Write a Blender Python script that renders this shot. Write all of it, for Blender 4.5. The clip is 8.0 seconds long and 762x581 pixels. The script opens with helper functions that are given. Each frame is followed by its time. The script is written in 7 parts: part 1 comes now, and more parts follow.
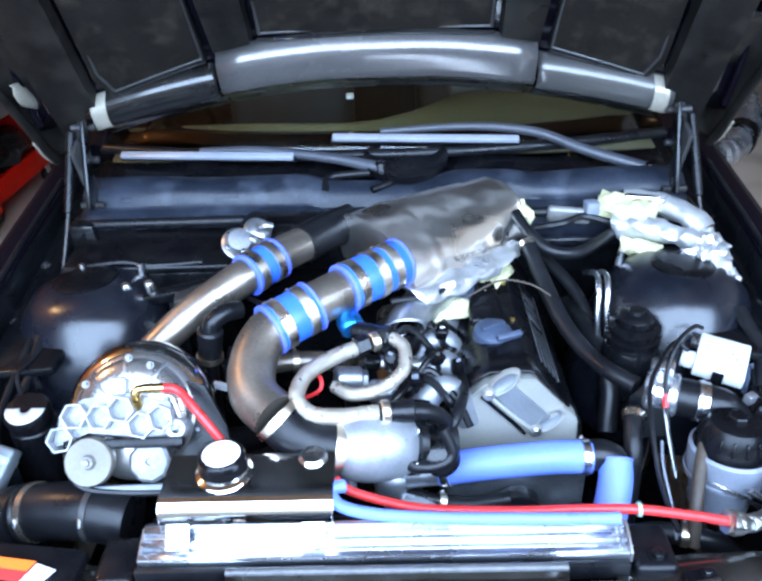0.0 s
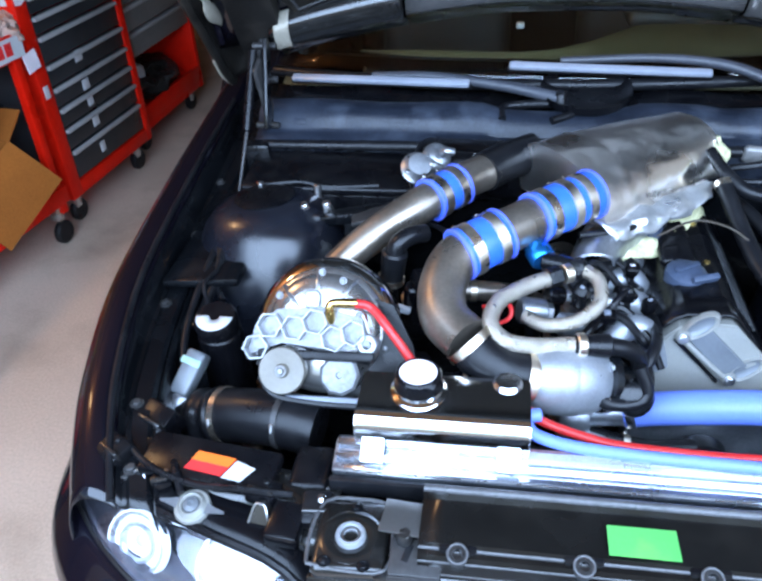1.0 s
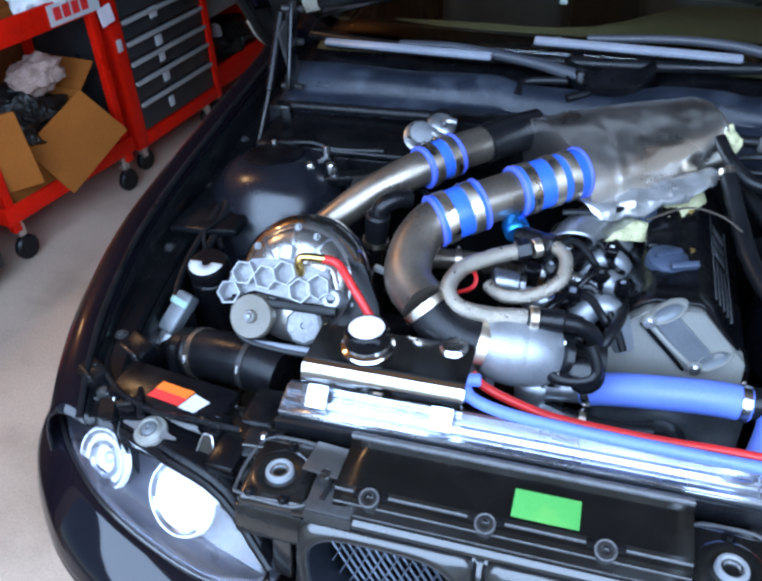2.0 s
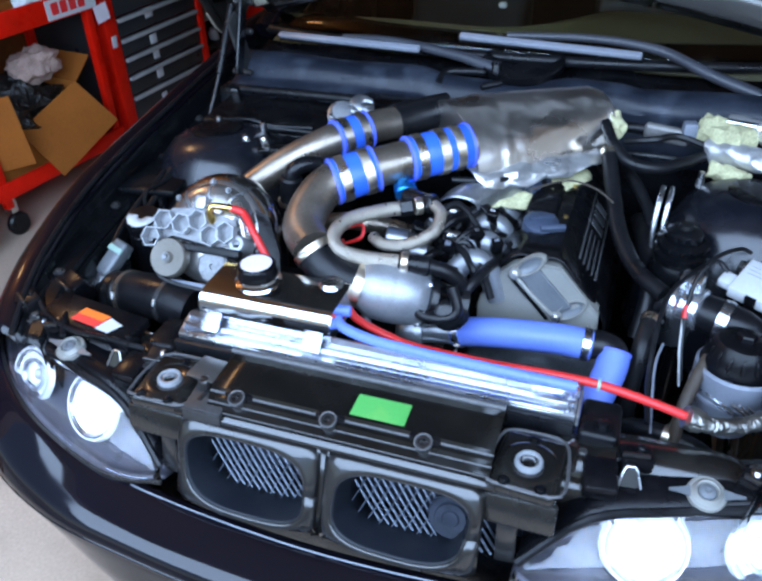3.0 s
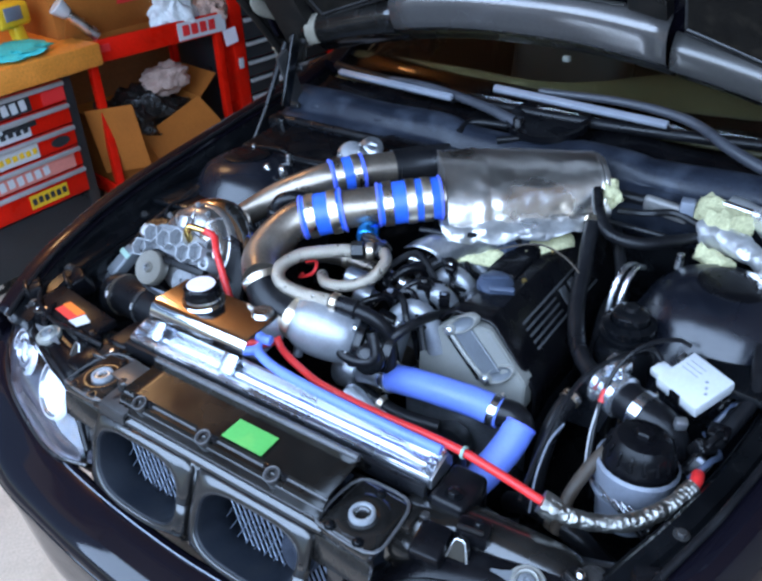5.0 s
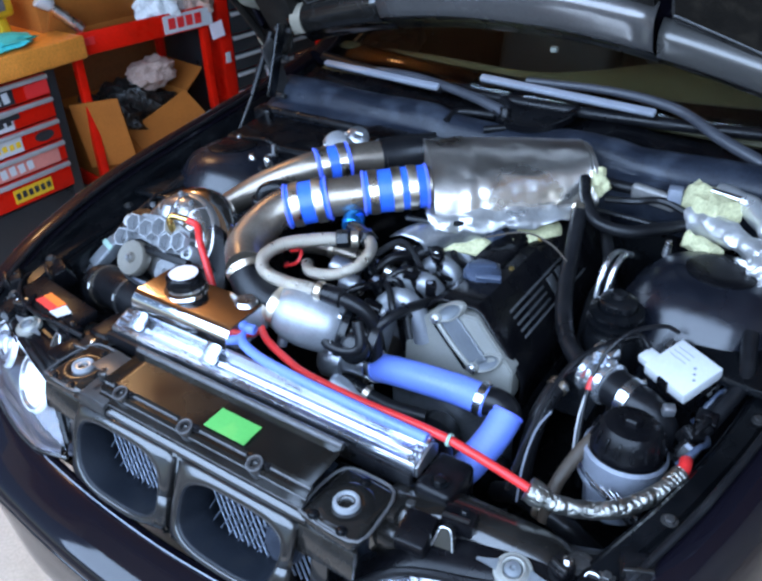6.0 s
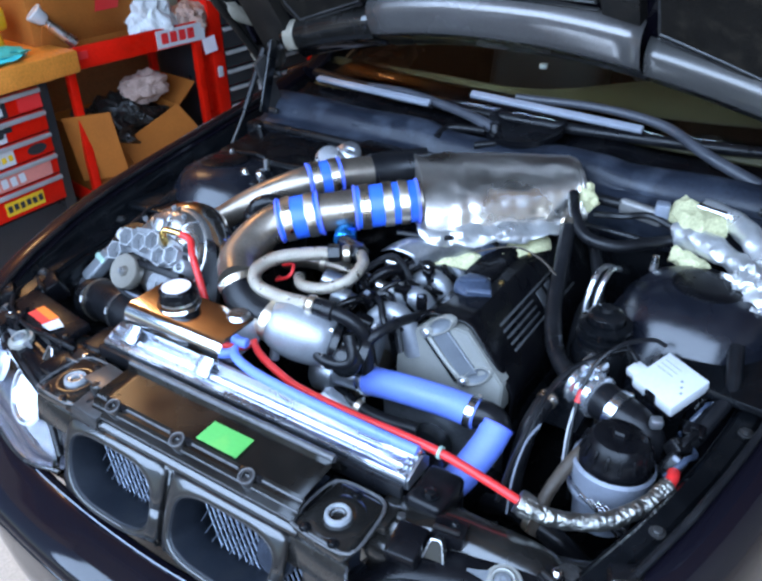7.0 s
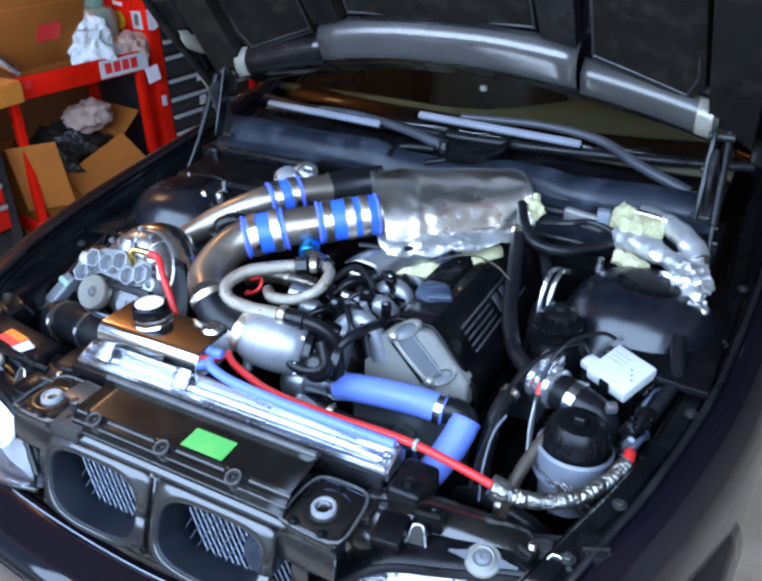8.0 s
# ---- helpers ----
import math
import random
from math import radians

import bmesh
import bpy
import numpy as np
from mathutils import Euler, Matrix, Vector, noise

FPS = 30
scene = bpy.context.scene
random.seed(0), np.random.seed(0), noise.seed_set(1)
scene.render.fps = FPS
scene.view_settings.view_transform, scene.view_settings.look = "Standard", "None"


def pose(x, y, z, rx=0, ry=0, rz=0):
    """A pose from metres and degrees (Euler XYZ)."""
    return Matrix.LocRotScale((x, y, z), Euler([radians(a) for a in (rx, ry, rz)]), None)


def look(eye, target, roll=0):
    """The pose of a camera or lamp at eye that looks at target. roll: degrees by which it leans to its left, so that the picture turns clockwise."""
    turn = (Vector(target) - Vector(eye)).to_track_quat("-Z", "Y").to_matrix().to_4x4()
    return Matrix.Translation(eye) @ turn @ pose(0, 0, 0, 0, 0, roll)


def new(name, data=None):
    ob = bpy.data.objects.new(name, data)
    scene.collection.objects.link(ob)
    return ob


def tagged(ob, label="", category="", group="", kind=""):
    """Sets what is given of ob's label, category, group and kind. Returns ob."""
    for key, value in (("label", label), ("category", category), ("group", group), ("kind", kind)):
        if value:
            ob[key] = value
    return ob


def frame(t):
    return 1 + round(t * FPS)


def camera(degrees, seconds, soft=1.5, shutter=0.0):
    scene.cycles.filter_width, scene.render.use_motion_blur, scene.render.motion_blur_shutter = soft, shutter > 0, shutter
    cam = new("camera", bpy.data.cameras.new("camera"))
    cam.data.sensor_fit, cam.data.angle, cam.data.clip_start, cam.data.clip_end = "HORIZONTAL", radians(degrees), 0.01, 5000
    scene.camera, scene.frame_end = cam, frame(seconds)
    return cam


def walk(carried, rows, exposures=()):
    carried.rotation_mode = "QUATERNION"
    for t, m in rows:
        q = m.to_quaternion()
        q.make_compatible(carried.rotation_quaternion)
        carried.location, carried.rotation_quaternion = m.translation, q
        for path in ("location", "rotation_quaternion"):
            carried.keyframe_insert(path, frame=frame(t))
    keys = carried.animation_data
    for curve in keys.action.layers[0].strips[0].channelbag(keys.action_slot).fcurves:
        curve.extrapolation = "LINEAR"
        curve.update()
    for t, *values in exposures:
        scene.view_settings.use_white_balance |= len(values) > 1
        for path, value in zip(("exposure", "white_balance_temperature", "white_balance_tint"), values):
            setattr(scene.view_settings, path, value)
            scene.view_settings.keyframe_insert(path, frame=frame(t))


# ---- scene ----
cam = camera(53.2, 8.0, soft=2.8)
PATH = [
    (0, (0.036, -0.617, 1.629), (-0.011, 1.092, 0.591), -2.3),
    (0.2, (-0.011, -0.622, 1.609), (-0.094, 1.051, 0.516), -1.9),
    (0.5, (-0.079, -0.635, 1.598), (-0.250, 1.019, 0.486), -2.7),
    (0.8, (-0.114, -0.634, 1.591), (-0.382, 0.989, 0.454), -3.4),
    (1, (-0.120, -0.628, 1.588), (-0.425, 0.987, 0.448), -3.5),
    (1.2, (-0.097, -0.625, 1.581), (-0.442, 0.963, 0.415), -4.3),
    (2.3, (0.169, -0.658, 1.592), (-0.414, 0.853, 0.419), -4.0),
    (2.5, (0.225, -0.688, 1.595), (-0.377, 0.847, 0.462), -5.0),
    (2.7, (0.282, -0.715, 1.580), (-0.289, 0.844, 0.465), -3.6),
    (3, (0.378, -0.776, 1.576), (-0.206, 0.759, 0.435), -2.2),
    (3.2, (0.418, -0.790, 1.594), (-0.188, 0.747, 0.465), -2.4),
    (3.5, (0.515, -0.767, 1.590), (-0.136, 0.780, 0.502), -2.0),
    (4, (0.707, -0.687, 1.608), (-0.201, 0.722, 0.517), 0.0),
    (4.5, (0.771, -0.623, 1.611), (-0.219, 0.757, 0.554), -1.1),
    (4.7, (0.779, -0.608, 1.622), (-0.228, 0.753, 0.556), -2.4),
    (5.8, (0.795, -0.586, 1.604), (-0.174, 0.782, 0.514), -1.7),
    (6, (0.793, -0.586, 1.593), (-0.184, 0.786, 0.515), -2.2),
    (6.5, (0.796, -0.589, 1.600), (-0.188, 0.796, 0.545), -2.1),
    (7, (0.799, -0.595, 1.602), (-0.168, 0.805, 0.552), -1.7),
    (7.5, (0.800, -0.612, 1.602), (-0.152, 0.798, 0.551), -1.7),
    (8, (0.796, -0.696, 1.611), (-0.050, 0.820, 0.618), -1.1),
]
walk(cam, [(t, look(eye, target, roll)) for t, eye, target, roll in PATH],
     exposures=[(0.0, 0.70), (0.5, 0.63), (1.0, 0.34), (2.5, -0.23), (3.5, -0.28), (4.5, -0.26), (6.0, -0.15), (7.0, 0.0), (8.0, 0.0)])

# ---- daylight through the open garage door ----
world = bpy.data.worlds.new("sky")
scene.world = world
world.use_nodes = True
wn = world.node_tree
sky = wn.nodes.new("ShaderNodeTexSky")
sky.sky_type, sky.sun_disc = "NISHITA", False
sky.sun_elevation, sky.sun_rotation = radians(48), radians(20)
wn.links.new(sky.outputs[0], wn.nodes["Background"].inputs[0])
wn.nodes["Background"].inputs[1].default_value = 0.15
sun = new("sun", bpy.data.lights.new("sun", "SUN"))
sun.data.energy, sun.data.angle, sun.data.color = 3.0, radians(0.5), (1.0, 0.95, 0.88)
sun.matrix_world = look((1.5, 4.0, 6.0), (0.0, 0.0, 0.0))
door_light = new("door_daylight", bpy.data.lights.new("door_daylight", "AREA"))
door_light.data.shape, door_light.data.size, door_light.data.size_y = "RECTANGLE", 4.4, 1.95
door_light.data.energy, door_light.data.color = 295.0, (0.49, 0.68, 1.0)
door_light.matrix_world = look((0.38, -1.10, 2.02), (0.38, 1.0, 0.12))


# ---- materials ----
def mat(name, col, rough=0.5, metal=0.0, var=0.25, vscale=9.0, grain=90.0, bump=0.08, coat=0.0, rvar=0.15, dirt=None, dirt_amount=0.35, wrinkle=0.0, wscale=25.0, spec=0.5):
    """A surface with variation at two scales, uneven gloss and fine relief."""
    m = bpy.data.materials.new(name)
    m.use_nodes = True
    nt = m.node_tree
    b = nt.nodes["Principled BSDF"]
    b.inputs["Metallic"].default_value, b.inputs["Coat Weight"].default_value = metal, coat
    b.inputs["Coat Roughness"].default_value, b.inputs["Specular IOR Level"].default_value = 0.06, spec
    tc = nt.nodes.new("ShaderNodeTexCoord")
    big, fine = nt.nodes.new("ShaderNodeTexNoise"), nt.nodes.new("ShaderNodeTexNoise")
    big.inputs["Scale"].default_value, big.inputs["Detail"].default_value = vscale, 6.0
    fine.inputs["Scale"].default_value, fine.inputs["Detail"].default_value = grain, 3.0
    for n in (big, fine):
        nt.links.new(tc.outputs["Object"], n.inputs["Vector"])
    add = nt.nodes.new("ShaderNodeMath")
    add.operation = "ADD"
    nt.links.new(big.outputs[0], add.inputs[0])
    nt.links.new(fine.outputs[0], add.inputs[1])
    ramp = nt.nodes.new("ShaderNodeMapRange")
    ramp.inputs[1].default_value, ramp.inputs[2].default_value = 0.65, 1.35
    nt.links.new(add.outputs[0], ramp.inputs[0])
    mix = nt.nodes.new("ShaderNodeMix")
    mix.data_type = "RGBA"
    mix.inputs[6].default_value = (*[c * (1 - var) for c in col], 1)
    mix.inputs[7].default_value = (*[min(1, c * (1 + var)) for c in col], 1)
    nt.links.new(ramp.outputs[0], mix.inputs[0])
    out = mix.outputs[2]
    if dirt:
        spots = nt.nodes.new("ShaderNodeTexNoise")
        spots.inputs["Scale"].default_value, spots.inputs["Detail"].default_value = vscale * 1.7, 8.0
        nt.links.new(tc.outputs["Object"], spots.inputs["Vector"])
        cut = nt.nodes.new("ShaderNodeMapRange")
        cut.inputs[1].default_value, cut.inputs[2].default_value = 0.5, 0.72
        cut.inputs[4].default_value = dirt_amount
        nt.links.new(spots.outputs[0], cut.inputs[0])
        second = nt.nodes.new("ShaderNodeMix")
        second.data_type = "RGBA"
        second.inputs[7].default_value = (*dirt, 1)
        nt.links.new(cut.outputs[0], second.inputs[0])
        nt.links.new(out, second.inputs[6])
        out = second.outputs[2]
    nt.links.new(out, b.inputs["Base Color"])
    rr = nt.nodes.new("ShaderNodeMapRange")
    rr.inputs[1].default_value, rr.inputs[2].default_value = 0.3, 0.7
    rr.inputs[3].default_value, rr.inputs[4].default_value = max(0.03, rough - rvar), min(1, rough + rvar)
    nt.links.new(big.outputs[0], rr.inputs[0])
    nt.links.new(rr.outputs[0], b.inputs["Roughness"])
    bn = nt.nodes.new("ShaderNodeBump")
    bn.inputs["Strength"].default_value, bn.inputs["Distance"].default_value = bump, 0.004
    nt.links.new(fine.outputs[0], bn.inputs["Height"])
    last = bn
    if wrinkle:
        creases = nt.nodes.new("ShaderNodeTexVoronoi")
        creases.feature = "SMOOTH_F1"
        creases.inputs["Scale"].default_value = wscale
        warp = nt.nodes.new("ShaderNodeMix")
        warp.data_type = "RGBA"
        warp.inputs[0].default_value = 0.12
        nt.links.new(tc.outputs["Object"], warp.inputs[6])
        nt.links.new(big.outputs[1], warp.inputs[7])
        nt.links.new(warp.outputs[2], creases.inputs["Vector"])
        last = nt.nodes.new("ShaderNodeBump")
        last.inputs["Strength"].default_value, last.inputs["Distance"].default_value = wrinkle, 0.02
        nt.links.new(creases.outputs[0], last.inputs["Height"])
        nt.links.new(bn.outputs[0], last.inputs["Normal"])
    nt.links.new(last.outputs[0], b.inputs["Normal"])
    return m


def glass(name, col=(1, 1, 1), rough=0.02, clear=1.0):
    m = bpy.data.materials.new(name)
    m.use_nodes = True
    b = m.node_tree.nodes["Principled BSDF"]
    b.inputs["Base Color"].default_value = (*col, 1)
    b.inputs["Transmission Weight"].default_value, b.inputs["Roughness"].default_value, b.inputs["IOR"].default_value = clear, rough, 1.45
    return m


PAINT = mat("aubergine_black_car_paint", (0.003, 0.0025, 0.0052), 0.5, 0, 0.2, 5, 300, 0.005, coat=1.0, rvar=0.05, spec=0.05)
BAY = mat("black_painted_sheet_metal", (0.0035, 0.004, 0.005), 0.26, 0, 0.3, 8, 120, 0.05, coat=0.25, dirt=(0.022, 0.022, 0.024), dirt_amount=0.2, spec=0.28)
PLASTIC = mat("black_moulded_plastic", (0.0035, 0.0035, 0.0045), 0.27, 0, 0.3, 12, 160, 0.08, dirt=(0.022, 0.021, 0.020), dirt_amount=0.25, spec=0.24)
COWL = mat("dusty_cowl_plastic", (0.014, 0.018, 0.028), 0.44, 0, 0.45, 9, 140, 0.15, dirt=(0.075, 0.088, 0.115), dirt_amount=0.5, spec=0.36)
RUBBER = mat("black_rubber", (0.006, 0.0062, 0.0075), 0.36, 0, 0.3, 14, 200, 0.1, dirt=(0.03, 0.03, 0.03), dirt_amount=0.2, spec=0.3)
FELT = mat("dark_felt_liner", (0.009, 0.0075, 0.006), 0.9, 0, 0.5, 14, 300, 0.5, dirt=(0.040, 0.032, 0.023), dirt_amount=0.45, spec=0.1)
POLISHED = mat("polished_aluminium", (0.83, 0.84, 0.86), 0.11, 1, 0.06, 6, 250, 0.02, rvar=0.04, dirt=(0.5, 0.5, 0.5))
BRUSHED = mat("brushed_aluminium", (0.74, 0.76, 0.80), 0.28, 1, 0.1, 14, 260, 0.05, rvar=0.1, dirt=(0.4, 0.4, 0.42))
CAST = mat("cast_aluminium", (0.46, 0.48, 0.51), 0.36, 0.9, 0.16, 18, 180, 0.12, rvar=0.08, dirt=(0.16, 0.16, 0.16), dirt_amount=0.4)
COVER = mat("silver_painted_casting", (0.255, 0.25, 0.225), 0.42, 0.2, 0.08, 12, 220, 0.06, dirt=(0.2, 0.2, 0.2), dirt_amount=0.25)
PIPE = mat("bare_steel_pipe", (0.29, 0.245, 0.20), 0.36, 0.85, 0.18, 12, 150, 0.05, dirt=(0.2, 0.16, 0.12))
STEEL = mat("stainless_clamp", (0.78, 0.68, 0.54), 0.36, 1, 0.15, 30, 200, 0.03)
ZINC = mat("zinc_fastener", (0.7, 0.7, 0.7), 0.3, 1, 0.2, 30, 200, 0.1)
CHROME = mat("chrome", (0.9, 0.9, 0.92), 0.07, 1, 0.05, 10, 200, 0.0, rvar=0.03)
BRAID = mat("braided_steel_hose", (0.46, 0.41, 0.34), 0.38, 0.85, 0.15, 60, 330, 1.0)
BLUE = mat("blue_silicone", (0.03, 0.13, 0.72), 0.42, 0, 0.12, 15, 200, 0.06)
PALEBLUE = mat("light_blue_silicone", (0.13, 0.21, 0.66), 0.42, 0, 0.1, 12, 200, 0.05)
ANODIZED = mat("blue_anodized_fitting", (0.03, 0.28, 0.75), 0.28, 0.9, 0.1, 20, 200, 0.03)
RED = mat("red_sleeve", (0.62, 0.025, 0.025), 0.38, 0, 0.15, 20, 200, 0.05)
FOIL = mat("crinkled_heat_foil", (0.96, 0.90, 0.84), 0.31, 1, 0.06, 7, 60, 0.02, rvar=0.09, wrinkle=0.18, wscale=19)
WOOL = mat("yellowed_insulation", (0.55, 0.52, 0.30), 0.95, 0, 0.3, 20, 160, 0.6)
SATIN = mat("satin_aluminium", (0.74, 0.77, 0.82), 0.27, 0.9, 0.1, 12, 200, 0.06, rvar=0.1, dirt=(0.5, 0.5, 0.52))
FOILFINE = mat("finely_crushed_foil", (0.38, 0.37, 0.34), 0.38, 1, 0.12, 30, 120, 0.15, rvar=0.08, wrinkle=0.4, wscale=48)
WRAP = mat("pale_foil_tape", (0.66, 0.66, 0.66), 0.36, 0.75, 0.1, 18, 90, 0.1, rvar=0.1, wrinkle=0.3, wscale=24)
BLADE = mat("grey_wiper_blade", (0.30, 0.32, 0.37), 0.4, 0.2, 0.12, 12, 180, 0.05)
BUSH = mat("grey_white_bush", (0.23, 0.24, 0.255), 0.38, 0, 0.15, 30, 150, 0.06, dirt=(0.25, 0.24, 0.22))
BRASS = mat("brass", (0.75, 0.52, 0.18), 0.28, 1, 0.12, 20, 200, 0.05)
GREEN = mat("green_sticker", (0.085, 0.37, 0.085), 0.5, 0, 0.08, 12, 150, 0.03, dirt=(0.3, 0.5, 0.1), dirt_amount=0.25)
ORANGE = mat("orange_decal", (0.80, 0.15, 0.02), 0.4, 0, 0.05, 12, 150, 0.02)
REDDECAL = mat("red_decal", (0.70, 0.03, 0.03), 0.4, 0, 0.06, 12, 150, 0.02)
WHITE = mat("white_plastic", (0.53, 0.54, 0.55), 0.4, 0, 0.06, 12, 150, 0.04, dirt=(0.5, 0.48, 0.45))
PINKLABEL = mat("faded_cap_label", (0.78, 0.70, 0.74), 0.45, 0, 0.1, 30, 200, 0.03)
GREYPL = mat("grey_plastic", (0.17, 0.185, 0.22), 0.36, 0, 0.12, 12, 180, 0.06)
DARKGREY = mat("worn_dark_grey_plastic", (0.010, 0.0095, 0.0095), 0.30, 0, 0.2, 7, 160, 0.015, coat=1.0, rvar=0.08, dirt=(0.035, 0.031, 0.026), dirt_amount=0.25)
TOWER = mat("satin_black_strut_tower", (0.006, 0.007, 0.011), 0.27, 0, 0.25, 9, 160, 0.02, rvar=0.07, spec=0.6, dirt=(0.03, 0.03, 0.035), dirt_amount=0.15, wrinkle=0.10, wscale=11)
DUCT = mat("dull_slate_duct_plastic", (0.007, 0.009, 0.013), 0.42, 0, 0.3, 9, 160, 0.05, dirt=(0.022, 0.022, 0.022), dirt_amount=0.3, spec=0.3)
HINGE = mat("dull_dark_steel", (0.035, 0.034, 0.034), 0.42, 0.3, 0.3, 14, 140, 0.08, dirt=(0.10, 0.09, 0.08), dirt_amount=0.3)
SIDEBEAM = mat("satin_steel_and_beam_sheen", (0.11, 0.105, 0.10), 0.30, 0.6, 0.08, 4, 140, 0.02, rvar=0.05)
BONNETBEAM = mat("pale_bonnet_beam_sheen", (0.145, 0.137, 0.133), 0.24, 0.6, 0.15, 4, 140, 0.02, rvar=0.07, wrinkle=0.05, wscale=9)
GEARCASE = mat("grey_cast_gear_case", (0.18, 0.183, 0.19), 0.40, 0.6, 0.35, 24, 160, 0.2, dirt=(0.07, 0.065, 0.06), dirt_amount=0.5)
CELLRIM = mat("lit_cast_rim", (0.36, 0.37, 0.385), 0.42, 0.4, 0.15, 30, 180, 0.15, dirt=(0.25, 0.25, 0.25), dirt_amount=0.3)
CASTBAND = mat("grey_casting_band", (0.13, 0.14, 0.15), 0.42, 0.2, 0.12, 14, 200, 0.08)
STRIPE = mat("dull_silver_stripe", (0.10, 0.102, 0.106), 0.4, 0.4, 0.2, 20, 160, 0.05)
IDLER = mat("beige_grey_pulley", (0.15, 0.135, 0.112), 0.45, 0.2, 0.12, 20, 160, 0.1)
ARM = mat("dusty_wiper_arm", (0.045, 0.048, 0.058), 0.42, 0, 0.25, 14, 160, 0.08)
BEAM = mat("worn_grey_pressed_steel", (0.055, 0.053, 0.052), 0.33, 0.4, 0.25, 8, 140, 0.05, dirt=(0.05, 0.048, 0.045), dirt_amount=0.5)
LIP = mat("pale_blue_silicone_lip", (0.12, 0.17, 0.80), 0.4, 0, 0.1, 15, 200, 0.05)
SLATE = mat("slate_blue_tape", (0.045, 0.06, 0.095), 0.4, 0, 0.2, 20, 160, 0.1)
PROJ = mat("frosted_projector_lens", (0.35, 0.36, 0.38), 0.15, 0.3, 0.2, 30, 150, 0.1, coat=0.6)
MESH = mat("silver_grille_wire", (0.16, 0.185, 0.235), 0.35, 0.6, 0.2, 20, 200, 0.1)
ENAMEL = mat("red_enamel", (0.66, 0.010, 0.003), 0.4, 0, 0.15, 6, 120, 0.04, dirt=(0.32, 0.010, 0.004), spec=0.14)
DRAWER = mat("black_drawer_front", (0.022, 0.023, 0.025), 0.38, 0, 0.25, 8, 120, 0.05)
GREYDRAWER = mat("grey_drawer_front", (0.22, 0.21, 0.20), 0.4, 0.3, 0.2, 8, 120, 0.05)
CARDBOARD = mat("brown_cardboard", (0.33, 0.105, 0.020), 0.85, 0, 0.18, 8, 140, 0.2, spec=0.1)
BAG = mat("white_plastic_bag", (0.70, 0.72, 0.72), 0.4, 0, 0.12, 14, 90, 0.2, wrinkle=0.7, wscale=22)
RAG = mat("pinkish_rag", (0.42, 0.29, 0.24), 0.9, 0, 0.25, 18, 120, 0.4, wrinkle=0.45, wscale=30)
DARKBAG = mat("dark_plastic_bag", (0.014, 0.013, 0.012), 0.35, 0, 0.4, 16, 100, 0.2, wrinkle=0.9, wscale=28)
WOOD = mat("orange_pine", (0.74, 0.26, 0.035), 0.55, 0, 0.25, 10, 110, 0.1)
CONCRETE = mat("garage_concrete", (0.56, 0.43, 0.325), 0.6, 0, 0.18, 2.2, 120, 0.12, dirt=(0.27, 0.19, 0.13), dirt_amount=0.55)
DRIVE = mat("driveway_concrete", (0.24, 0.235, 0.23), 0.85, 0, 0.25, 1.2, 60, 0.3, dirt=(0.16, 0.155, 0.15))
DRYWALL = mat("cream_drywall", (0.50, 0.45, 0.38), 0.8, 0, 0.06, 2.0, 60, 0.1, dirt=(0.5, 0.42, 0.32), dirt_amount=0.3)
DARKWALL = mat("dark_stained_plywood", (0.10, 0.055, 0.028), 0.7, 0, 0.3, 2.0, 60, 0.2)
WALL = mat("orange_plywood_wall", (0.17, 0.075, 0.026), 0.7, 0, 0.25, 2.0, 60, 0.2, dirt=(0.10, 0.045, 0.016))
CEIL = mat("wooden_board_ceiling", (0.20, 0.105, 0.045), 0.8, 0, 0.25, 2.0, 60, 0.2)
DASH = mat("olive_dashboard", (0.045, 0.040, 0.015), 0.7, 0, 0.2, 6, 200, 0.15)
SEAT = mat("dark_interior", (0.012, 0.010, 0.009), 0.7, 0, 0.3, 6, 160, 0.1)
LAMPGREY = mat("headlamp_housing", (0.052, 0.052, 0.064), 0.35, 0.2, 0.15, 12, 200, 0.03)
LAMPDISH = mat("bright_lamp_dish", (0.80, 0.81, 0.83), 0.36, 0.5, 0.12, 40, 150, 0.12)
TAN = mat("worn_tan_rubber", (0.05, 0.036, 0.025), 0.6, 0, 0.3, 25, 160, 0.2, dirt=(0.05, 0.04, 0.03))
SLAM = mat("worn_slam_panel_plastic", (0.006, 0.0055, 0.005), 0.24, 0, 0.3, 9, 160, 0.04, dirt=(0.022, 0.019, 0.016), dirt_amount=0.25, spec=0.45)
RIB = mat("rubbed_rib_plastic", (0.075, 0.074, 0.076), 0.36, 0.1, 0.3, 20, 160, 0.1, dirt=(0.02, 0.02, 0.02), dirt_amount=0.4)
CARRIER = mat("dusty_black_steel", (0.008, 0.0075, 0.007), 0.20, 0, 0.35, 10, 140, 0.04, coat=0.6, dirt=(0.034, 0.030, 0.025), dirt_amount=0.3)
TURBO = mat("satin_turned_aluminium", (0.34, 0.355, 0.38), 0.44, 0.65, 0.12, 18, 220, 0.08, rvar=0.05, dirt=(0.2, 0.2, 0.2), dirt_amount=0.3)
SCROLL = mat("bright_cast_scroll", (0.50, 0.49, 0.475), 0.27, 0.9, 0.12, 12, 180, 0.06, rvar=0.08, dirt=(0.3, 0.22, 0.15), dirt_amount=0.3)
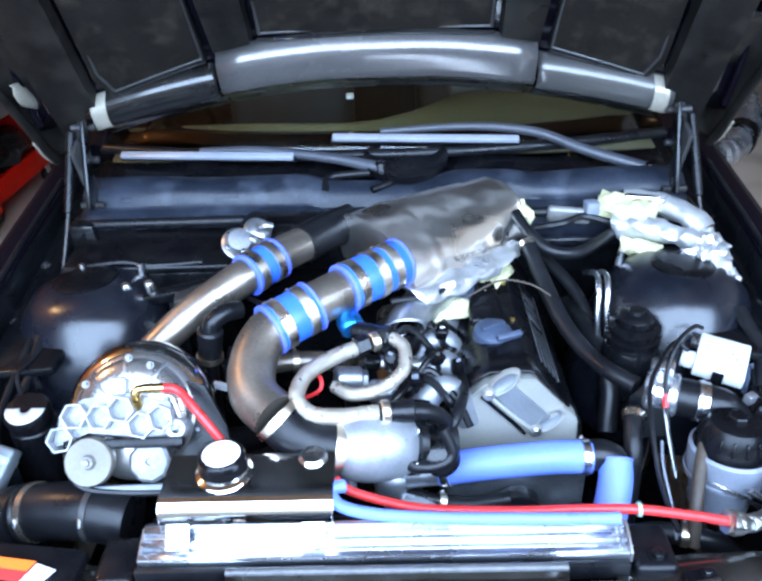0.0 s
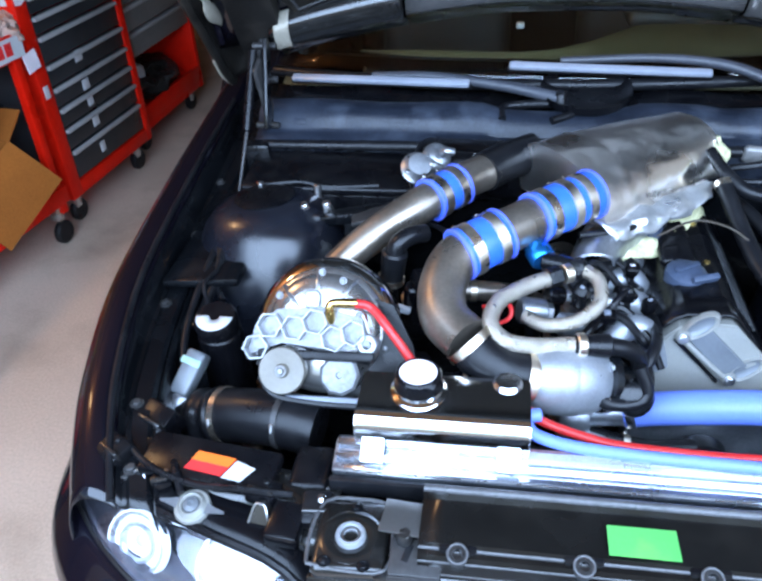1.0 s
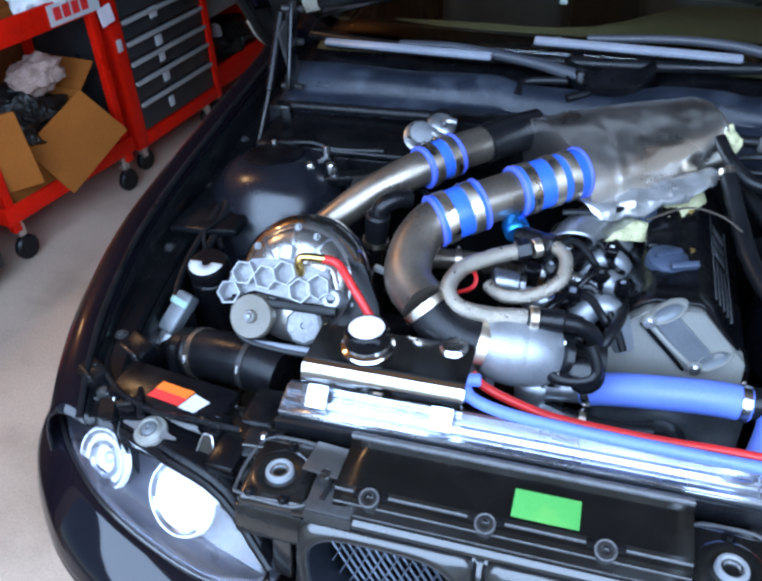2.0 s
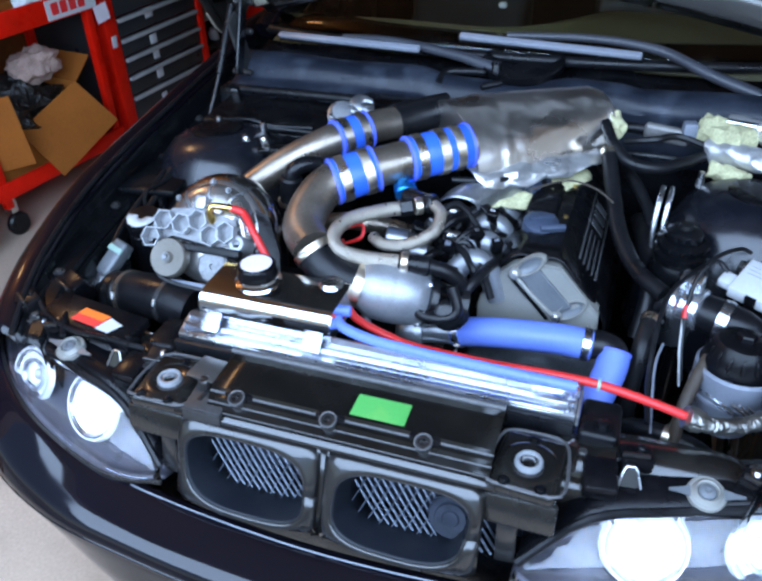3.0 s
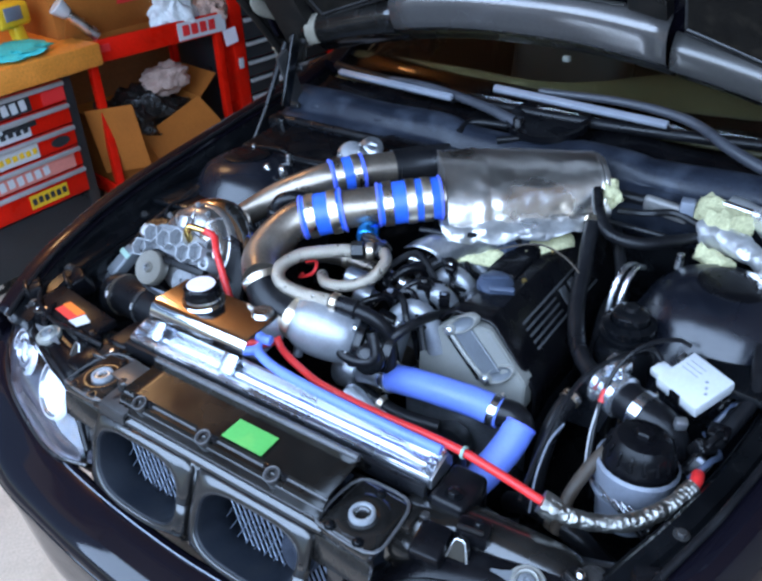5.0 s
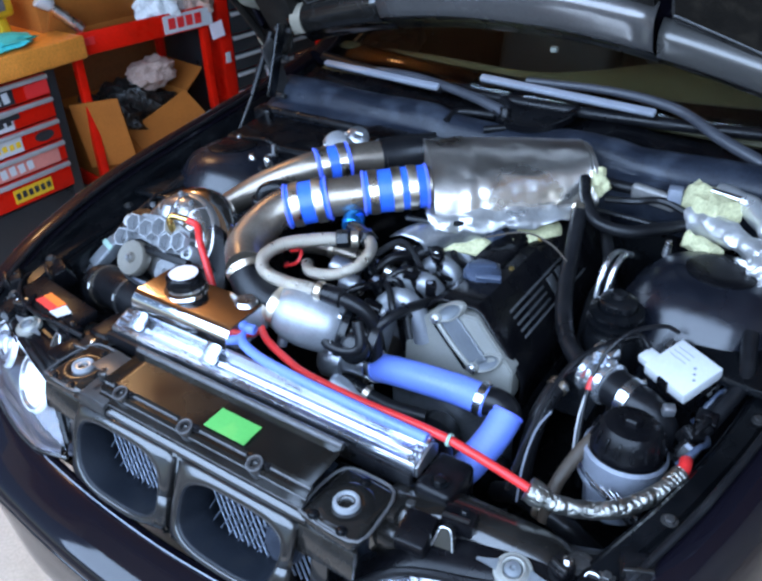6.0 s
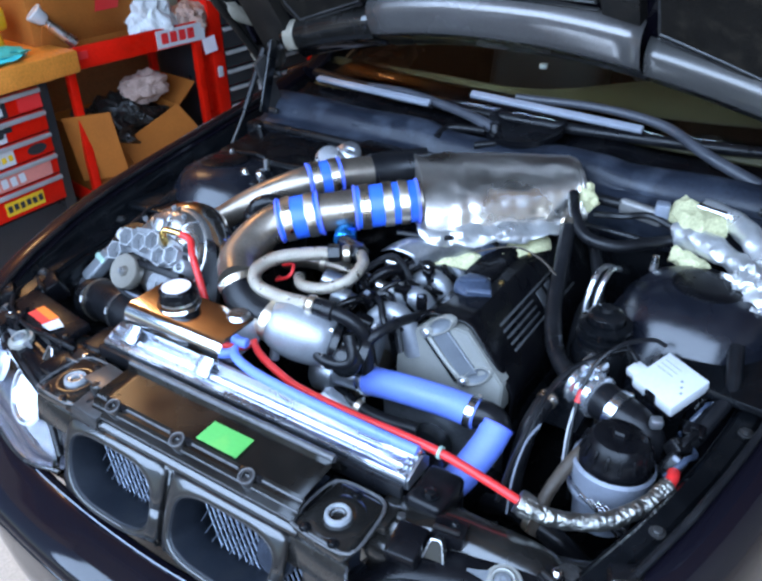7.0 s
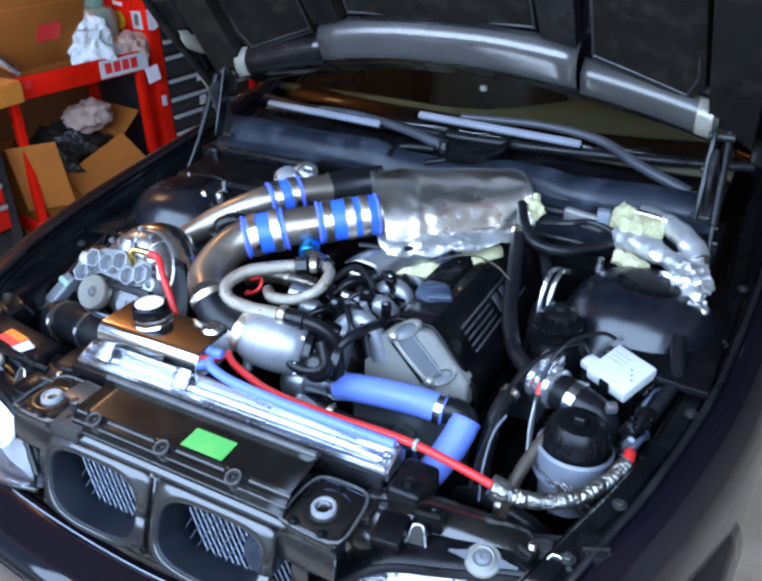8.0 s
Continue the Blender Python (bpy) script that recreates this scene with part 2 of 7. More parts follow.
BONNETIN = mat("dusty_bonnet_inner_panel", (0.008, 0.0072, 0.0065), 0.40, 0, 0.45, 7, 140, 0.08, dirt=(0.032, 0.027, 0.022), dirt_amount=0.4, spec=0.16)
PALEMARK = mat("pale_highlight_and_trim", (0.30, 0.27, 0.215), 0.34, 0.2, 0.2, 10, 140, 0.06, dirt=(0.3, 0.26, 0.2), dirt_amount=0.4)
RADALU = mat("clean_satin_aluminium", (0.60, 0.63, 0.69), 0.28, 0.95, 0.16, 9, 250, 0.03, rvar=0.10)
PULL = mat("dull_silver_pull", (0.40, 0.395, 0.39), 0.45, 0.25, 0.15, 14, 150, 0.06)
PINKDECAL = mat("faded_red_decal", (0.60, 0.20, 0.16), 0.5, 0, 0.15, 12, 150, 0.03)
YELLOW = mat("yellow_tool_plastic", (0.75, 0.45, 0.02), 0.4, 0, 0.1, 15, 150, 0.05)
CYAN = mat("teal_cloth", (0.05, 0.50, 0.50), 0.8, 0, 0.25, 25, 160, 0.4)
SAGE = mat("sage_bottle", (0.25, 0.38, 0.32), 0.4, 0, 0.1, 12, 160, 0.05)
CLEAR = glass("clear_headlamp_glass", (0.96, 0.96, 0.98), 0.02, 1.0)
SCREEN = glass("windscreen_glass", (0.80, 0.88, 0.80))


# ---- building helpers ----
def V(*a):
    return Vector(a)


def add_box(bm, c, s, rot=(0, 0, 0), bev=0.003, seg=2):
    m = pose(*c, *rot) @ Matrix.Diagonal((*s, 1))
    g = bmesh.ops.create_cube(bm, size=1, matrix=m)
    if bev:
        edges = list({e for v in g["verts"] for e in v.link_edges})
        bmesh.ops.bevel(bm, geom=edges, offset=min(bev, 0.45 * min(s)), segments=seg, affect="EDGES", profile=0.5)
    return bm


def aim(a, b):
    a, b = Vector(a), Vector(b)
    return Matrix.Translation(a) @ (b - a).to_track_quat("Z", "Y").to_matrix().to_4x4(), (b - a).length


def add_lathe(bm, prof, m=None, seg=28):
    """Turns a profile of (radius, height) about the z axis of m."""
    m = m or Matrix.Identity(4)
    rings = []
    for r, z in prof:
        if r < 1e-5:
            rings.append([bm.verts.new(m @ V(0, 0, z))])
        else:
            rings.append([bm.verts.new(m @ V(r * math.cos(2 * math.pi * k / seg), r * math.sin(2 * math.pi * k / seg), z)) for k in range(seg)])
    for p, q in zip(rings, rings[1:]):
        for k in range(seg):
            n = (k + 1) % seg
            if len(p) == 1 and len(q) > 1:
                bm.faces.new((p[0], q[n], q[k]))
            elif len(q) == 1 and len(p) > 1:
                bm.faces.new((p[k], p[n], q[0]))
            elif len(p) > 1:
                bm.faces.new((p[k], p[n], q[n], q[k]))
    return bm


def add_cyl(bm, a, b, r, r2=None, seg=24, bev=0.0):
    m, h = aim(a, b)
    r2 = r if r2 is None else r2
    e = min(bev, 0.4 * h, 0.5 * r)
    prof = [(0, 0), (r - e, 0), (r, e), (r2, h - e), (r2 - e, h), (0, h)] if e else [(0, 0), (r, 0), (r2, h), (0, h)]
    return add_lathe(bm, prof, m, seg)


def spline(pts, n=8):
    """Points along a smooth curve through pts."""
    p = [Vector(q) for q in pts]
    p = [2 * p[0] - p[1], *p, 2 * p[-1] - p[-2]]
    out = []
    for i in range(1, len(p) - 2):
        a, b, c, d = p[i - 1:i + 3]
        for k in range(n):
            t = k / n
            out.append(0.5 * (2 * b + (c - a) * t + (2 * a - 5 * b + 4 * c - d) * t * t + (3 * b - 3 * c + d - a) * t ** 3))
    out.append(p[-2])
    return out


def add_tube(bm, pts, r, seg=16, n=8, cap=True, ripple=0.0, ripples=60, bulge=None):
    """A round tube along a smooth curve; ripple makes ribs or creases along it."""
    path = spline(pts, n)
    tang = [(path[min(i + 1, len(path) - 1)] - path[max(i - 1, 0)]).normalized() for i in range(len(path))]
    side = tang[0].orthogonal().normalized()
    rings = []
    for i, (p, t) in enumerate(zip(path, tang)):
        side = (side - side.dot(t) * t).normalized()
        up = t.cross(side)
        f = i / (len(path) - 1)
        rad = (bulge(f) if bulge else r) * (1 + ripple * math.sin(f * ripples * 2 * math.pi))
        rings.append([bm.verts.new(p + rad * (math.cos(2 * math.pi * k / seg) * side + math.sin(2 * math.pi * k / seg) * up)) for k in range(seg)])
    for a, b in zip(rings, rings[1:]):
        for k in range(seg):
            m = (k + 1) % seg
            bm.faces.new((a[k], a[m], b[m], b[k]))
    if cap:
        bm.faces.new(list(reversed(rings[0])))
        bm.faces.new(rings[-1])
    return bm


def add_grid(bm, rows):
    """A sheet through rows of points."""
    vs = [[bm.verts.new(Vector(p)) for p in row] for row in rows]
    for a, b in zip(vs, vs[1:]):
        for k in range(len(a) - 1):
            bm.faces.new((a[k], a[k + 1], b[k + 1], b[k]))
    return bm


def smooth_rows(rows, n=4, m=3):
    """A finer grid through a coarse one."""
    fine = [spline(r, m) for r in rows]
    cols = [spline(c, n) for c in zip(*fine)]
    return [list(r) for r in zip(*cols)]


def add_prism(bm, outline, depth, m=None):
    """An outline in the xy plane of m, thick along z."""
    m = m or Matrix.Identity(4)
    a = [bm.verts.new(m @ V(x, y, 0)) for x, y in outline]
    b = [bm.verts.new(m @ V(x, y, depth)) for x, y in outline]
    bm.faces.new(list(reversed(a)))
    bm.faces.new(b)
    for k in range(len(a)):
        n = (k + 1) % len(a)
        bm.faces.new((a[k], a[n], b[n], b[k]))
    return bm


def B():
    return bmesh.new()


def thing(name, at, label, category, group="", kind=""):
    ob = new(name)
    ob.location = at
    ob.empty_display_size = 0.05
    return tagged(ob, label, category, group, kind)


def part(name, bm, material, parent=None, label="", thick=0.0, angle=40, soft=0):
    """One mesh object, built in world metres, under a thing or a part."""
    bmesh.ops.recalc_face_normals(bm, faces=bm.faces)
    me = bpy.data.meshes.new(name)
    bm.to_mesh(me)
    bm.free()
    me.materials.append(material)
    me.shade_smooth()
    me.set_sharp_from_angle(angle=radians(angle))
    ob = new(name, me)
    if parent:
        ob.parent = parent
        ob.matrix_parent_inverse = Matrix.Translation(-parent.location) if parent.type == "EMPTY" else Matrix.Identity(4)
    if thick:
        mod = ob.modifiers.new("thickness", "SOLIDIFY")
        mod.thickness, mod.offset = thick, 0.0
    if soft:
        mod = ob.modifiers.new("rounding", "SUBSURF")
        mod.levels = mod.render_levels = soft
    if label:
        tagged(ob, label)
    return ob


def solo(name, bm, material, label, category, group="", kind="", **kw):
    """A thing of one mesh."""
    return tagged(part(name, bm, material, **kw), label, category, group, kind)


def rough_up(bm, amount, scale, seed=0.0):
    """Uneven, crumpled form."""
    for v in bm.verts:
        v.co += amount * noise.noise_vector(v.co * scale + V(seed, seed * 1.7, 0))
    return bm


def blob(bm, c, s, amount=0.2, scale=12.0, sub=3, seed=0.0):
    """A crumpled heap."""
    g = bmesh.ops.create_icosphere(bm, subdivisions=sub, radius=1.0)
    for v in g["verts"]:
        n = noise.noise(v.co * 2.2 + V(seed, 0, 0)) + 0.5 * noise.noise(v.co * 5.0 + V(0, seed, 0))
        v.co = V(*c) + V(*[a * b for a, b in zip(v.co * (1 + amount * n), s)])
    return bm


def bolt(bm, p, n=(0, 0, 1), r=0.007, h=0.007):
    """A flanged hexagon bolt head."""
    m, _ = aim(p, Vector(p) + Vector(n))
    add_lathe(bm, [(0, 0), (r * 1.5, 0), (r * 1.5, h * 0.3), (0, h * 0.3)], m, 16)
    add_lathe(bm, [(0, 0), (r, 0), (r, h * 0.85), (r * 0.8, h), (0, h)], m, 6)
    return bm
# ---- garage ----
solo("floor", add_box(B(), (0.2, 2.35, -0.05), (6.4, 7.7, 0.1), bev=0), CONCRETE, "smooth grey concrete garage floor with faint stains", "floor", kind="structure")
solo("ground", add_box(B(), (0, -39.5, -0.08), (160, 76.0, 0.1), bev=0), DRIVE, "grey concrete drive outside the open garage", "ground", kind="structure")
solo("wall_west", add_box(B(), (-2.75, 2.83, 1.35), (0.12, 6.54, 2.7), bev=0), WALL, "orange plywood garage wall", "wall", kind="structure")
solo("wall_east", add_box(B(), (3.15, 2.83, 1.35), (0.12, 6.54, 2.7), bev=0), DRYWALL, "cream drywall garage wall", "wall", kind="structure")
solo("wall_north", add_box(B(), (0.2, 6.1, 1.35), (5.78, 0.12, 2.7), bev=0), DARKWALL, "dark stained plywood rear wall of the garage", "wall", kind="structure")
bm = B()
add_box(bm, (-2.29, -0.45, 1.35), (0.80, 0.14, 2.7), bev=0)
add_box(bm, (2.88, -0.45, 1.35), (0.42, 0.14, 2.7), bev=0)
add_box(bm, (0.39, -0.45, 2.62), (4.56, 0.14, 0.16), bev=0)
solo("wall_south", bm, WALL, "front wall with the open garage door", "wall", kind="structure")
solo("ceiling", add_box(B(), (0.2, 2.84, 2.76), (6.0, 6.72, 0.1), bev=0), CEIL, "wooden board garage ceiling", "ceiling", kind="structure")


def caster(parent, x, y, h=0.14):
    c = part("caster", add_box(B(), (x, y, h - 0.035), (0.05, 0.035, 0.07), bev=0.006), ZINC, parent)
    part("wheel", add_cyl(B(), (x - 0.016, y + 0.012, 0.05), (x + 0.016, y + 0.012, 0.05), 0.05, bev=0.008), RUBBER, c)


def drawer_front(parent, x, y0, y1, z0, z1, face, rail, handle=True, label=""):
    d = part("drawer", add_box(B(), (x, (y0 + y1) / 2, (z0 + z1) / 2), (0.02, y1 - y0, z1 - z0 - 0.008), bev=0.003), face, parent, label)
    bm = B()
    add_box(bm, (x + 0.016, (y0 + y1) / 2, z1 - 0.014), (0.018, y1 - y0 - 0.004, 0.017), bev=0.004)
    if handle:
        part("pull", bm, rail, d)
    else:
        bm.free()
    return d


def black_chest():
    y0, y1, x, z0, z1 = 1.97, 2.64, -1.90, 0.14, 1.12
    t = thing("tool_chest", (x - 0.23, (y0 + y1) / 2, 0), "red rolling tool chest with black drawers and steel pulls", "tool chest")
    part("side_panel", add_box(B(), (x - 0.22, y1 - 0.022, (z0 + z1) / 2), (0.46, 0.044, z1 - z0), bev=0.006), ENAMEL, t)
    # lower side painted black for the shade between chest and cart
    part("side_panel", add_box(B(), (x - 0.27, y0 + 0.037, 0.475), (0.36, 0.066, 0.65), bev=0.004), DRAWER, t, "lower side panel, black for the shade beside the cart")
    u = part("side_panel", add_box(B(), (x - 0.27, y0 + 0.036, 0.953), (0.36, 0.068, 0.304), bev=0.004), ENAMEL, t, "red upper side panel with stickers")
    flat = Matrix.Translation((x - 0.193, y0 + 0.001, 0.96)) @ Euler((radians(90), 0, 0)).to_matrix().to_4x4()
    part("sticker", add_prism(B(), [(0.05 * math.cos(q), 0.042 * math.sin(q)) for q in np.linspace(0, 2 * math.pi, 24, endpoint=False)], 0.002, flat), YELLOW, u, "round yellow sticker")
    for zz, w in ((1.035, 0.07), (1.068, 0.09)):
        part("sticker", add_box(B(), (x - 0.18, y0 + 0.001, zz), (w, 0.002, 0.018), (0, 4, 0), 0), PINKLABEL, u, "pale strip of worn lettering")
    w = part("sticker", add_box(B(), (x - 0.055, y0 - 0.0015, 0.97), (0.068, 0.002, 0.080), (0, -3, 0), 0), WHITE, t, "square white sticker")
    part("mark", add_box(B(), (x - 0.055, y0 - 0.0035, 0.972), (0.026, 0.002, 0.050), (0, 8, 0), 0), CASTBAND, w)
    part("sticker", add_prism(B(), [(-0.028, 0.05), (-0.004, 0.052), (0.004, 0.03), (0.020, 0.012), (0.016, -0.006), (0.028, -0.03), (0.0, -0.042), (-0.030, -0.038)], 0.002, Matrix.Translation((x + 0.0115, y0 + 0.034, 0.969)) @ Matrix(((0, 0, 1, 0), (1, 0, 0, 0), (0, 1, 0, 0), (0, 0, 0, 1)))), PINKLABEL, t, "torn pale sticker")
    part("corner_post", add_box(B(), (x - 0.04, y0 + 0.035, (z0 + z1) / 2), (0.10, 0.07, z1 - z0), bev=0.006), ENAMEL, t)
    part("base", add_box(B(), (x - 0.22, (y0 + y1) / 2, z0 + 0.03), (0.456, y1 - y0, 0.06), bev=0.006), ENAMEL, t)
    part("top", add_box(B(), (x - 0.22, (y0 + y1) / 2, z1 - 0.02), (0.462, y1 - y0 + 0.004, 0.04), bev=0.006), ENAMEL, t)
    part("back_panel", add_box(B(), (x - 0.44, (y0 + y1) / 2, (z0 + z1) / 2), (0.02, y1 - y0 - 0.01, z1 - z0 - 0.01), bev=0), ENAMEL, t)
    edges = [0.205, 0.335, 0.43, 0.515, 0.60, 0.69, 0.80, 0.875, 0.95, 1.02, 1.085]
    for a, b in zip(edges, edges[1:]):
        drawer_front(t, x - 0.005, y0 + 0.075, y1 - 0.05, a, b, DRAWER, PULL)
    for z, w in ((0.265, 0.035), (0.385, 0.045), (0.475, 0.04), (0.545, 0.045), (0.665, 0.05)):
        part("tag", add_box(B(), (x + 0.008, 2.25, z), (0.004, w, 0.045), (0, 0, 0), 0.002), WHITE, t, "pale paper tag on a drawer")
    part("tag", add_box(B(), (x + 0.012, y0 + 0.03, 0.60), (0.004, 0.03, 0.05), (0, 0, 0), 0.002), WHITE, t, "small pale label on the frame")
    for xx in (x - 0.06, x - 0.38):
        for yy in (y0 + 0.08, y1 - 0.08):
            caster(t, xx, yy)


def grey_chest():
    y0, y1, x = 2.70, 3.42, -1.90
    t = thing("tool_cart", (x - 0.23, (y0 + y1) / 2, 0), "red tool cart with grey drawers over an open bin", "tool chest")
    for y in (y0 + 0.02, y1 - 0.02):
        part("side_panel", add_box(B(), (x - 0.22, y, 0.58), (0.46, 0.04, 0.92), bev=0.005), ENAMEL, t)
    part("base", add_box(B(), (x - 0.22, (y0 + y1) / 2, 0.15), (0.455, y1 - y0, 0.05), bev=0.005), ENAMEL, t)
    part("top", add_box(B(), (x - 0.22, (y0 + y1) / 2, 1.03), (0.455, y1 - y0, 0.04), bev=0.005), ENAMEL, t)
    part("back_panel", add_box(B(), (x - 0.43, (y0 + y1) / 2, 0.58), (0.02, y1 - y0 - 0.06, 0.88), bev=0), ENAMEL, t)
    part("bin_lip", add_box(B(), (x + 0.0, (y0 + y1) / 2, 0.20), (0.02, y1 - y0, 0.08), bev=0.004), ENAMEL, t)
    for a, b in ((0.48, 0.60), (0.60, 0.72), (0.72, 0.84), (0.84, 0.99)):
        drawer_front(t, x - 0.004, y0 + 0.045, y1 - 0.045, a, b, GREYDRAWER if a < 0.8 else ENAMEL, PULL)
    part("tool_bag", blob(B(), (x - 0.2, (y0 + y1) / 2, 0.27), (0.18, 0.28, 0.09), 0.5, seed=3), DARKBAG, t, "dark jumble of tools in the bin")
    part("bottle", add_lathe(B(), [(0, 0), (0.03, 0), (0.03, 0.09), (0.012, 0.12), (0, 0.12)], pose(x - 0.12, 2.98, 0.30, 30, 20, 0)), WHITE, t)
    for xx in (x - 0.06, x - 0.38):
        for yy in (y0 + 0.08, y1 - 0.08):
            caster(t, xx, yy, 0.125)


def red_cart():
    y0, y1, x, top = 1.24, 1.90, -1.96, 0.86
    t = thing("shelf_cart", (x - 0.22, (y0 + y1) / 2, 0), "open red steel service cart with two trays", "tool cart")
    for xx in (x - 0.02, x - 0.42):
        for yy in (y0 + 0.02, y1 - 0.02):
            part("post", add_box(B(), (xx, yy, 0.49), (0.035, 0.035, 0.70), bev=0.004), ENAMEL, t)
    for z, h in ((top - 0.045, 0.09), (0.215, 0.07)):
        tray = B()
        add_box(tray, (x - 0.22, (y0 + y1) / 2, z - h / 2 + 0.008), (0.42, y1 - y0, 0.012), bev=0.002)
        for xx in (x, x - 0.44):
            add_box(tray, (xx, (y0 + y1) / 2, z), (0.012, y1 - y0 + 0.03, h), bev=0.004)
        for yy in (y0 - 0.01, y1 + 0.01):
            add_box(tray, (x - 0.22, yy, z), (0.44, 0.012, h), bev=0.004)
        part("tray", tray, ENAMEL, t)
    s = part("sticker", add_box(B(), (x + 0.0085, 1.79, 0.815), (0.003, 0.25, 0.075), bev=0), WHITE, t, "white sticker with red letter-like bars")
    for k in range(4):
        part("mark", add_box(B(), (x + 0.0115, 1.705 + 0.045 * k, 0.817), (0.002, 0.034, 0.045), (0, 0, 0), 0), REDDECAL, s)
    part("sticker", add_box(B(), (x + 0.0085, 1.30, 0.825), (0.003, 0.08, 0.03), bev=0), REDDECAL, t, "small faded red sticker")
    part("sticker", add_box(B(), (x + 0.0085, 1.935, 0.745), (0.003, 0.07, 0.07), (8, 0, 0), 0), PINKLABEL, t, "torn pale sticker")
    for xx in (x - 0.04, x - 0.40):
        for yy in (y0 + 0.04, y1 - 0.04):
            caster(t, xx, yy, 0.18)


def open_box():
    t = thing("cardboard_box", (-2.12, 1.55, 0.20), "open brown cardboard box with bent flaps on the cart's tray", "box")
    for c, s in (((-2.0, 1.50, 0.31), (0.006, 0.48, 0.20)), ((-2.32, 1.50, 0.36), (0.006, 0.48, 0.30)), ((-2.16, 1.26, 0.36), (0.32, 0.006, 0.30)), ((-2.16, 1.74, 0.36), (0.32, 0.006, 0.30)), ((-2.16, 1.5, 0.215), (0.32, 0.48, 0.006))):
        part("side", add_box(B(), c, s, bev=0), CARDBOARD, t)
    u, v = V(0.10, 0.94, 0.30).normalized(), V(0.42, 0.22, -0.88)
    v = (v - u * v.dot(u)).normalized()
    fm = Matrix.Translation((-2.0, 1.42, 0.40)) @ Matrix((u, v, u.cross(v))).transposed().to_4x4()
    part("flap", add_prism(B(), [(0.0, 0.0), (0.33, -0.02), (0.37, 0.21), (0.02, 0.24)], 0.006, fm), CARDBOARD, t)
    part("flap", add_box(B(), (-1.955, 1.29, 0.44), (0.006, 0.20, 0.30), (4, 8, -38), 0), CARDBOARD, t)
    part("flap", add_box(B(), (-2.16, 1.80, 0.53), (0.30, 0.006, 0.16), (-50, 0, 0), 0), CARDBOARD, t)
    solo("plastic_bag", blob(B(), (-2.14, 1.50, 0.44), (0.14, 0.18, 0.13), 0.5, sub=4, seed=7), DARKBAG, "crumpled dark plastic bag inside the open box", "bag")
    solo("rag", blob(B(), (-2.08, 1.64, 0.60), (0.075, 0.11, 0.06), 0.38, sub=4, seed=2), RAG, "crumpled pinkish rag on top of the box", "rag")


def cart_top_things():
    t = thing("cardboard_box", (-2.2, 1.42, 0.78), "brown cardboard box with an open flap on the cart", "box")
    bm = add_box(B(), (-2.22, 1.42, 0.98), (0.30, 0.50, 0.40), (0, 0, 4), 0.004)
    part("carton", bm, CARDBOARD, t)
    part("flap", add_box(B(), (-2.02, 1.44, 0.98), (0.008, 0.46, 0.30), (0, 24, 4), 0.002), CARDBOARD, t)
    part("mark", add_box(B(), (-2.006, 1.50, 1.0), (0.002, 0.11, 0.075), (0, 24, 4), 0), REDDECAL, t)
    solo("plastic_bag", blob(B(), (-2.045, 1.705, 0.90), (0.085, 0.105, 0.125), 0.42, sub=4, seed=5), BAG, "white plastic bag slumped on the cart", "bag")
    solo("rag", blob(B(), (-2.03, 1.885, 0.855), (0.075, 0.095, 0.075), 0.36, sub=4, seed=9), RAG, "crumpled pale pink rag on the cart", "rag")
    solo("gas_bottle", add_lathe(B(), [(0, 0), (0.09, 0), (0.10, 0.02), (0.10, 0.20), (0.085, 0.235), (0.05, 0.25), (0.055, 0.255), (0.058, 0.33), (0.05, 0.335), (0.0, 0.335)], pose(-2.19, 1.835, 0.79)), SAGE, "sage green gas bottle on the cart", "bottle")
    f = thing("flashlight", (-1.97, 1.24, 0.87), "steel torch standing on its end on the cart", "torch")
    part("barrel", add_cyl(B(), (-1.97, 1.31, 0.87), (-2.0, 1.22, 0.97), 0.022, bev=0.003), BRUSHED, f)
    part("head", add_cyl(B(), (-2.0, 1.22, 0.97), (-2.012, 1.185, 1.01), 0.026, 0.04, bev=0.004), WHITE, f)


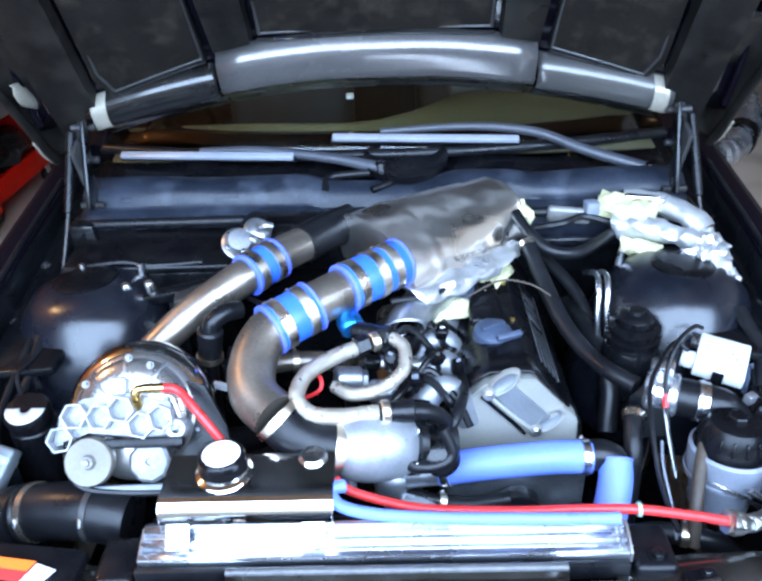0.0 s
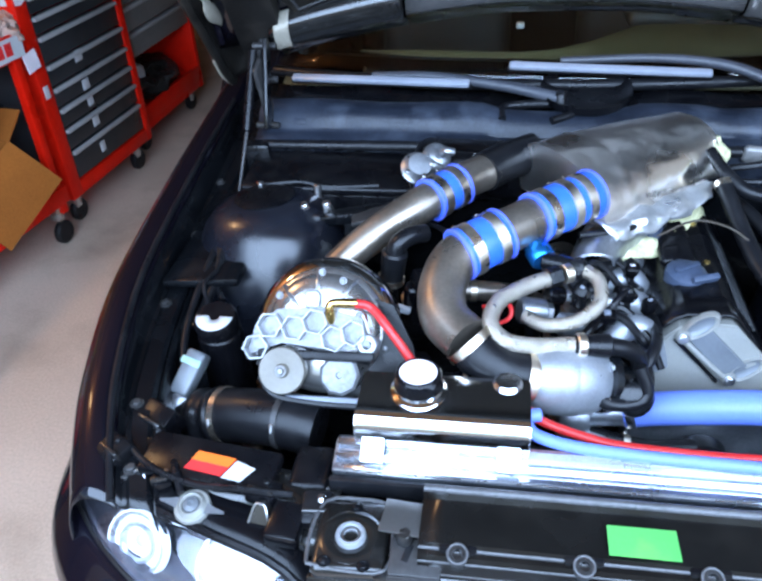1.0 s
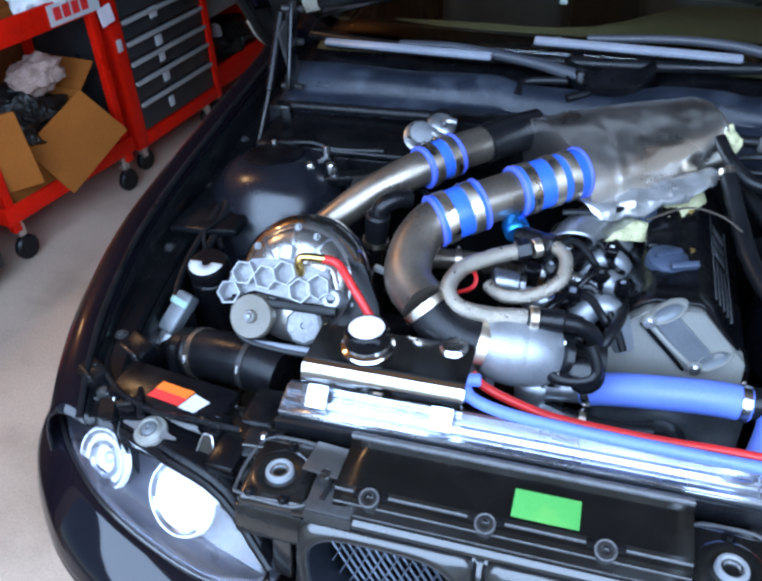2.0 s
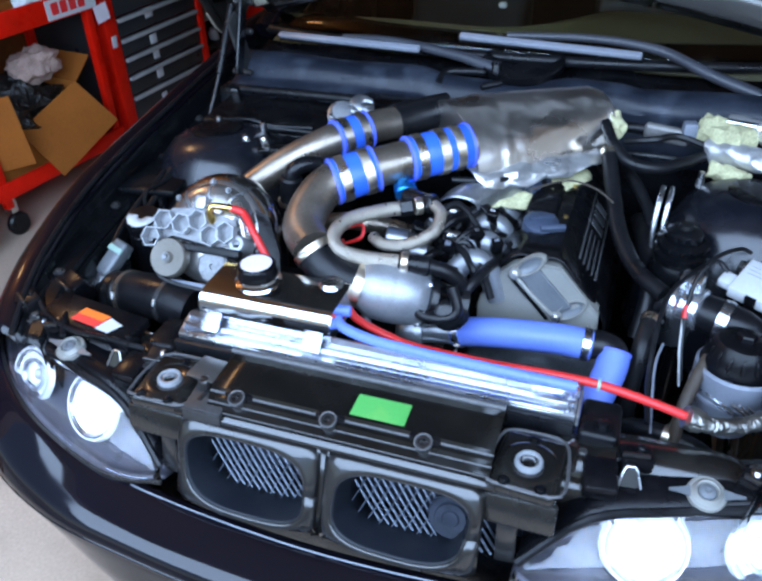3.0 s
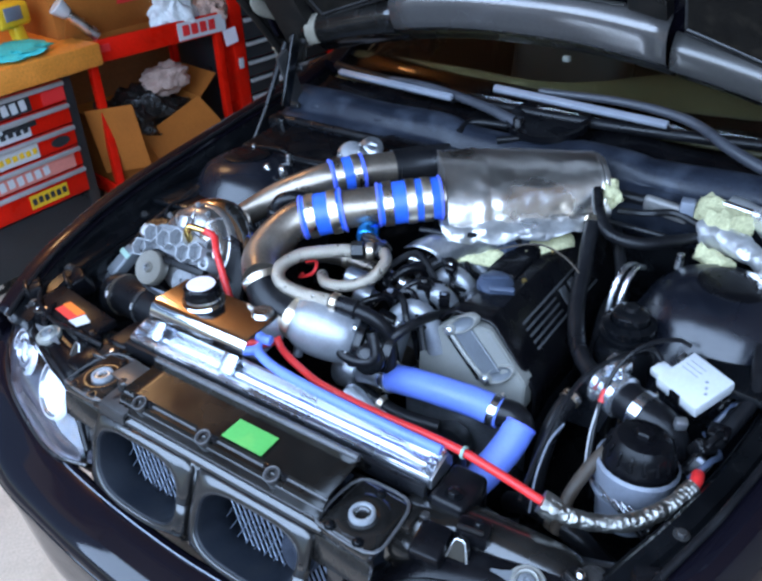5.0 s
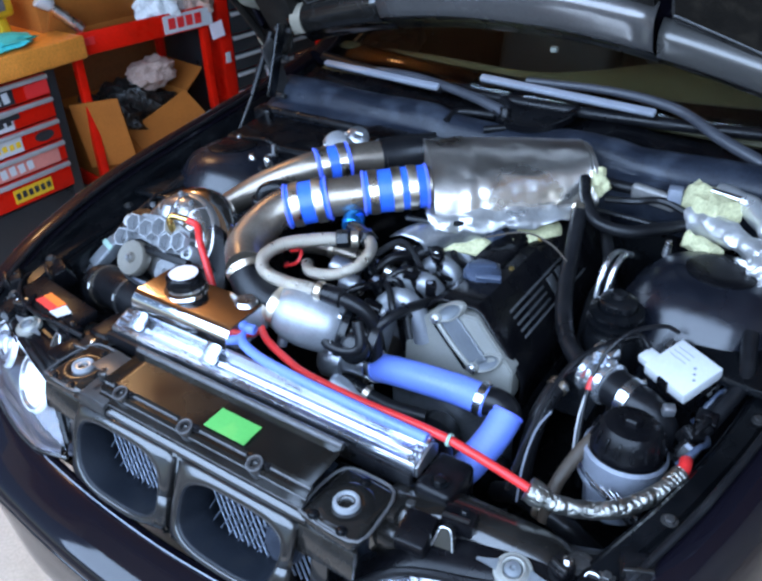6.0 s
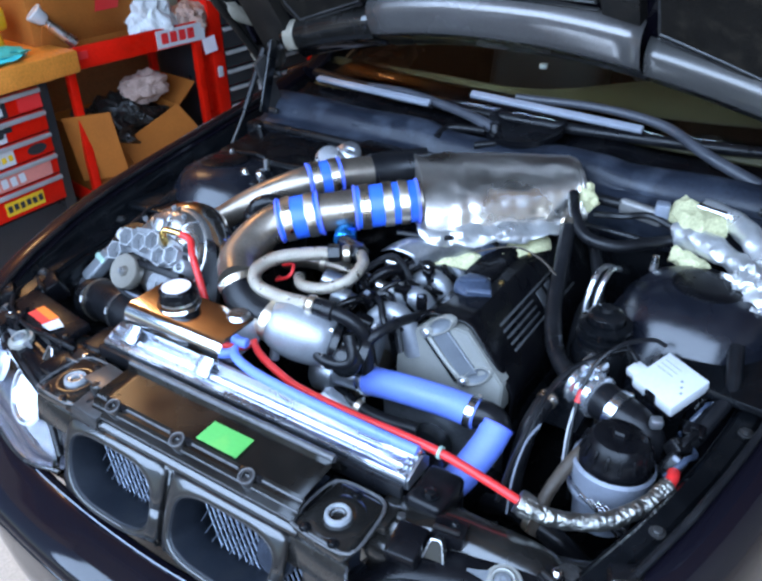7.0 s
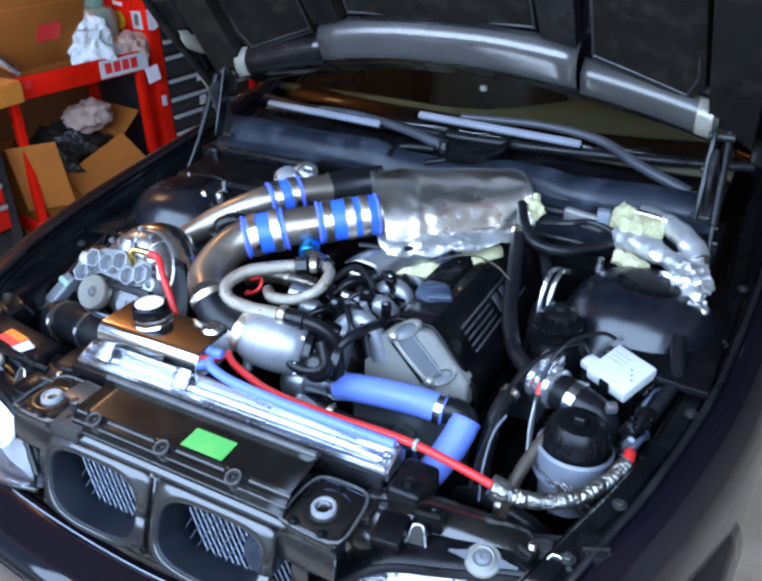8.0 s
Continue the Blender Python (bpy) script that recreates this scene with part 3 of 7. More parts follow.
def decal_chest():
    y0, y1, x = 0.55, 1.09, -1.95
    t = thing("tool_chest", (x - 0.25, (y0 + y1) / 2, 0), "black tool chest with decal-covered red drawers and wooden top", "tool chest")
    for y in (y1 + 0.02, y0 - 0.02):
        part("side_panel", add_box(B(), (x - 0.27, y, 0.45), (0.52, 0.05, 0.74), bev=0.006), DRAWER, t)
    part("base", add_box(B(), (x - 0.27, (y0 + y1) / 2, 0.17), (0.51, y1 - y0, 0.22), bev=0.006), DRAWER, t)
    part("back_panel", add_box(B(), (x - 0.50, (y0 + y1) / 2, 0.45), (0.03, y1 - y0, 0.70), bev=0), DRAWER, t)
    part("worktop", add_box(B(), (x - 0.25, (y0 + y1) / 2 + 0.03, 0.824), (0.60, y1 - y0 + 0.28, 0.088), bev=0.008), WOOD, t, "varnished orange wooden top")
    cuts = [0.29, 0.405, 0.495, 0.585, 0.675, 0.765]
    for i, (a, b) in enumerate(zip(cuts, cuts[1:])):
        d = drawer_front(t, x - 0.006, y0 + 0.005, y1 - 0.005, a, b, ENAMEL, PULL)
        zc = (a + b) / 2 - 0.008
        # ground colour, letter colour, width, centre and letter height of each worn decal
        ground, ink, w, c, hh = [(YELLOW, DRAWER, 0.17, 0.90, 0.026), (PINKDECAL, WHITE, 0.46, 0.82, 0.036), (WHITE, YELLOW, 0.18, 0.82, 0.022), (WHITE, DRAWER, 0.20, 0.80, 0.022), (DRAWER, WHITE, 0.26, 0.80, 0.040)][i]
        s = part("decal", add_box(B(), (x + 0.007, c, zc), (0.003, w, 0.056), bev=0), ground, d, "worn sponsor decal with letter-like bars")
        m = min(w, 0.24)
        for k in range(6):
            part("mark", add_box(B(), (x + 0.0098, c - m * 0.40 + m * 0.16 * k, zc + 0.002 * (k % 2)), (0.002, m * 0.105, hh), (6, 0, 0), bev=0), ink, s)
        if i == 4:
            part("decal", add_box(B(), (x + 0.007, 1.03, zc), (0.003, 0.10, 0.052), bev=0), REDDECAL, d)
        if i == 2:
            part("decal", add_prism(B(), [(0.042 * math.cos(q), 0.020 * math.sin(q)) for q in np.linspace(0, 2 * math.pi, 20, endpoint=False)], 0.003, Matrix.Translation((x + 0.0055, 1.01, zc)) @ Matrix(((0, 0, 1, 0), (1, 0, 0, 0), (0, 1, 0, 0), (0, 0, 0, 1)))), DRAWER, d, "dark oval decal")
        if i == 3:
            part("decal", add_box(B(), (x + 0.0075, 0.86, zc + 0.016), (0.003, 0.14, 0.020), bev=0), DRAWER, d)
    for xx in (x - 0.06, x - 0.44):
        for yy in (y0 + 0.06, y1 - 0.04):
            caster(t, xx, yy, 0.10)
    solo("cloth", blob(B(), (-2.02, 0.98, 0.888), (0.10, 0.12, 0.022), 0.5, sub=3, seed=4), CYAN, "crumpled teal and white cloth on the wooden top", "rag")
    d = thing("power_tool", (-2.15, 1.05, 0.87), "yellow and grey power tool standing on the wooden top", "power tool")
    part("housing", add_box(B(), (-2.15, 1.05, 0.99), (0.10, 0.16, 0.09), (0, 0, 10), 0.02, 3), YELLOW, d)
    part("grip", add_box(B(), (-2.15, 1.08, 0.91), (0.05, 0.05, 0.08), (12, 0, 10), 0.012, 3), YELLOW, d)
    part("screen", add_box(B(), (-2.096, 1.05, 1.0), (0.006, 0.08, 0.05), (0, 0, 10), 0.003), GREYPL, d)
    part("foot", add_box(B(), (-2.15, 1.06, 0.875), (0.10, 0.14, 0.014), (0, 0, 10), 0.004), YELLOW, d)


def angled(builders, cx, cy, degrees):
    """Builds things in line with the walls, then turns them together about an upright axis."""
    before = set(bpy.data.objects)
    for build in builders:
        build()
    m = Matrix.Translation((cx, cy, 0)) @ Matrix.Rotation(radians(degrees), 4, "Z") @ Matrix.Translation((-cx, -cy, 0))
    for ob in bpy.data.objects:
        if ob not in before and ob.parent is None:
            ob.matrix_basis = m @ ob.matrix_basis


angled([black_chest], -1.90, 1.97, -6)
angled([grey_chest], -1.90, 2.70, -4)
angled([red_cart, open_box, cart_top_things], -1.95, 1.35, -9)
decal_chest()
# unseen globe lamp added on the ceiling over the carts as warm fill
lamp = thing("fill_lamp", (-2.30, 0.95, 2.7), "unseen warm globe lamp in a white ceiling holder, added as fill", "lamp")
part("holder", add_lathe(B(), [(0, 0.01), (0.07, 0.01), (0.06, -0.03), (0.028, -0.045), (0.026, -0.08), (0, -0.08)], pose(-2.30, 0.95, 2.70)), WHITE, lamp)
glow = bpy.data.materials.new("warm_fill_glow")
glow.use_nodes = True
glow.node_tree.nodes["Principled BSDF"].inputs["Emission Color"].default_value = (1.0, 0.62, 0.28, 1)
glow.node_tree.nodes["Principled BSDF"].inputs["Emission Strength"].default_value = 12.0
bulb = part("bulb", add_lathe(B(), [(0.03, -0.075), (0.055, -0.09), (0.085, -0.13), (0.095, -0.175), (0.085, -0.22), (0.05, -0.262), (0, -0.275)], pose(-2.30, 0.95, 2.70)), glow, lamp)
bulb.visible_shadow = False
warm = new("warm_fill_light", bpy.data.lights.new("warm_fill_light", "POINT"))
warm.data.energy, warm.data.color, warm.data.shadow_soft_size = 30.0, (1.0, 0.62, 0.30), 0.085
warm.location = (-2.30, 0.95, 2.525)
# a pale flexible duct lies beyond the car on its other side, by a black bin
dct = thing("flexible_duct", (1.75, 3.25, 0), "pale silver flexible duct lying on the floor", "duct")
part("tube", add_tube(B(), [(1.55, 3.05, 0.09), (1.80, 3.25, 0.10), (2.02, 3.55, 0.12), (2.10, 3.85, 0.20)], 0.085, 20, 30, ripple=0.05, ripples=14), SATIN, dct)
part("cuff", add_tube(B(), [(1.90, 3.36, 0.11), (1.93, 3.41, 0.112), (1.95, 3.45, 0.115)], 0.095, 20, 4), PLASTIC, dct)
b = thing("bin", (2.75, 3.2, 0), "black plastic bin standing on the floor", "bin")
part("tub", add_box(B(), (2.70, 3.5, 0.45), (0.5, 0.7, 0.9), bev=0.04, seg=3), PLASTIC, b)
part("lid", add_box(B(), (2.70, 3.5, 0.92), (0.54, 0.74, 0.04), bev=0.015, seg=3), PLASTIC, b)
# ---- the car ----
car = thing("car", (0, 1.6, 0), "dark aubergine saloon car with its bonnet raised and front trim removed", "car")
FEND = [  # y, crest x, crest z, flange z
    (0.03, 0.715, 0.725, 0.715), (0.14, 0.757, 0.758, 0.737), (0.27, 0.797, 0.782, 0.742), (0.50, 0.842, 0.812, 0.742),
    (0.87, 0.868, 0.845, 0.770), (1.20, 0.875, 0.880, 0.82), (1.50, 0.880, 0.915, 0.86), (2.0, 0.885, 0.93, 0.88)]


def fender(s):
    outer, inner = [], []
    for y, x, z, f in FEND:
        outer.append([(s * (x - 0.058), y, z - 0.016), (s * (x - 0.045), y, z - 0.002), (s * (x - 0.02), y, z + 0.003), (s * x, y, z - 0.004), (s * (x + 0.022), y, z - 0.035), (s * (x + 0.036), y, z - 0.10), (s * (x + 0.042), y, z - 0.22), (s * (x + 0.035), y, z - 0.36)])
        w = x - 0.112 if y < 1 else x - 0.13
        inner.append([(s * (w - 0.004), y, f - 0.13), (s * w, y, f - 0.006), (s * (w + 0.006), y, f), (s * (w + 0.032), y, f + 0.002), (s * (w + 0.038), y, f - 0.004), (s * (x - 0.066), y, f - 0.002), (s * (x - 0.060), y, f + 0.01), (s * (x - 0.0585), y, z - 0.017)])
    part("fender", add_grid(B(), smooth_rows(outer, 5, 4)), PAINT, car, "glossy dark painted front wing", thick=0.003, angle=60)
    ch = part("fender_channel", add_grid(B(), smooth_rows(inner, 5, 1)), BAY, car, "black drain channel beside the engine bay", thick=0.002)
    for y in (0.09, 0.215, 0.49, 0.72, 0.93):
        x = np.interp(y, [q[0] for q in FEND], [q[1] for q in FEND]) - 0.082
        z = np.interp(y, [q[0] for q in FEND], [q[3] for q in FEND])
        part("bolt", bolt(B(), (s * x, y, z + 0.002), r=0.008, h=0.008), BEAM, ch)
    # rubber lip along the inner edge
    part("seal", add_tube(B(), [(s * (x - 0.052), y, z + 0.004) for y, x, z, f in FEND[:6]], 0.006, 8, 4), RUBBER, car)
    # inner wing panel down to the chassis
    rows = []
    for y, x, z, f in FEND[:6]:
        w = x - 0.116 if y < 1 else x - 0.134
        rows.append([(s * w, y, f - 0.008), (s * (w - 0.01), y, f - 0.06), (s * (w - 0.03), y, f - 0.2), (s * (w - 0.05), y, 0.34)])
    part("inner_wing", add_grid(B(), smooth_rows(rows, 3, 2)), BAY, car, "black inner wing panel", thick=0.003)


for s in (-1, 1):
    fender(s)

# under tray, firewall and front carrier close the bay
part("undertray", add_box(B(), (0, 0.58, 0.325), (1.26, 1.09, 0.03), bev=0.01), PLASTIC, car)
part("firewall", add_box(B(), (0, 1.02, 0.55), (1.42, 0.03, 0.66), bev=0.005), BAY, car, "black steel firewall")


def tower(s):
    t = part("strut_tower", add_lathe(B(), [(0.205, 0.52), (0.192, 0.64), (0.178, 0.70), (0.158, 0.755), (0.138, 0.80), (0.112, 0.830), (0.082, 0.846), (0.045, 0.85), (0.0, 0.851)], pose(s * 0.572, 0.70, 0, -3, s * 3, 0), 48), TOWER, car, "domed black strut tower")
    bm = B()
    add_lathe(bm, [(0.062, 0.846), (0.064, 0.852), (0.055, 0.856), (0.04, 0.8565), (0, 0.857)], pose(s * 0.572, 0.70, 0, -3, s * 3, 0))
    part("top_mount", bm, PLASTIC, t)
    for dx, dy in ((-0.068, 0.055), (0.005, -0.085 + 0.08), (0.06, 0.05)):
        part("stud", add_cyl(B(), (s * 0.572 + dx, 0.74 + dy, 0.82), (s * 0.572 + dx, 0.74 + dy, 0.856), 0.0085, 0.007, bev=0.002), ZINC, t)
    # flat shelf that joins the tower to the wing
    part("tower_shelf", add_box(B(), (s * 0.70, 0.74, 0.765), (0.16, 0.42, 0.02), (0, s * 4, 0), 0.008), BAY, t)


for s in (-1, 1):
    tower(s)

# cowl below the windscreen
prof = [(0.965, 0.78), (0.965, 0.860), (0.972, 0.873), (0.988, 0.880), (1.000, 0.886), (1.008, 0.900), (1.018, 0.917), (1.034, 0.928), (1.056, 0.932), (1.074, 0.928), (1.084, 0.912)]
trough = [(1.080, 0.920), (1.086, 0.906), (1.110, 0.900), (1.150, 0.908), (1.172, 0.922)]


def cowl_rows(profile):
    rows = []
    for k in range(57):
        x = -0.70 + 1.4 * k / 56
        bow = 0.05 * (x / 0.7) ** 2
        mid = 1 / (1 + math.exp(-(x + 0.15) / 0.012)) * 1 / (1 + math.exp((x - 0.15) / 0.012))
        step = 0.006 / (1 + math.exp(-(x - 0.33) / 0.008))
        rows.append([(x, y + bow * (y - 0.965) / 0.235 - 0.008 * step / 0.006 * (z > 0.89), z - 0.016 * mid * (z > 0.884) - step * (z > 0.884) + 0.0025 * math.sin(17 * x + 40 * y) * (z > 0.884)) for y, z in profile])
    return rows


cowl = part("cowl", add_grid(B(), smooth_rows(cowl_rows(prof), 1, 2)), COWL, car, "dusty black plastic cowl panel", thick=0.004, angle=50)
part("cowl_trough", add_grid(B(), cowl_rows(trough)), PLASTIC, cowl, "dark wiper trough behind the cowl", thick=0.003, angle=50)
for x, w in ((-0.60, 0.03), (-0.36, 0.06), (0.40, 0.07), (0.60, 0.05)):
    part("cowl_clip", add_box(B(), (x, 1.010 + 0.05 * (x / 0.7) ** 2 * 0.2, 0.903), (w, 0.006, 0.014), (-35, 0, 0), 0.002), COWL, cowl)
for k in range(9):
    x = -0.60 + 0.15 * k
    part("cowl_clip", add_box(B(), (x, 0.963, 0.862), (0.022, 0.012, 0.016), (0, 0, 0), 0.003), PLASTIC, cowl)
part("cowl_tray", add_lathe(B(), [(0, 0.0), (0.07, 0.0), (0.098, 0.012), (0.104, 0.016), (0.104, 0.0), (0.10, -0.004)], pose(0.06, 1.135, 0.932, 8, 0, 0), 40), PLASTIC, cowl, "round dark plastic cover on the cowl")
part("cowl_handle", add_tube(B(), [(-0.13, 1.02, 0.912), (-0.12, 1.075, 0.922), (0.0, 1.085, 0.924), (0.03, 1.05, 0.918), (-0.02, 1.015, 0.912)], 0.009, 10), RUBBER, cowl)
part("cowl_seal", add_tube(B(), [(-0.68, 0.968, 0.865), (-0.3, 0.955, 0.872), (0, 0.952, 0.874), (0.3, 0.955, 0.872), (0.68, 0.968, 0.865)], 0.012, 10, 6), RUBBER, cowl)
for x, y, z in ((-0.43, 1.045, 0.914), (0.257, 1.03, 0.914), (-0.2, 1.045, 0.914), (0.46, 1.05, 0.914), (0.57, 1.0, 0.885)):
    part("screw", bolt(B(), (x, y, z), r=0.006, h=0.006), ZINC, cowl)


def wiper(blade, arm, label):
    w = part("wiper", add_tube(B(), arm, 0.008, 10, 6, bulge=lambda f: 0.009 + 0.006 * f), ARM, car, label)
    (ax, ay, az), (bx, by, bz) = blade
    m, h = aim(blade[0], blade[1])
    rot = math.degrees(math.atan2(by - ay, bx - ax))
    part("blade", add_box(B(), ((ax + bx) / 2, (ay + by) / 2, (az + bz) / 2 + 0.004), (h, 0.020, 0.014), (28, -math.degrees(math.asin((bz - az) / h)), rot), 0.005), BLADE, w, "grey wiper blade")
    part("rubber", add_box(B(), ((ax + bx) / 2, (ay + by) / 2 + 0.008, (az + bz) / 2 - 0.008), (h * 1.02, 0.006, 0.012), (28, -math.degrees(math.asin((bz - az) / h)), rot), 0.001), RUBBER, w)
    part("pivot", add_cyl(B(), Vector(arm[-1]) - V(0, 0, 0.02), Vector(arm[-1]) + V(0, 0, 0.016), 0.018, 0.014, bev=0.003), PLASTIC, w)


wiper(((-0.664, 1.219, 0.934), (-0.209, 1.117, 0.956)), [(-0.45, 1.185, 0.955), (-0.30, 1.16, 0.962), (-0.12, 1.12, 0.952), (0.0, 1.09, 0.935)], "black windscreen wiper arm at rest")
wiper(((-0.119, 1.181, 0.978), (0.341, 1.174, 0.962)), [(0.0, 1.205, 0.985), (0.22, 1.215, 0.988), (0.38, 1.20, 0.975), (0.50, 1.14, 0.945), (0.64, 1.085, 0.915)], "black windscreen wiper arm at rest")

# windscreen, cabin front and roof
rows = []
for k in range(13):
    x = -0.74 + 1.48 * k / 12
    c = (x / 0.74) ** 2
    rows.append([(x * (1 - 0.16 * f), 1.175 + 0.13 * c + 0.86 * f, 0.935 - 0.01 * c + 0.44 * f - 0.05 * f * f) for f in (0, 0.2, 0.4, 0.6, 0.8, 1.0)])
ws = part("windscreen", add_grid(B(), smooth_rows(rows, 1, 2)), SCREEN, car, "tinted windscreen with dim reflections", thick=0.005)
ws.visible_shadow = False
part("screen_seal", add_tube(B(), [(r[0][0], r[0][1] - 0.002, r[0][2] + 0.002) for r in rows], 0.014, 10, 2), RUBBER, car)
for s in (-1, 1):
    part("pillar", add_tube(B(), [(s * 0.76, 1.30, 0.92), (s * 0.70, 1.75, 1.18), (s * 0.625, 2.18, 1.335)], 0.03, 10, 4), PAINT, car)
    rows = [[(s * 0.885, y, 0.90), (s * 0.925, y, 0.75), (s * 0.925, y, 0.45), (s * 0.89, y, 0.25)] for y in (1.35, 1.8, 2.4, 3.0)]
    part("door", add_grid(B(), smooth_rows(rows, 2, 3)), PAINT, car, thick=0.03)
rows = [[(x, y, 1.335 + 0.07 * (1 - (x / 0.62) ** 2) + 0.03 * math.sin((y - 2.1) * 2)) for x in (-0.62, -0.4, 0, 0.4, 0.62)] for y in (2.12, 2.5, 2.9, 3.2)]
part("roof", add_grid(B(), smooth_rows(rows, 3, 3)), PAINT, car, thick=0.02)
for s in (-1, 1):
    rows = [[(s * (x - 0.03), y, 0.93), (s * (x + 0.01), y, 0.75), (s * (x + 0.01), y, 0.45), (s * (x - 0.03), y, 0.27)] for y, x in ((3.02, 0.915), (3.5, 0.915), (4.1, 0.88), (4.42, 0.80))]
    part("rear_wing", add_grid(B(), smooth_rows(rows, 3, 3)), PAINT, car, thick=0.02)
    part("rear_pillar", add_tube(B(), [(s * 0.60, 3.18, 1.33), (s * 0.68, 3.5, 1.18), (s * 0.76, 3.85, 0.97)], 0.05, 10, 4), PAINT, car)
    for y in (0.72, 3.55):
        w = part("wheel", add_lathe(B(), [(0.0, -0.02), (0.10, -0.03), (0.20, 0.01), (0.215, 0.03), (0.215, -0.09), (0, -0.09)], pose(s * 0.80, y, 0.315, 0, s * 90, 0), 36), BRUSHED, car)
        part("tyre", add_lathe(B(), [(0.21, -0.10), (0.29, -0.105), (0.315, -0.08), (0.315, 0.05), (0.29, 0.075), (0.21, 0.07), (0.21, -0.10)], pose(s * 0.80, y, 0.315, 0, s * 90, 0), 40), RUBBER, w)
part("boot_lid", add_grid(B(), smooth_rows([[(x, y, 0.96 + 0.04 * (1 - (x / 0.8) ** 2) - 0.03 * (y - 3.8)) for x in (-0.8, -0.4, 0, 0.4, 0.8)] for y in (3.80, 4.1, 4.44)], 3, 3)), PAINT, car, thick=0.02)
part("rear_bumper", add_box(B(), (0, 4.42, 0.58), (1.62, 0.10, 0.70), bev=0.05, seg=3), PAINT, car)
part("rear_window", add_grid(B(), smooth_rows([[(x * (1 + 0.2 * f), 3.2 + 0.62 * f, 1.36 - 0.38 * f + 0.03 * (1 - (x / 0.6) ** 2)) for x in (-0.6, -0.3, 0, 0.3, 0.6)] for f in (0, 0.5, 1)], 3, 3)), SCREEN, car, thick=0.005)
for s in (-1, 1):
    sw = part("side_window", add_grid(B(), smooth_rows([[(s * 0.87, y, 0.92), (s * 0.80, y, 1.1), (s * 0.64, y, 1.33)] for y in (1.62, 2.2, 2.8, 3.2)], 2, 2)), SCREEN, car, thick=0.005)
dash = B()
add_grid(dash, smooth_rows([[(x, y, 0.905 + 0.045 * f + 0.02 * math.exp(-((x - 0.33) / 0.2) ** 2) * f) for y, f in ((1.24, 0), (1.33 + 0.08 * (x > 0), 0.6), (1.37 + 0.22 * (x > 0), 1.0), (1.40 + 0.27 * (x > 0), 0.6), (1.42 + 0.30 * (x > 0), -1.5))] for x in (-0.70, -0.35, 0, 0.35, 0.70)], 4, 3))
db = part("dashboard", dash, DASH, car, "olive-brown dashboard behind the windscreen", thick=0.01)
# white block stands for a small spot of light behind the glass
part("dash_light_spot", add_box(B(), (-0.093, 1.60, 0.955), (0.022, 0.02, 0.016), bev=0.004), WHITE, db)
part("instrument_hood", add_box(B(), (0.36, 1.62, 0.985), (0.34, 0.16, 0.06), (0, 0, 0), 0.025, 3), SEAT, db)
for x in (-0.36, 0.36):
    st = part("front_seat", add_box(B(), (x, 2.35, 0.85), (0.48, 0.16, 0.62), (-12, 0, 0), 0.06, 4), SEAT, car)
    part("headrest", add_box(B(), (x, 2.46, 1.24), (0.26, 0.10, 0.17), (-10, 0, 0), 0.04, 4), SEAT, st)
part("cabin_floor", add_box(B(), (0, 2.1, 0.35), (1.6, 1.9, 0.04), bev=0), SEAT, car)
part("cabin_back", add_box(B(), (0, 3.05, 0.85), (1.5, 0.04, 1.0), bev=0), SEAT, car)

# ---- bonnet, raised about its rear hinges ----
HA = radians(55)


def hood(x, v, n):
    """Across, forward along the panel, and out from its underside."""
    return V(x, 1.12 - v * math.cos(HA) - n * math.sin(HA), 1.06 + v * math.sin(HA) - n * math.cos(HA))


def crown(x, v):
    return -0.055 * (1 - (x / 0.7) ** 2) - 0.03 * math.sin(min(1, v / 1.1) * math.pi) + 0.03


bonnet = part("bonnet", add_grid(B(), [[hood(x * (1 - 0.10 * v), v - 0.03 * (x / 0.75) ** 2 + 0.03, crown(x, v) - 0.03) for x in np.linspace(-0.80, 0.80, 25)] for v in np.linspace(0, 1.12, 20)]), PAINT, car, "raised bonnet skin in glossy dark paint", thick=0.003)


def hood_strip(outline, n0, n1, taper=0.012):
    """A raised rib or panel on the underside, with sloping edges."""
    bm = B()
    c = V(sum(p[0] for p in outline) / len(outline), sum(p[1] for p in outline) / len(outline), 0)
    base = [hood(x, v, crown(x, v) + n0) for x, v in outline]
    tops = []
    for x, v in outline:
        d = (c - V(x, v, 0))
        d = d.normalized() * taper if d.length > 0 else d
        tops.append(hood(x + d.x, v + d.y, crown(x + d.x, v + d.y) + n1))
    a, b = [bm.verts.new(p) for p in base], [bm.verts.new(p) for p in tops]
    bm.faces.new(b)
    for k in range(len(a)):
        m = (k + 1) % len(a)
        bm.faces.new((a[k], a[m], b[m], b[k]))
    bmesh.ops.triangulate(bm, faces=[f for f in bm.faces if len(f.verts) > 4])
    return bm


# rear cross beam: a smooth bright-edged band in three sections
def beam(x0, x1, prof):
    rows = []
    for k in range(13):
        f = k / 12
        x = x0 + (x1 - x0) * f
        rows.append([hood(x, v + dv(x), crown(x, v) + n) for v, n in prof])
    return add_grid(B(), smooth_rows(rows, 1, 4))


def dv(x):
    return -0.085 * max(0, (abs(x) - 0.1) / 0.55) ** 1.5


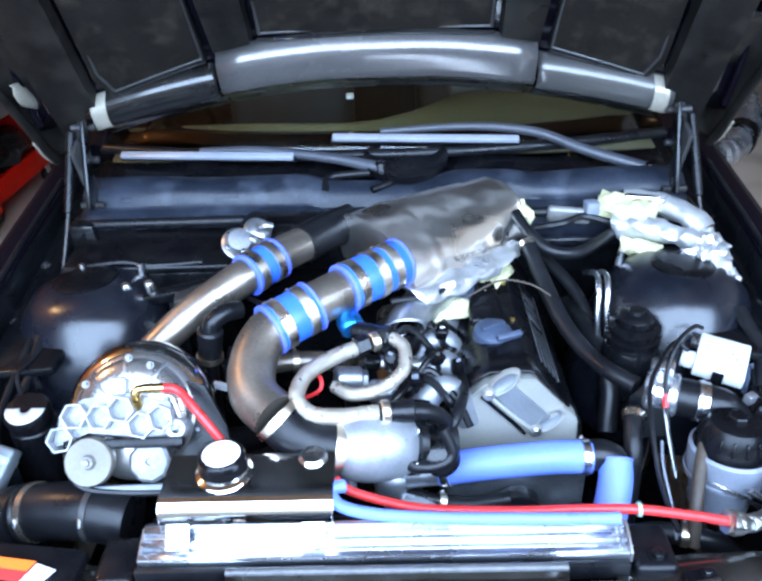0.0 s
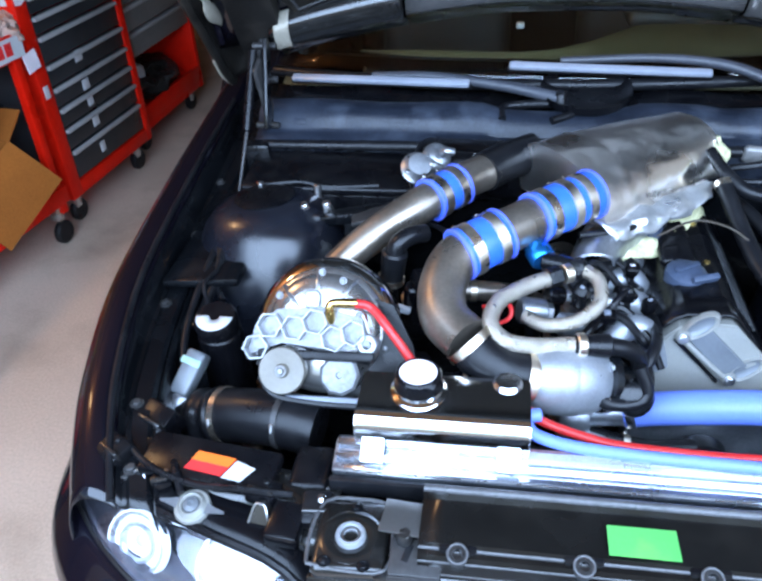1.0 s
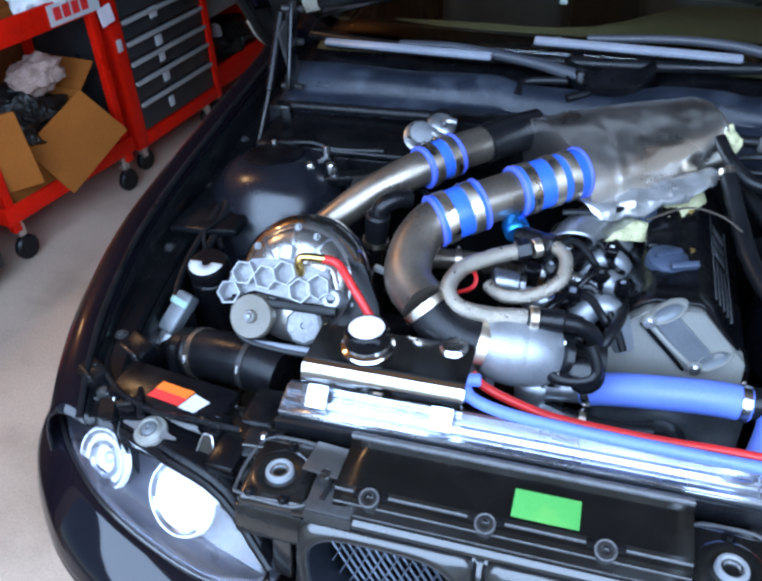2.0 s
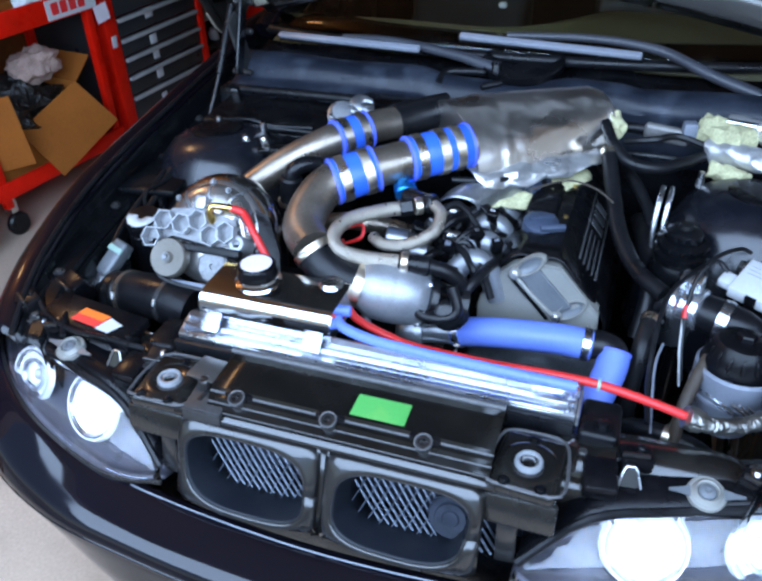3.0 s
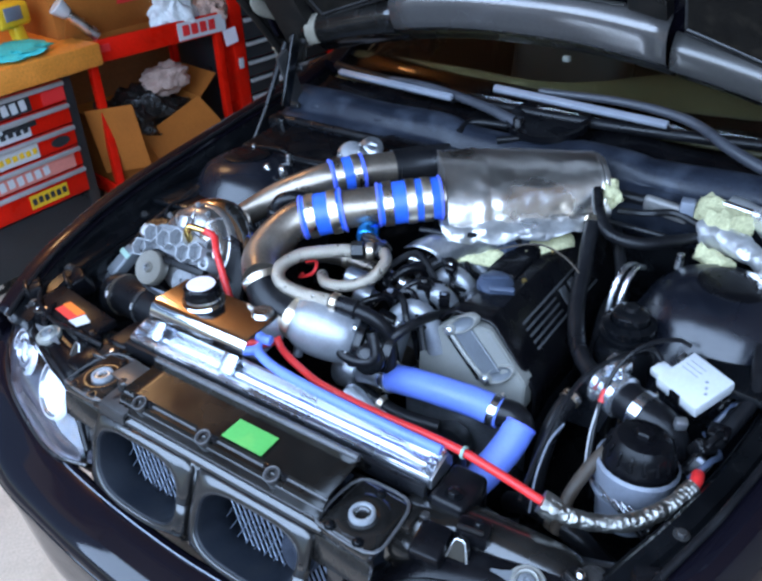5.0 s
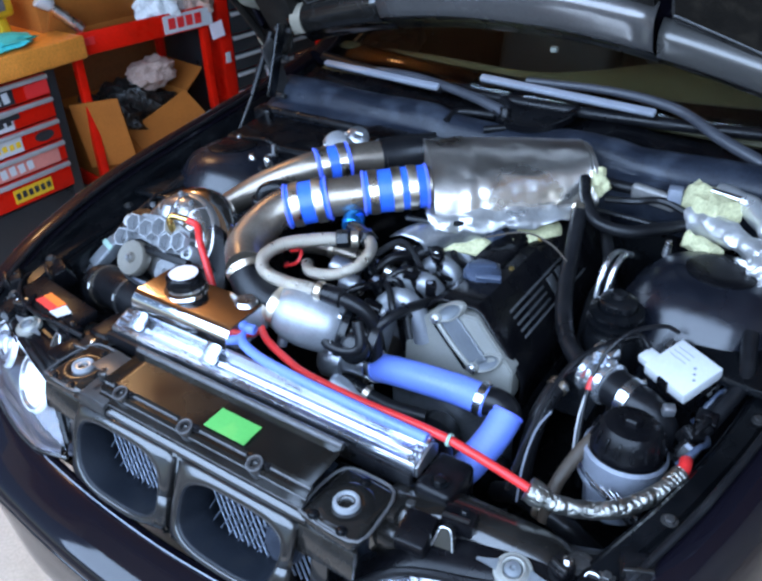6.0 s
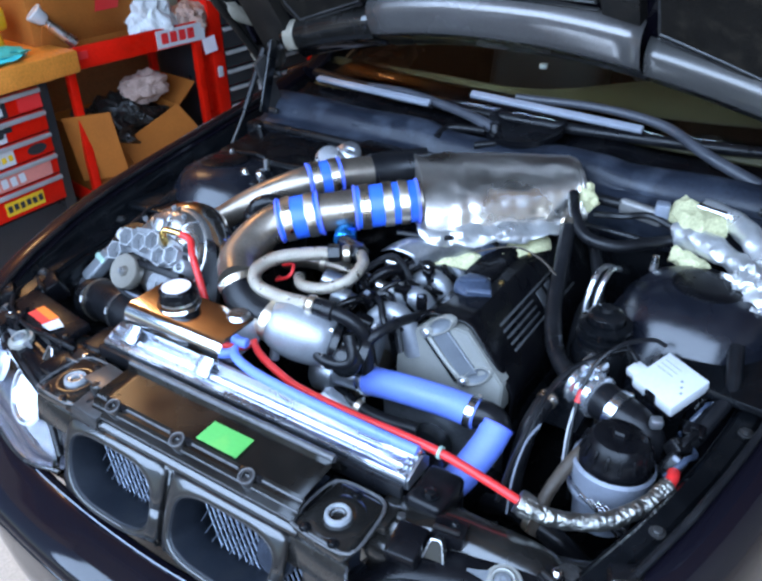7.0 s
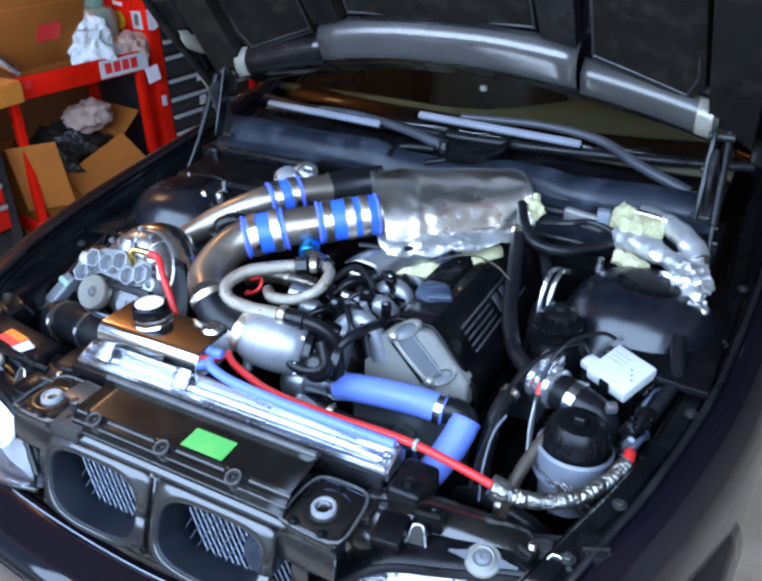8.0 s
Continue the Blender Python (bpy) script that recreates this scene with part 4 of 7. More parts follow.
band = [(0.119, 0.025), (0.124, 0.030), (0.135, 0.032), (0.15, 0.031), (0.19, 0.022), (0.205, 0.0), (0.208, -0.02)]
under = [(0.03, -0.028), (0.060, -0.016), (0.080, 0.000), (0.100, 0.016), (0.118, 0.026)]
under_side = [(0.03, -0.028), (0.060, -0.016), (0.080, 0.000), (0.094, 0.014), (0.104, 0.0225)]
# Pale face over a black underside: the beam's sheen is put into the colours.
part("rear_beam", beam(-0.345, 0.345, band), BONNETBEAM, bonnet, "pressed steel beam, its sheen painted grey", thick=0.003, angle=50)
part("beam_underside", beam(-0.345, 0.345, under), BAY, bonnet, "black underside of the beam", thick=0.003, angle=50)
side = [(0.104, 0.0205), (0.109, 0.0255), (0.118, 0.027), (0.135, 0.026), (0.158, 0.018), (0.168, 0.0), (0.17, -0.02)]
for s in (-1, 1):
    # right section pale, left one black: the uneven sheen is painted in
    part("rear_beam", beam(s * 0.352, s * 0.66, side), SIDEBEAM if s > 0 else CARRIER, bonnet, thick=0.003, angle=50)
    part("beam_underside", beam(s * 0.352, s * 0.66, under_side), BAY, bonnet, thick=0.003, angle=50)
    part("beam_end", beam(s * 0.612, s * 0.648, [(v, n + 0.004) for v, n in side]), PALEMARK, bonnet, "bright pale end of the beam", thick=0.003, angle=50)
    # long ribs between the liners and down the sides
    part("rib", hood_strip([(s * 0.262, 0.205), (s * 0.345, 0.19), (s * 0.37, 1.0), (s * 0.25, 1.0)], -0.025, 0.012), BONNETIN, bonnet)
    part("rib", hood_strip([(s * 0.635, 0.06), (s * 0.735, -0.01), (s * 0.742, 0.30), (s * 0.70, 1.05), (s * 0.60, 1.0)], -0.028, 0.008), BONNETIN, bonnet)
    part("edge_fold", add_tube(B(), [hood(s * 0.79 * (1 - 0.10 * v), v, crown(0.79, v) - 0.024) for v in (0.02, 0.3, 0.6, 0.9, 1.1)], 0.008, 8, 5), PAINT, bonnet)
    part("liner", hood_strip([(s * 0.372, 0.155), (s * 0.60, 0.085), (s * 0.625, 0.13), (s * 0.592, 0.80), (s * 0.39, 0.80)], -0.026, -0.008), FELT, bonnet, "dusty dark felt liner")
    part("liner_edge", add_tube(B(), [hood(s * x, v, crown(x, v) - 0.008) for x, v in ((0.372, 0.16), (0.48, 0.127), (0.60, 0.09))], 0.004, 6, 3), DARKGREY, bonnet)
for s in (-1, 1):
    loop = [(s * 0.376, 0.17), (s * 0.585, 0.105), (s * 0.606, 0.16), (s * 0.584, 0.78), (s * 0.395, 0.78), (s * 0.376, 0.17)]
    for (xa, va), (xb, vb) in zip(loop, loop[1:]):
        part("liner_bead", add_tube(B(), [hood(xa + (xb - xa) * f, va + (vb - va) * f, crown(xa + (xb - xa) * f, va + (vb - va) * f) - 0.007) for f in (0, 0.5, 1)], 0.0032, 8, 3), HINGE, bonnet)
    # drooping rear corner: dark rolled edge, inner skirt and a highlight painted pale beside the hinge
    part("corner_edge", add_tube(B(), [(s * x, y, z) for x, y, z in ((0.795, 0.80, 1.47), (0.805, 0.86, 1.37), (0.812, 0.91, 1.285), (0.815, 0.98, 1.19), (0.815, 1.04, 1.118), (0.815, 1.10, 1.042), (0.812, 1.14, 0.985), (0.805, 1.172, 0.945))], 0.0125, 12, 4), BONNETIN, bonnet, "dark rolled edge of the bonnet")
    part("corner_skirt", add_grid(B(), smooth_rows([[(s * 0.815, y0, z0), (s * 0.78, (y0 + y1) / 2 + 0.02, (z0 + z1) / 2), (s * 0.735, y1, z1)] for y0, z0, y1, z1 in ((0.91, 1.285, 0.935, 1.30), (0.98, 1.19, 0.995, 1.215), (1.04, 1.118, 1.06, 1.16), (1.10, 1.042, 1.13, 1.09), (1.14, 0.985, 1.16, 1.03), (1.175, 0.942, 1.15, 0.985))], 4, 4)), BONNETIN, bonnet, "dark inner skirt of the bonnet corner", thick=0.003, angle=60)
    if s < 0:
        part("corner_highlight", add_grid(B(), smooth_rows([[(s * 0.775, 0.974, 1.192), (s * 0.773, 0.982, 1.184), (s * 0.776, 0.984, 1.168)], [(s * 0.775, 1.026, 1.181), (s * 0.768, 1.018, 1.160), (s * 0.776, 1.010, 1.136)], [(s * 0.775, 1.112, 1.128), (s * 0.768, 1.100, 1.114), (s * 0.776, 1.094, 1.100)], [(s * 0.775, 1.204, 1.054), (s * 0.772, 1.188, 1.052), (s * 0.776, 1.170, 1.046)]], 4, 4)), PALEMARK, bonnet, "highlight on the bonnet corner, painted as a pale patch", thick=0.002, angle=60)
    part("corner_trim", add_tube(B(), [(s * 0.822, 1.105, 1.018), (s * 0.822, 1.143, 0.968), (s * 0.815, 1.185, 0.932)], 0.004, 8, 4), PALEMARK, bonnet)
for xa, va, xb, vb in ((-0.243, 0.225, -0.238, 0.78), (0.243, 0.225, 0.238, 0.78), (-0.243, 0.228, 0.243, 0.228)):
    part("liner_bead", add_tube(B(), [hood(xa + (xb - xa) * f, va + (vb - va) * f, crown(xa + (xb - xa) * f, va + (vb - va) * f) - 0.005) for f in (0, 0.5, 1)], 0.0032, 8, 3), HINGE, bonnet)
part("liner", hood_strip([(-0.252, 0.215), (0.252, 0.215), (0.245, 0.80), (-0.245, 0.80)], -0.026, -0.006), FELT, bonnet, "dusty dark felt liner")
part("liner_edge", add_tube(B(), [hood(x, 0.213, crown(x, 0.2) - 0.004) for x in (-0.25, 0, 0.25)], 0.004, 6, 4), DARKGREY, bonnet)
part("front_beam", hood_strip([(-0.62, 0.82), (0.62, 0.82), (0.6, 1.06), (-0.6, 1.06)], -0.028, 0.012), BONNETIN, bonnet)


def hinge(s):
    h = part("bonnet_hinge", add_box(B(), (s * 0.672, 1.02, 0.93), (0.012, 0.05, 0.26), (20, 0, 0), 0.005), HINGE, car, "grey steel bonnet hinge")
    part("link", add_box(B(), (s * 0.66, 0.995, 1.0), (0.010, 0.035, 0.2), (-22, 0, 0), 0.004), BAY, h)
    part("link", add_box(B(), (s * 0.685, 1.05, 1.04), (0.012, 0.14, 0.04), (40, 0, 0), 0.005), HINGE, h)
    part("base", add_box(B(), (s * 0.69, 1.0, 0.835), (0.06, 0.12, 0.08), (0, 0, 0), 0.01), BAY, h)
    for y, z in ((1.0, 0.90), (1.03, 1.0), (1.05, 1.07)):
        part("pin", add_cyl(B(), (s * 0.645, y, z), (s * 0.70, y, z), 0.008, bev=0.002), HINGE, h)
    g = part("gas_strut", add_cyl(B(), (s * 0.70, 0.925, 0.915), (s * 0.69, 1.02, 1.07), 0.0095, bev=0.002), PLASTIC, car, "gas strut holding up the bonnet")
    part("rod", add_cyl(B(), (s * 0.714, 0.825, 0.775), (s * 0.70, 0.925, 0.915), 0.0042), HINGE, g)
    part("ball_end", add_cyl(B(), (s * 0.700, 0.825, 0.775), (s * 0.727, 0.825, 0.775), 0.010, bev=0.003), PLASTIC, g)


for s in (-1, 1):
    hinge(s)

# ---- front end ----
LIFT = [0, 0, 0, 0.012, 0.040, 0.046, 0.045, 0.05, 0.05]
FADE = [1, 1, 0.8, 0.5, 0.3, 0.15] + [0] * 9
TOP = [(0.0, -0.128, 0.565, 0.0, -1.0), (0.15, -0.123, 0.566, 0.05, -1.0), (0.30, -0.110, 0.567, 0.12, -0.99), (0.45, -0.090, 0.568, 0.22, -0.975), (0.60, -0.050, 0.572, 0.40, -0.92), (0.70, 0.012, 0.585, 0.6, -0.8), (0.775, 0.095, 0.60, 0.86, -0.5), (0.815, 0.22, 0.60, 0.98, -0.2), (0.835, 0.40, 0.60, 1.0, 0.0)]
SHAPE = [(-0.02, -0.006), (0.0, 0.0), (0.035, -0.008), (0.070, -0.018), (0.083, -0.029), (0.090, -0.047), (0.093, -0.085), (0.095, -0.12), (0.092, -0.155), (0.080, -0.166), (0.065, -0.176), (0.050, -0.19), (0.042, -0.25), (0.036, -0.33), (0.02, -0.39)]
TUCK = [0, 0, 0, 0, 0, 0, 0.022, 0.044, 0.066, 0.066, 0.060, 0.052, 0.05, 0.05, 0.05]
rows = []
for s, seq in ((-1, list(reversed(list(zip(TOP, LIFT))))), (1, list(zip(TOP, LIFT))[1:])):
    for (x, y, z, nx, ny), up in seq:
        k = 1.0 if x < 0.5 else 1.0 - 0.45 * min(1, (x - 0.5) / 0.33)
        w = min(1.0, max(0.0, (x - 0.30) / 0.30))
        rows.append([(s * (x + (o * k - w * q) * nx), y + (o * k - w * q) * ny, z + dz + up * g) for (o, dz), g, q in zip(SHAPE, FADE, TUCK)])
part("bumper", add_grid(B(), smooth_rows(rows, 4, 3)), PAINT, car, "glossy dark painted front bumper", thick=0.004, angle=50)
crease = [(-(x + 0.089 * (1.0 if x < 0.5 else 1.0 - 0.45 * min(1, (x - 0.5) / 0.33)) * nx), y + 0.089 * (1.0 if x < 0.5 else 1.0 - 0.45 * min(1, (x - 0.5) / 0.33)) * ny, z - 0.044) for x, y, z, nx, ny in TOP]
part("bumper_crease", add_tube(B(), list(reversed(crease)) + [(-x, y, z) for x, y, z in crease[1:]], 0.0045, 10, 5), PAINT, car)
# thin pale tube paints the glint along the bumper's top edge
part("bumper_glint", add_tube(B(), [(x, y + 0.004, z + 0.003) for x, y, z in [(-q[0], q[1], q[2]) for q in reversed(TOP[:4])] + [q[:3] for q in TOP[1:4]]], 0.0013, 8, 4), BLADE, car, "pale line painted for the glint on the bumper's edge")


def headlight(s):
    # lower edge, middle and upper edge of the clear cover
    low = [(0.300, -0.082, 0.578), (0.38, -0.097, 0.578), (0.48, -0.080, 0.588), (0.60, -0.040, 0.615), (0.70, 0.024, 0.634), (0.770, 0.092, 0.648)]
    mid = [(0.303, -0.078, 0.590), (0.385, -0.075, 0.635), (0.49, -0.048, 0.650), (0.61, -0.004, 0.666), (0.71, 0.050, 0.674), (0.780, 0.115, 0.673)]
    top = [(0.306, -0.070, 0.600), (0.395, -0.022, 0.676), (0.50, 0.010, 0.694), (0.61, 0.045, 0.700), (0.70, 0.080, 0.700), (0.768, 0.128, 0.690)]
    h = part("headlight", add_grid(B(), smooth_rows([[(s * x, y + 0.035, z - 0.012) for x, y, z in r] for r in ([(x, y - 0.027, z + 0.013) for x, y, z in low], [(x, y + 0.002, z + 0.002) for x, y, z in low], [(x, y + 0.032, z - 0.024) for x, y, z in mid], [(x, y + 0.0, z + 0.004) for x, y, z in top])], 4, 4)), LAMPGREY, car, "twin round headlamp behind a clear cover", thick=0.006)
    cov = part("lens_cover", add_grid(B(), smooth_rows([[(s * x, y, z) for x, y, z in r] for r in (low, mid, top)], 5, 4)), CLEAR, h, thick=0.003, angle=60)
    cov.visible_shadow = False
    part("lamp_seal", add_tube(B(), [(s * x, y, z + 0.003) for x, y, z in top], 0.007, 8, 4), RUBBER, h)
    part("lamp_trim", add_tube(B(), [(s * x, y - 0.002, z) for x, y, z in low], 0.004, 8, 4), DARKGREY, h)
    for x, y, z, r in ((0.640, 0.026, 0.640, 0.048), (0.478, -0.012, 0.638, 0.057)):
        m = Matrix.Translation((s * x, y, z)) @ V(s * 0.20, -0.84, 0.50).to_track_quat("Z", "Y").to_matrix().to_4x4()
        plain = x < 0.55
        deep = [(0.0, -0.016), (r * 0.35, -0.014), (r * 0.7, -0.009), (r * 0.9, -0.003)] if plain else [(0.0, -0.012), (r * 0.30, -0.011), (r * 0.33, -0.008), (r * 0.60, -0.007), (r * 0.63, -0.004), (r * 0.9, -0.002)]
        part("reflector", add_lathe(B(), deep + [(r, 0.002), (r + 0.004, 0.003), (r + 0.008, -0.006)], m, 40), LAMPDISH, h, "bright lamp dish")
        for rr in ((1.0,) if plain else (1.0, 0.62)):
            part("bright_ring", add_lathe(B(), [(r * rr - 0.006, -0.002), (r * rr - 0.003, 0.003), (r * rr + 0.001, 0.003), (r * rr + 0.003, -0.002)], m, 40), RADALU, h)
        if not plain:
            part("projector", add_lathe(B(), [(0.0, -0.006), (r * 0.14, -0.007), (r * 0.22, -0.009), (r * 0.26, -0.0125)], m, 32), PROJ, h)
    # black upper housing with adjuster and bulb holder
    part("housing_top", add_grid(B(), smooth_rows([[(s * x, y + a, z + b) for x, y, z in top] for a, b in ((0.0, 0.0), (0.02, 0.012), (0.06, 0.014), (0.10, 0.0), (0.115, -0.04))], 3, 3)), PLASTIC, h, "black headlamp housing", thick=0.003)
    BM = pose(s * 0.545, 0.044, 0.716, 14, 0, s * 8) @ Matrix.Diagonal((0.86, 0.86, 0.8, 1.0))
    bh = part("bulb_holder", add_lathe(B(), [(0.015, 0.004), (0.017, 0.009), (0.019, 0.010), (0.022, 0.006), (0.025, 0.002), (0.030, 0.001), (0.032, -0.003), (0.031, -0.010)], BM, 32), COVER, h, "dull pale indicator bulb holder")
    part("bulb_lens", add_lathe(B(), [(0.0155, 0.004), (0.013, 0.009), (0.008, 0.011), (0.005, 0.0115), (0.004, 0.009), (0, 0.008)], BM, 24), CASTBAND, bh, "cloudy indicator bulb cap")
    for q in (-1, 1):
        part("wing_tab", add_prism(B(), [(q * 0.026, 0.010), (q * 0.044, 0.004), (q * 0.060, 0.001), (q * 0.060, -0.003), (q * 0.042, -0.006), (q * 0.026, -0.010)][::q], 0.003, BM), CASTBAND, bh)
    for x, y in ((0.44, 0.045), (0.64, 0.085)):
        cl = part("retaining_clip", add_prism(B(), [(-0.017, 0.0), (-0.009, 0.028), (-0.004, 0.032), (0.004, 0.032), (0.009, 0.028), (0.017, 0.0)], 0.016, pose(s * x, y, 0.698, 62, 0, s * 8)), DARKGREY, h, "dark glossy lamp retaining clip")
        part("clip_wire", add_tube(B(), [pose(s * x, y, 0.698, 62, 0, s * 8) @ V(a, b, 0.017) for a, b in ((-0.016, 0.0), (-0.008, 0.028), (0.0, 0.031), (0.008, 0.028), (0.016, 0.0))], 0.0016, 8, 3), BRUSHED, cl, "bright clip edge")


for s in (-1, 1):
    headlight(s)

# slam panel over the radiator
panel = part("slam_panel", add_grid(B(), [[(x, y, z) for y, z in ((-0.045, 0.728), (-0.043, 0.742), (-0.032, 0.746), (-0.028, 0.756), (-0.020, 0.757), (-0.016, 0.766), (0.05, 0.770), (0.054, 0.778), (0.066, 0.779), (0.070, 0.768), (0.074, 0.742), (0.092, 0.735))] for x in np.linspace(-0.207, 0.252, 14)]), SLAM, car, "black plastic slam panel with ribs", thick=0.003, angle=25)
for y, z, r in ((0.060, 0.7792, 0.0065), (-0.0305, 0.7475, 0.0028), (-0.0185, 0.7590, 0.0032), (-0.0430, 0.7400, 0.0022)):
    part("panel_rib", add_tube(B(), [(x, y, z) for x in (-0.207, -0.07, 0.09, 0.252)], r, 10, 3), RIB, panel)
for x in (-0.156, 0.0, 0.15):
    k = part("clip_boss", add_lathe(B(), [(0.0, 0.003), (0.005, 0.004), (0.0065, 0.009), (0.011, 0.009), (0.0135, 0.004), (0.0135, -0.02)], pose(x, -0.026, 0.757, 20, 0, 0)), DARKGREY, panel)
    part("boss_ring", add_tube(B(), [pose(x, -0.026, 0.757, 20, 0, 0) @ V(0.0125 * math.cos(a), 0.0125 * math.sin(a), 0.008) for a in np.linspace(0, 2 * math.pi, 17)], 0.0018, 8, 2, cap=False), RIB, k)
    part("boss_base", add_box(B(), (x, -0.012, 0.760), (0.05, 0.024, 0.014), bev=0.005), PLASTIC, panel)
part("sticker", add_prism(B(), [(0.030, 0.030), (0.115, 0.030), (0.116, -0.014), (0.030, -0.014)], 0.0012, pose(0, 0, 0.7715, 2, 0, 0)), GREEN, panel, "bright green rectangular sticker")


def latch(s):
    bm = B()
    add_box(bm, (s * 0.30, 0.005, 0.725), (0.10, 0.115, 0.03), (0, 0, s * -3), 0.010, 3)
    add_box(bm, (s * 0.30, 0.05, 0.720), (0.13, 0.05, 0.02), (0, 0, 0), 0.006)
    add_box(bm, (s * 0.30, -0.054, 0.695), (0.104, 0.012, 0.05), (-14, 0, 0), 0.004)
    l = part("latch_mount", bm, CARRIER, car, "black bonnet latch bracket")
    part("latch_bush", add_lathe(B(), [(0.0095, -0.02), (0.0098, 0.000), (0.0108, 0.002), (0.0118, 0.0005), (0.0128, 0.0005), (0.0140, 0.0045), (0.0152, 0.0065), (0.0188, 0.0060), (0.0204, 0.003), (0.0208, -0.004), (0.0208, -0.01)], pose(s * 0.30, 0.0, 0.742, 0, 0, 0), 36), BUSH, l, "pale round latch bush")
    part("bush_ring", add_lathe(B(), [(0.0100, 0.001), (0.0108, 0.0035), (0.0125, 0.0035), (0.0132, 0.001)], pose(s * 0.30, 0.0, 0.742), 36), ZINC, l, "bright steel ring in the bush")
    rim_pts = [(-0.052, -0.05), (-0.056, 0.0), (-0.045, 0.052), (0.0, 0.060), (0.045, 0.052), (0.056, 0.0), (0.052, -0.05), (0.0, -0.056), (-0.052, -0.05)]
    part("plate_edge", add_tube(B(), [(s * 0.30 + dx, 0.005 + dy, 0.7380) for dx, dy in rim_pts], 0.0026, 8, 3, cap=False), RIB, l)
    part("plate_dish", add_lathe(B(), [(0.0205, 0.0), (0.030, 0.003), (0.038, 0.003), (0.044, 0.0)], pose(s * 0.30, 0.0, 0.7395), 36), CARRIER, l)
    part("latch_hole", add_lathe(B(), [(0.0100, 0.002), (0.0, -0.002)], pose(s * 0.30, 0.0, 0.731), 24), RUBBER, l)
    for dx, dy in ((-0.028, -0.042), (0.024, -0.044), (0.0, 0.048)):
        part("screw", bolt(B(), (s * 0.30 + dx, dy, 0.740), r=0.006, h=0.005), BAY, l)
    if s < 0:
        part("bracket_flap", add_box(B(), (-0.216, 0.018, 0.764), (0.086, 0.056, 0.004), (-4, 2, -4), 0.0015), SIDEBEAM, l, "bent bare metal plate")
        part("flap_edge", add_box(B(), (-0.174, 0.016, 0.757), (0.004, 0.056, 0.018), (0, 0, -6), 0.001), BEAM, l)
        part("flap_stud", add_cyl(B(), (-0.226, -0.004, 0.750), (-0.226, -0.008, 0.768), 0.012, 0.010, 16, 0.003), DARKGREY, l)
        part("flap_plate", add_box(B(), (-0.210, -0.026, 0.742), (0.068, 0.054, 0.010), (8, 0, 0), 0.003), HINGE, l, "dark grey steel tongue with a slot")
        part("flap_lip", add_box(B(), (-0.210, -0.054, 0.730), (0.068, 0.005, 0.022), (-6, 0, 0), 0.002), HINGE, l)
        part("flap_slot", add_box(B(), (-0.221, -0.022, 0.7455), (0.010, 0.026, 0.005), (8, 0, -14), 0.001), RUBBER, l)
    part("stay", add_box(B(), (s * 0.285, -0.055, 0.645), (0.03, 0.01, 0.10), (-12, 0, s * 6), 0.003), DARKGREY, l)


for s in (-1, 1):
    latch(s)


# kidney grille surround
KX = 0.128


def kidney_outline(s, grow=0.0, n=36):
    pts = []
    for k in range(n):
        a = 2 * math.pi * k / n
        c, d = math.cos(a), math.sin(a)
        e = 2 / 3.2
        u = math.copysign(abs(c) ** e, c) * (0.104 + grow)
        w = math.copysign(abs(d) ** e, d) * (0.062 + grow)
        pts.append((s * KX + u + 0.012 * s * (w / 0.06) * (1 if u * s > 0 else 0.3), w))
    return pts


KM = Matrix.Translation((0, -0.078, 0.648)) @ Euler((radians(90 - 22), 0, 0)).to_matrix().to_4x4()
surround = part("grille_surround", add_grid(B(), [[KM @ V(x, w, d) for w, d in ((0.094, -0.03), (0.092, 0.0), (0.086, 0.0055), (0.0805, 0.0065))] for x in np.linspace(-0.262, 0.262, 12)]), DARKGREY, car, "worn dark grey plastic kidney grille surround", thick=0.003)


def rim(s, i):
    """Outer edge of the panel half that belongs to a kidney, matching its outline point by point."""
    x, w = kidney_outline(s)[i % 36]
    u, v = x - s * KX, w
    k = min((0.126 if u * s < 0 else 0.1215) / max(abs(u), 1e-6), (0.080 if v > 0 else 0.066) / max(abs(v), 1e-6))
    return s * 0.130 + u * k, v * k


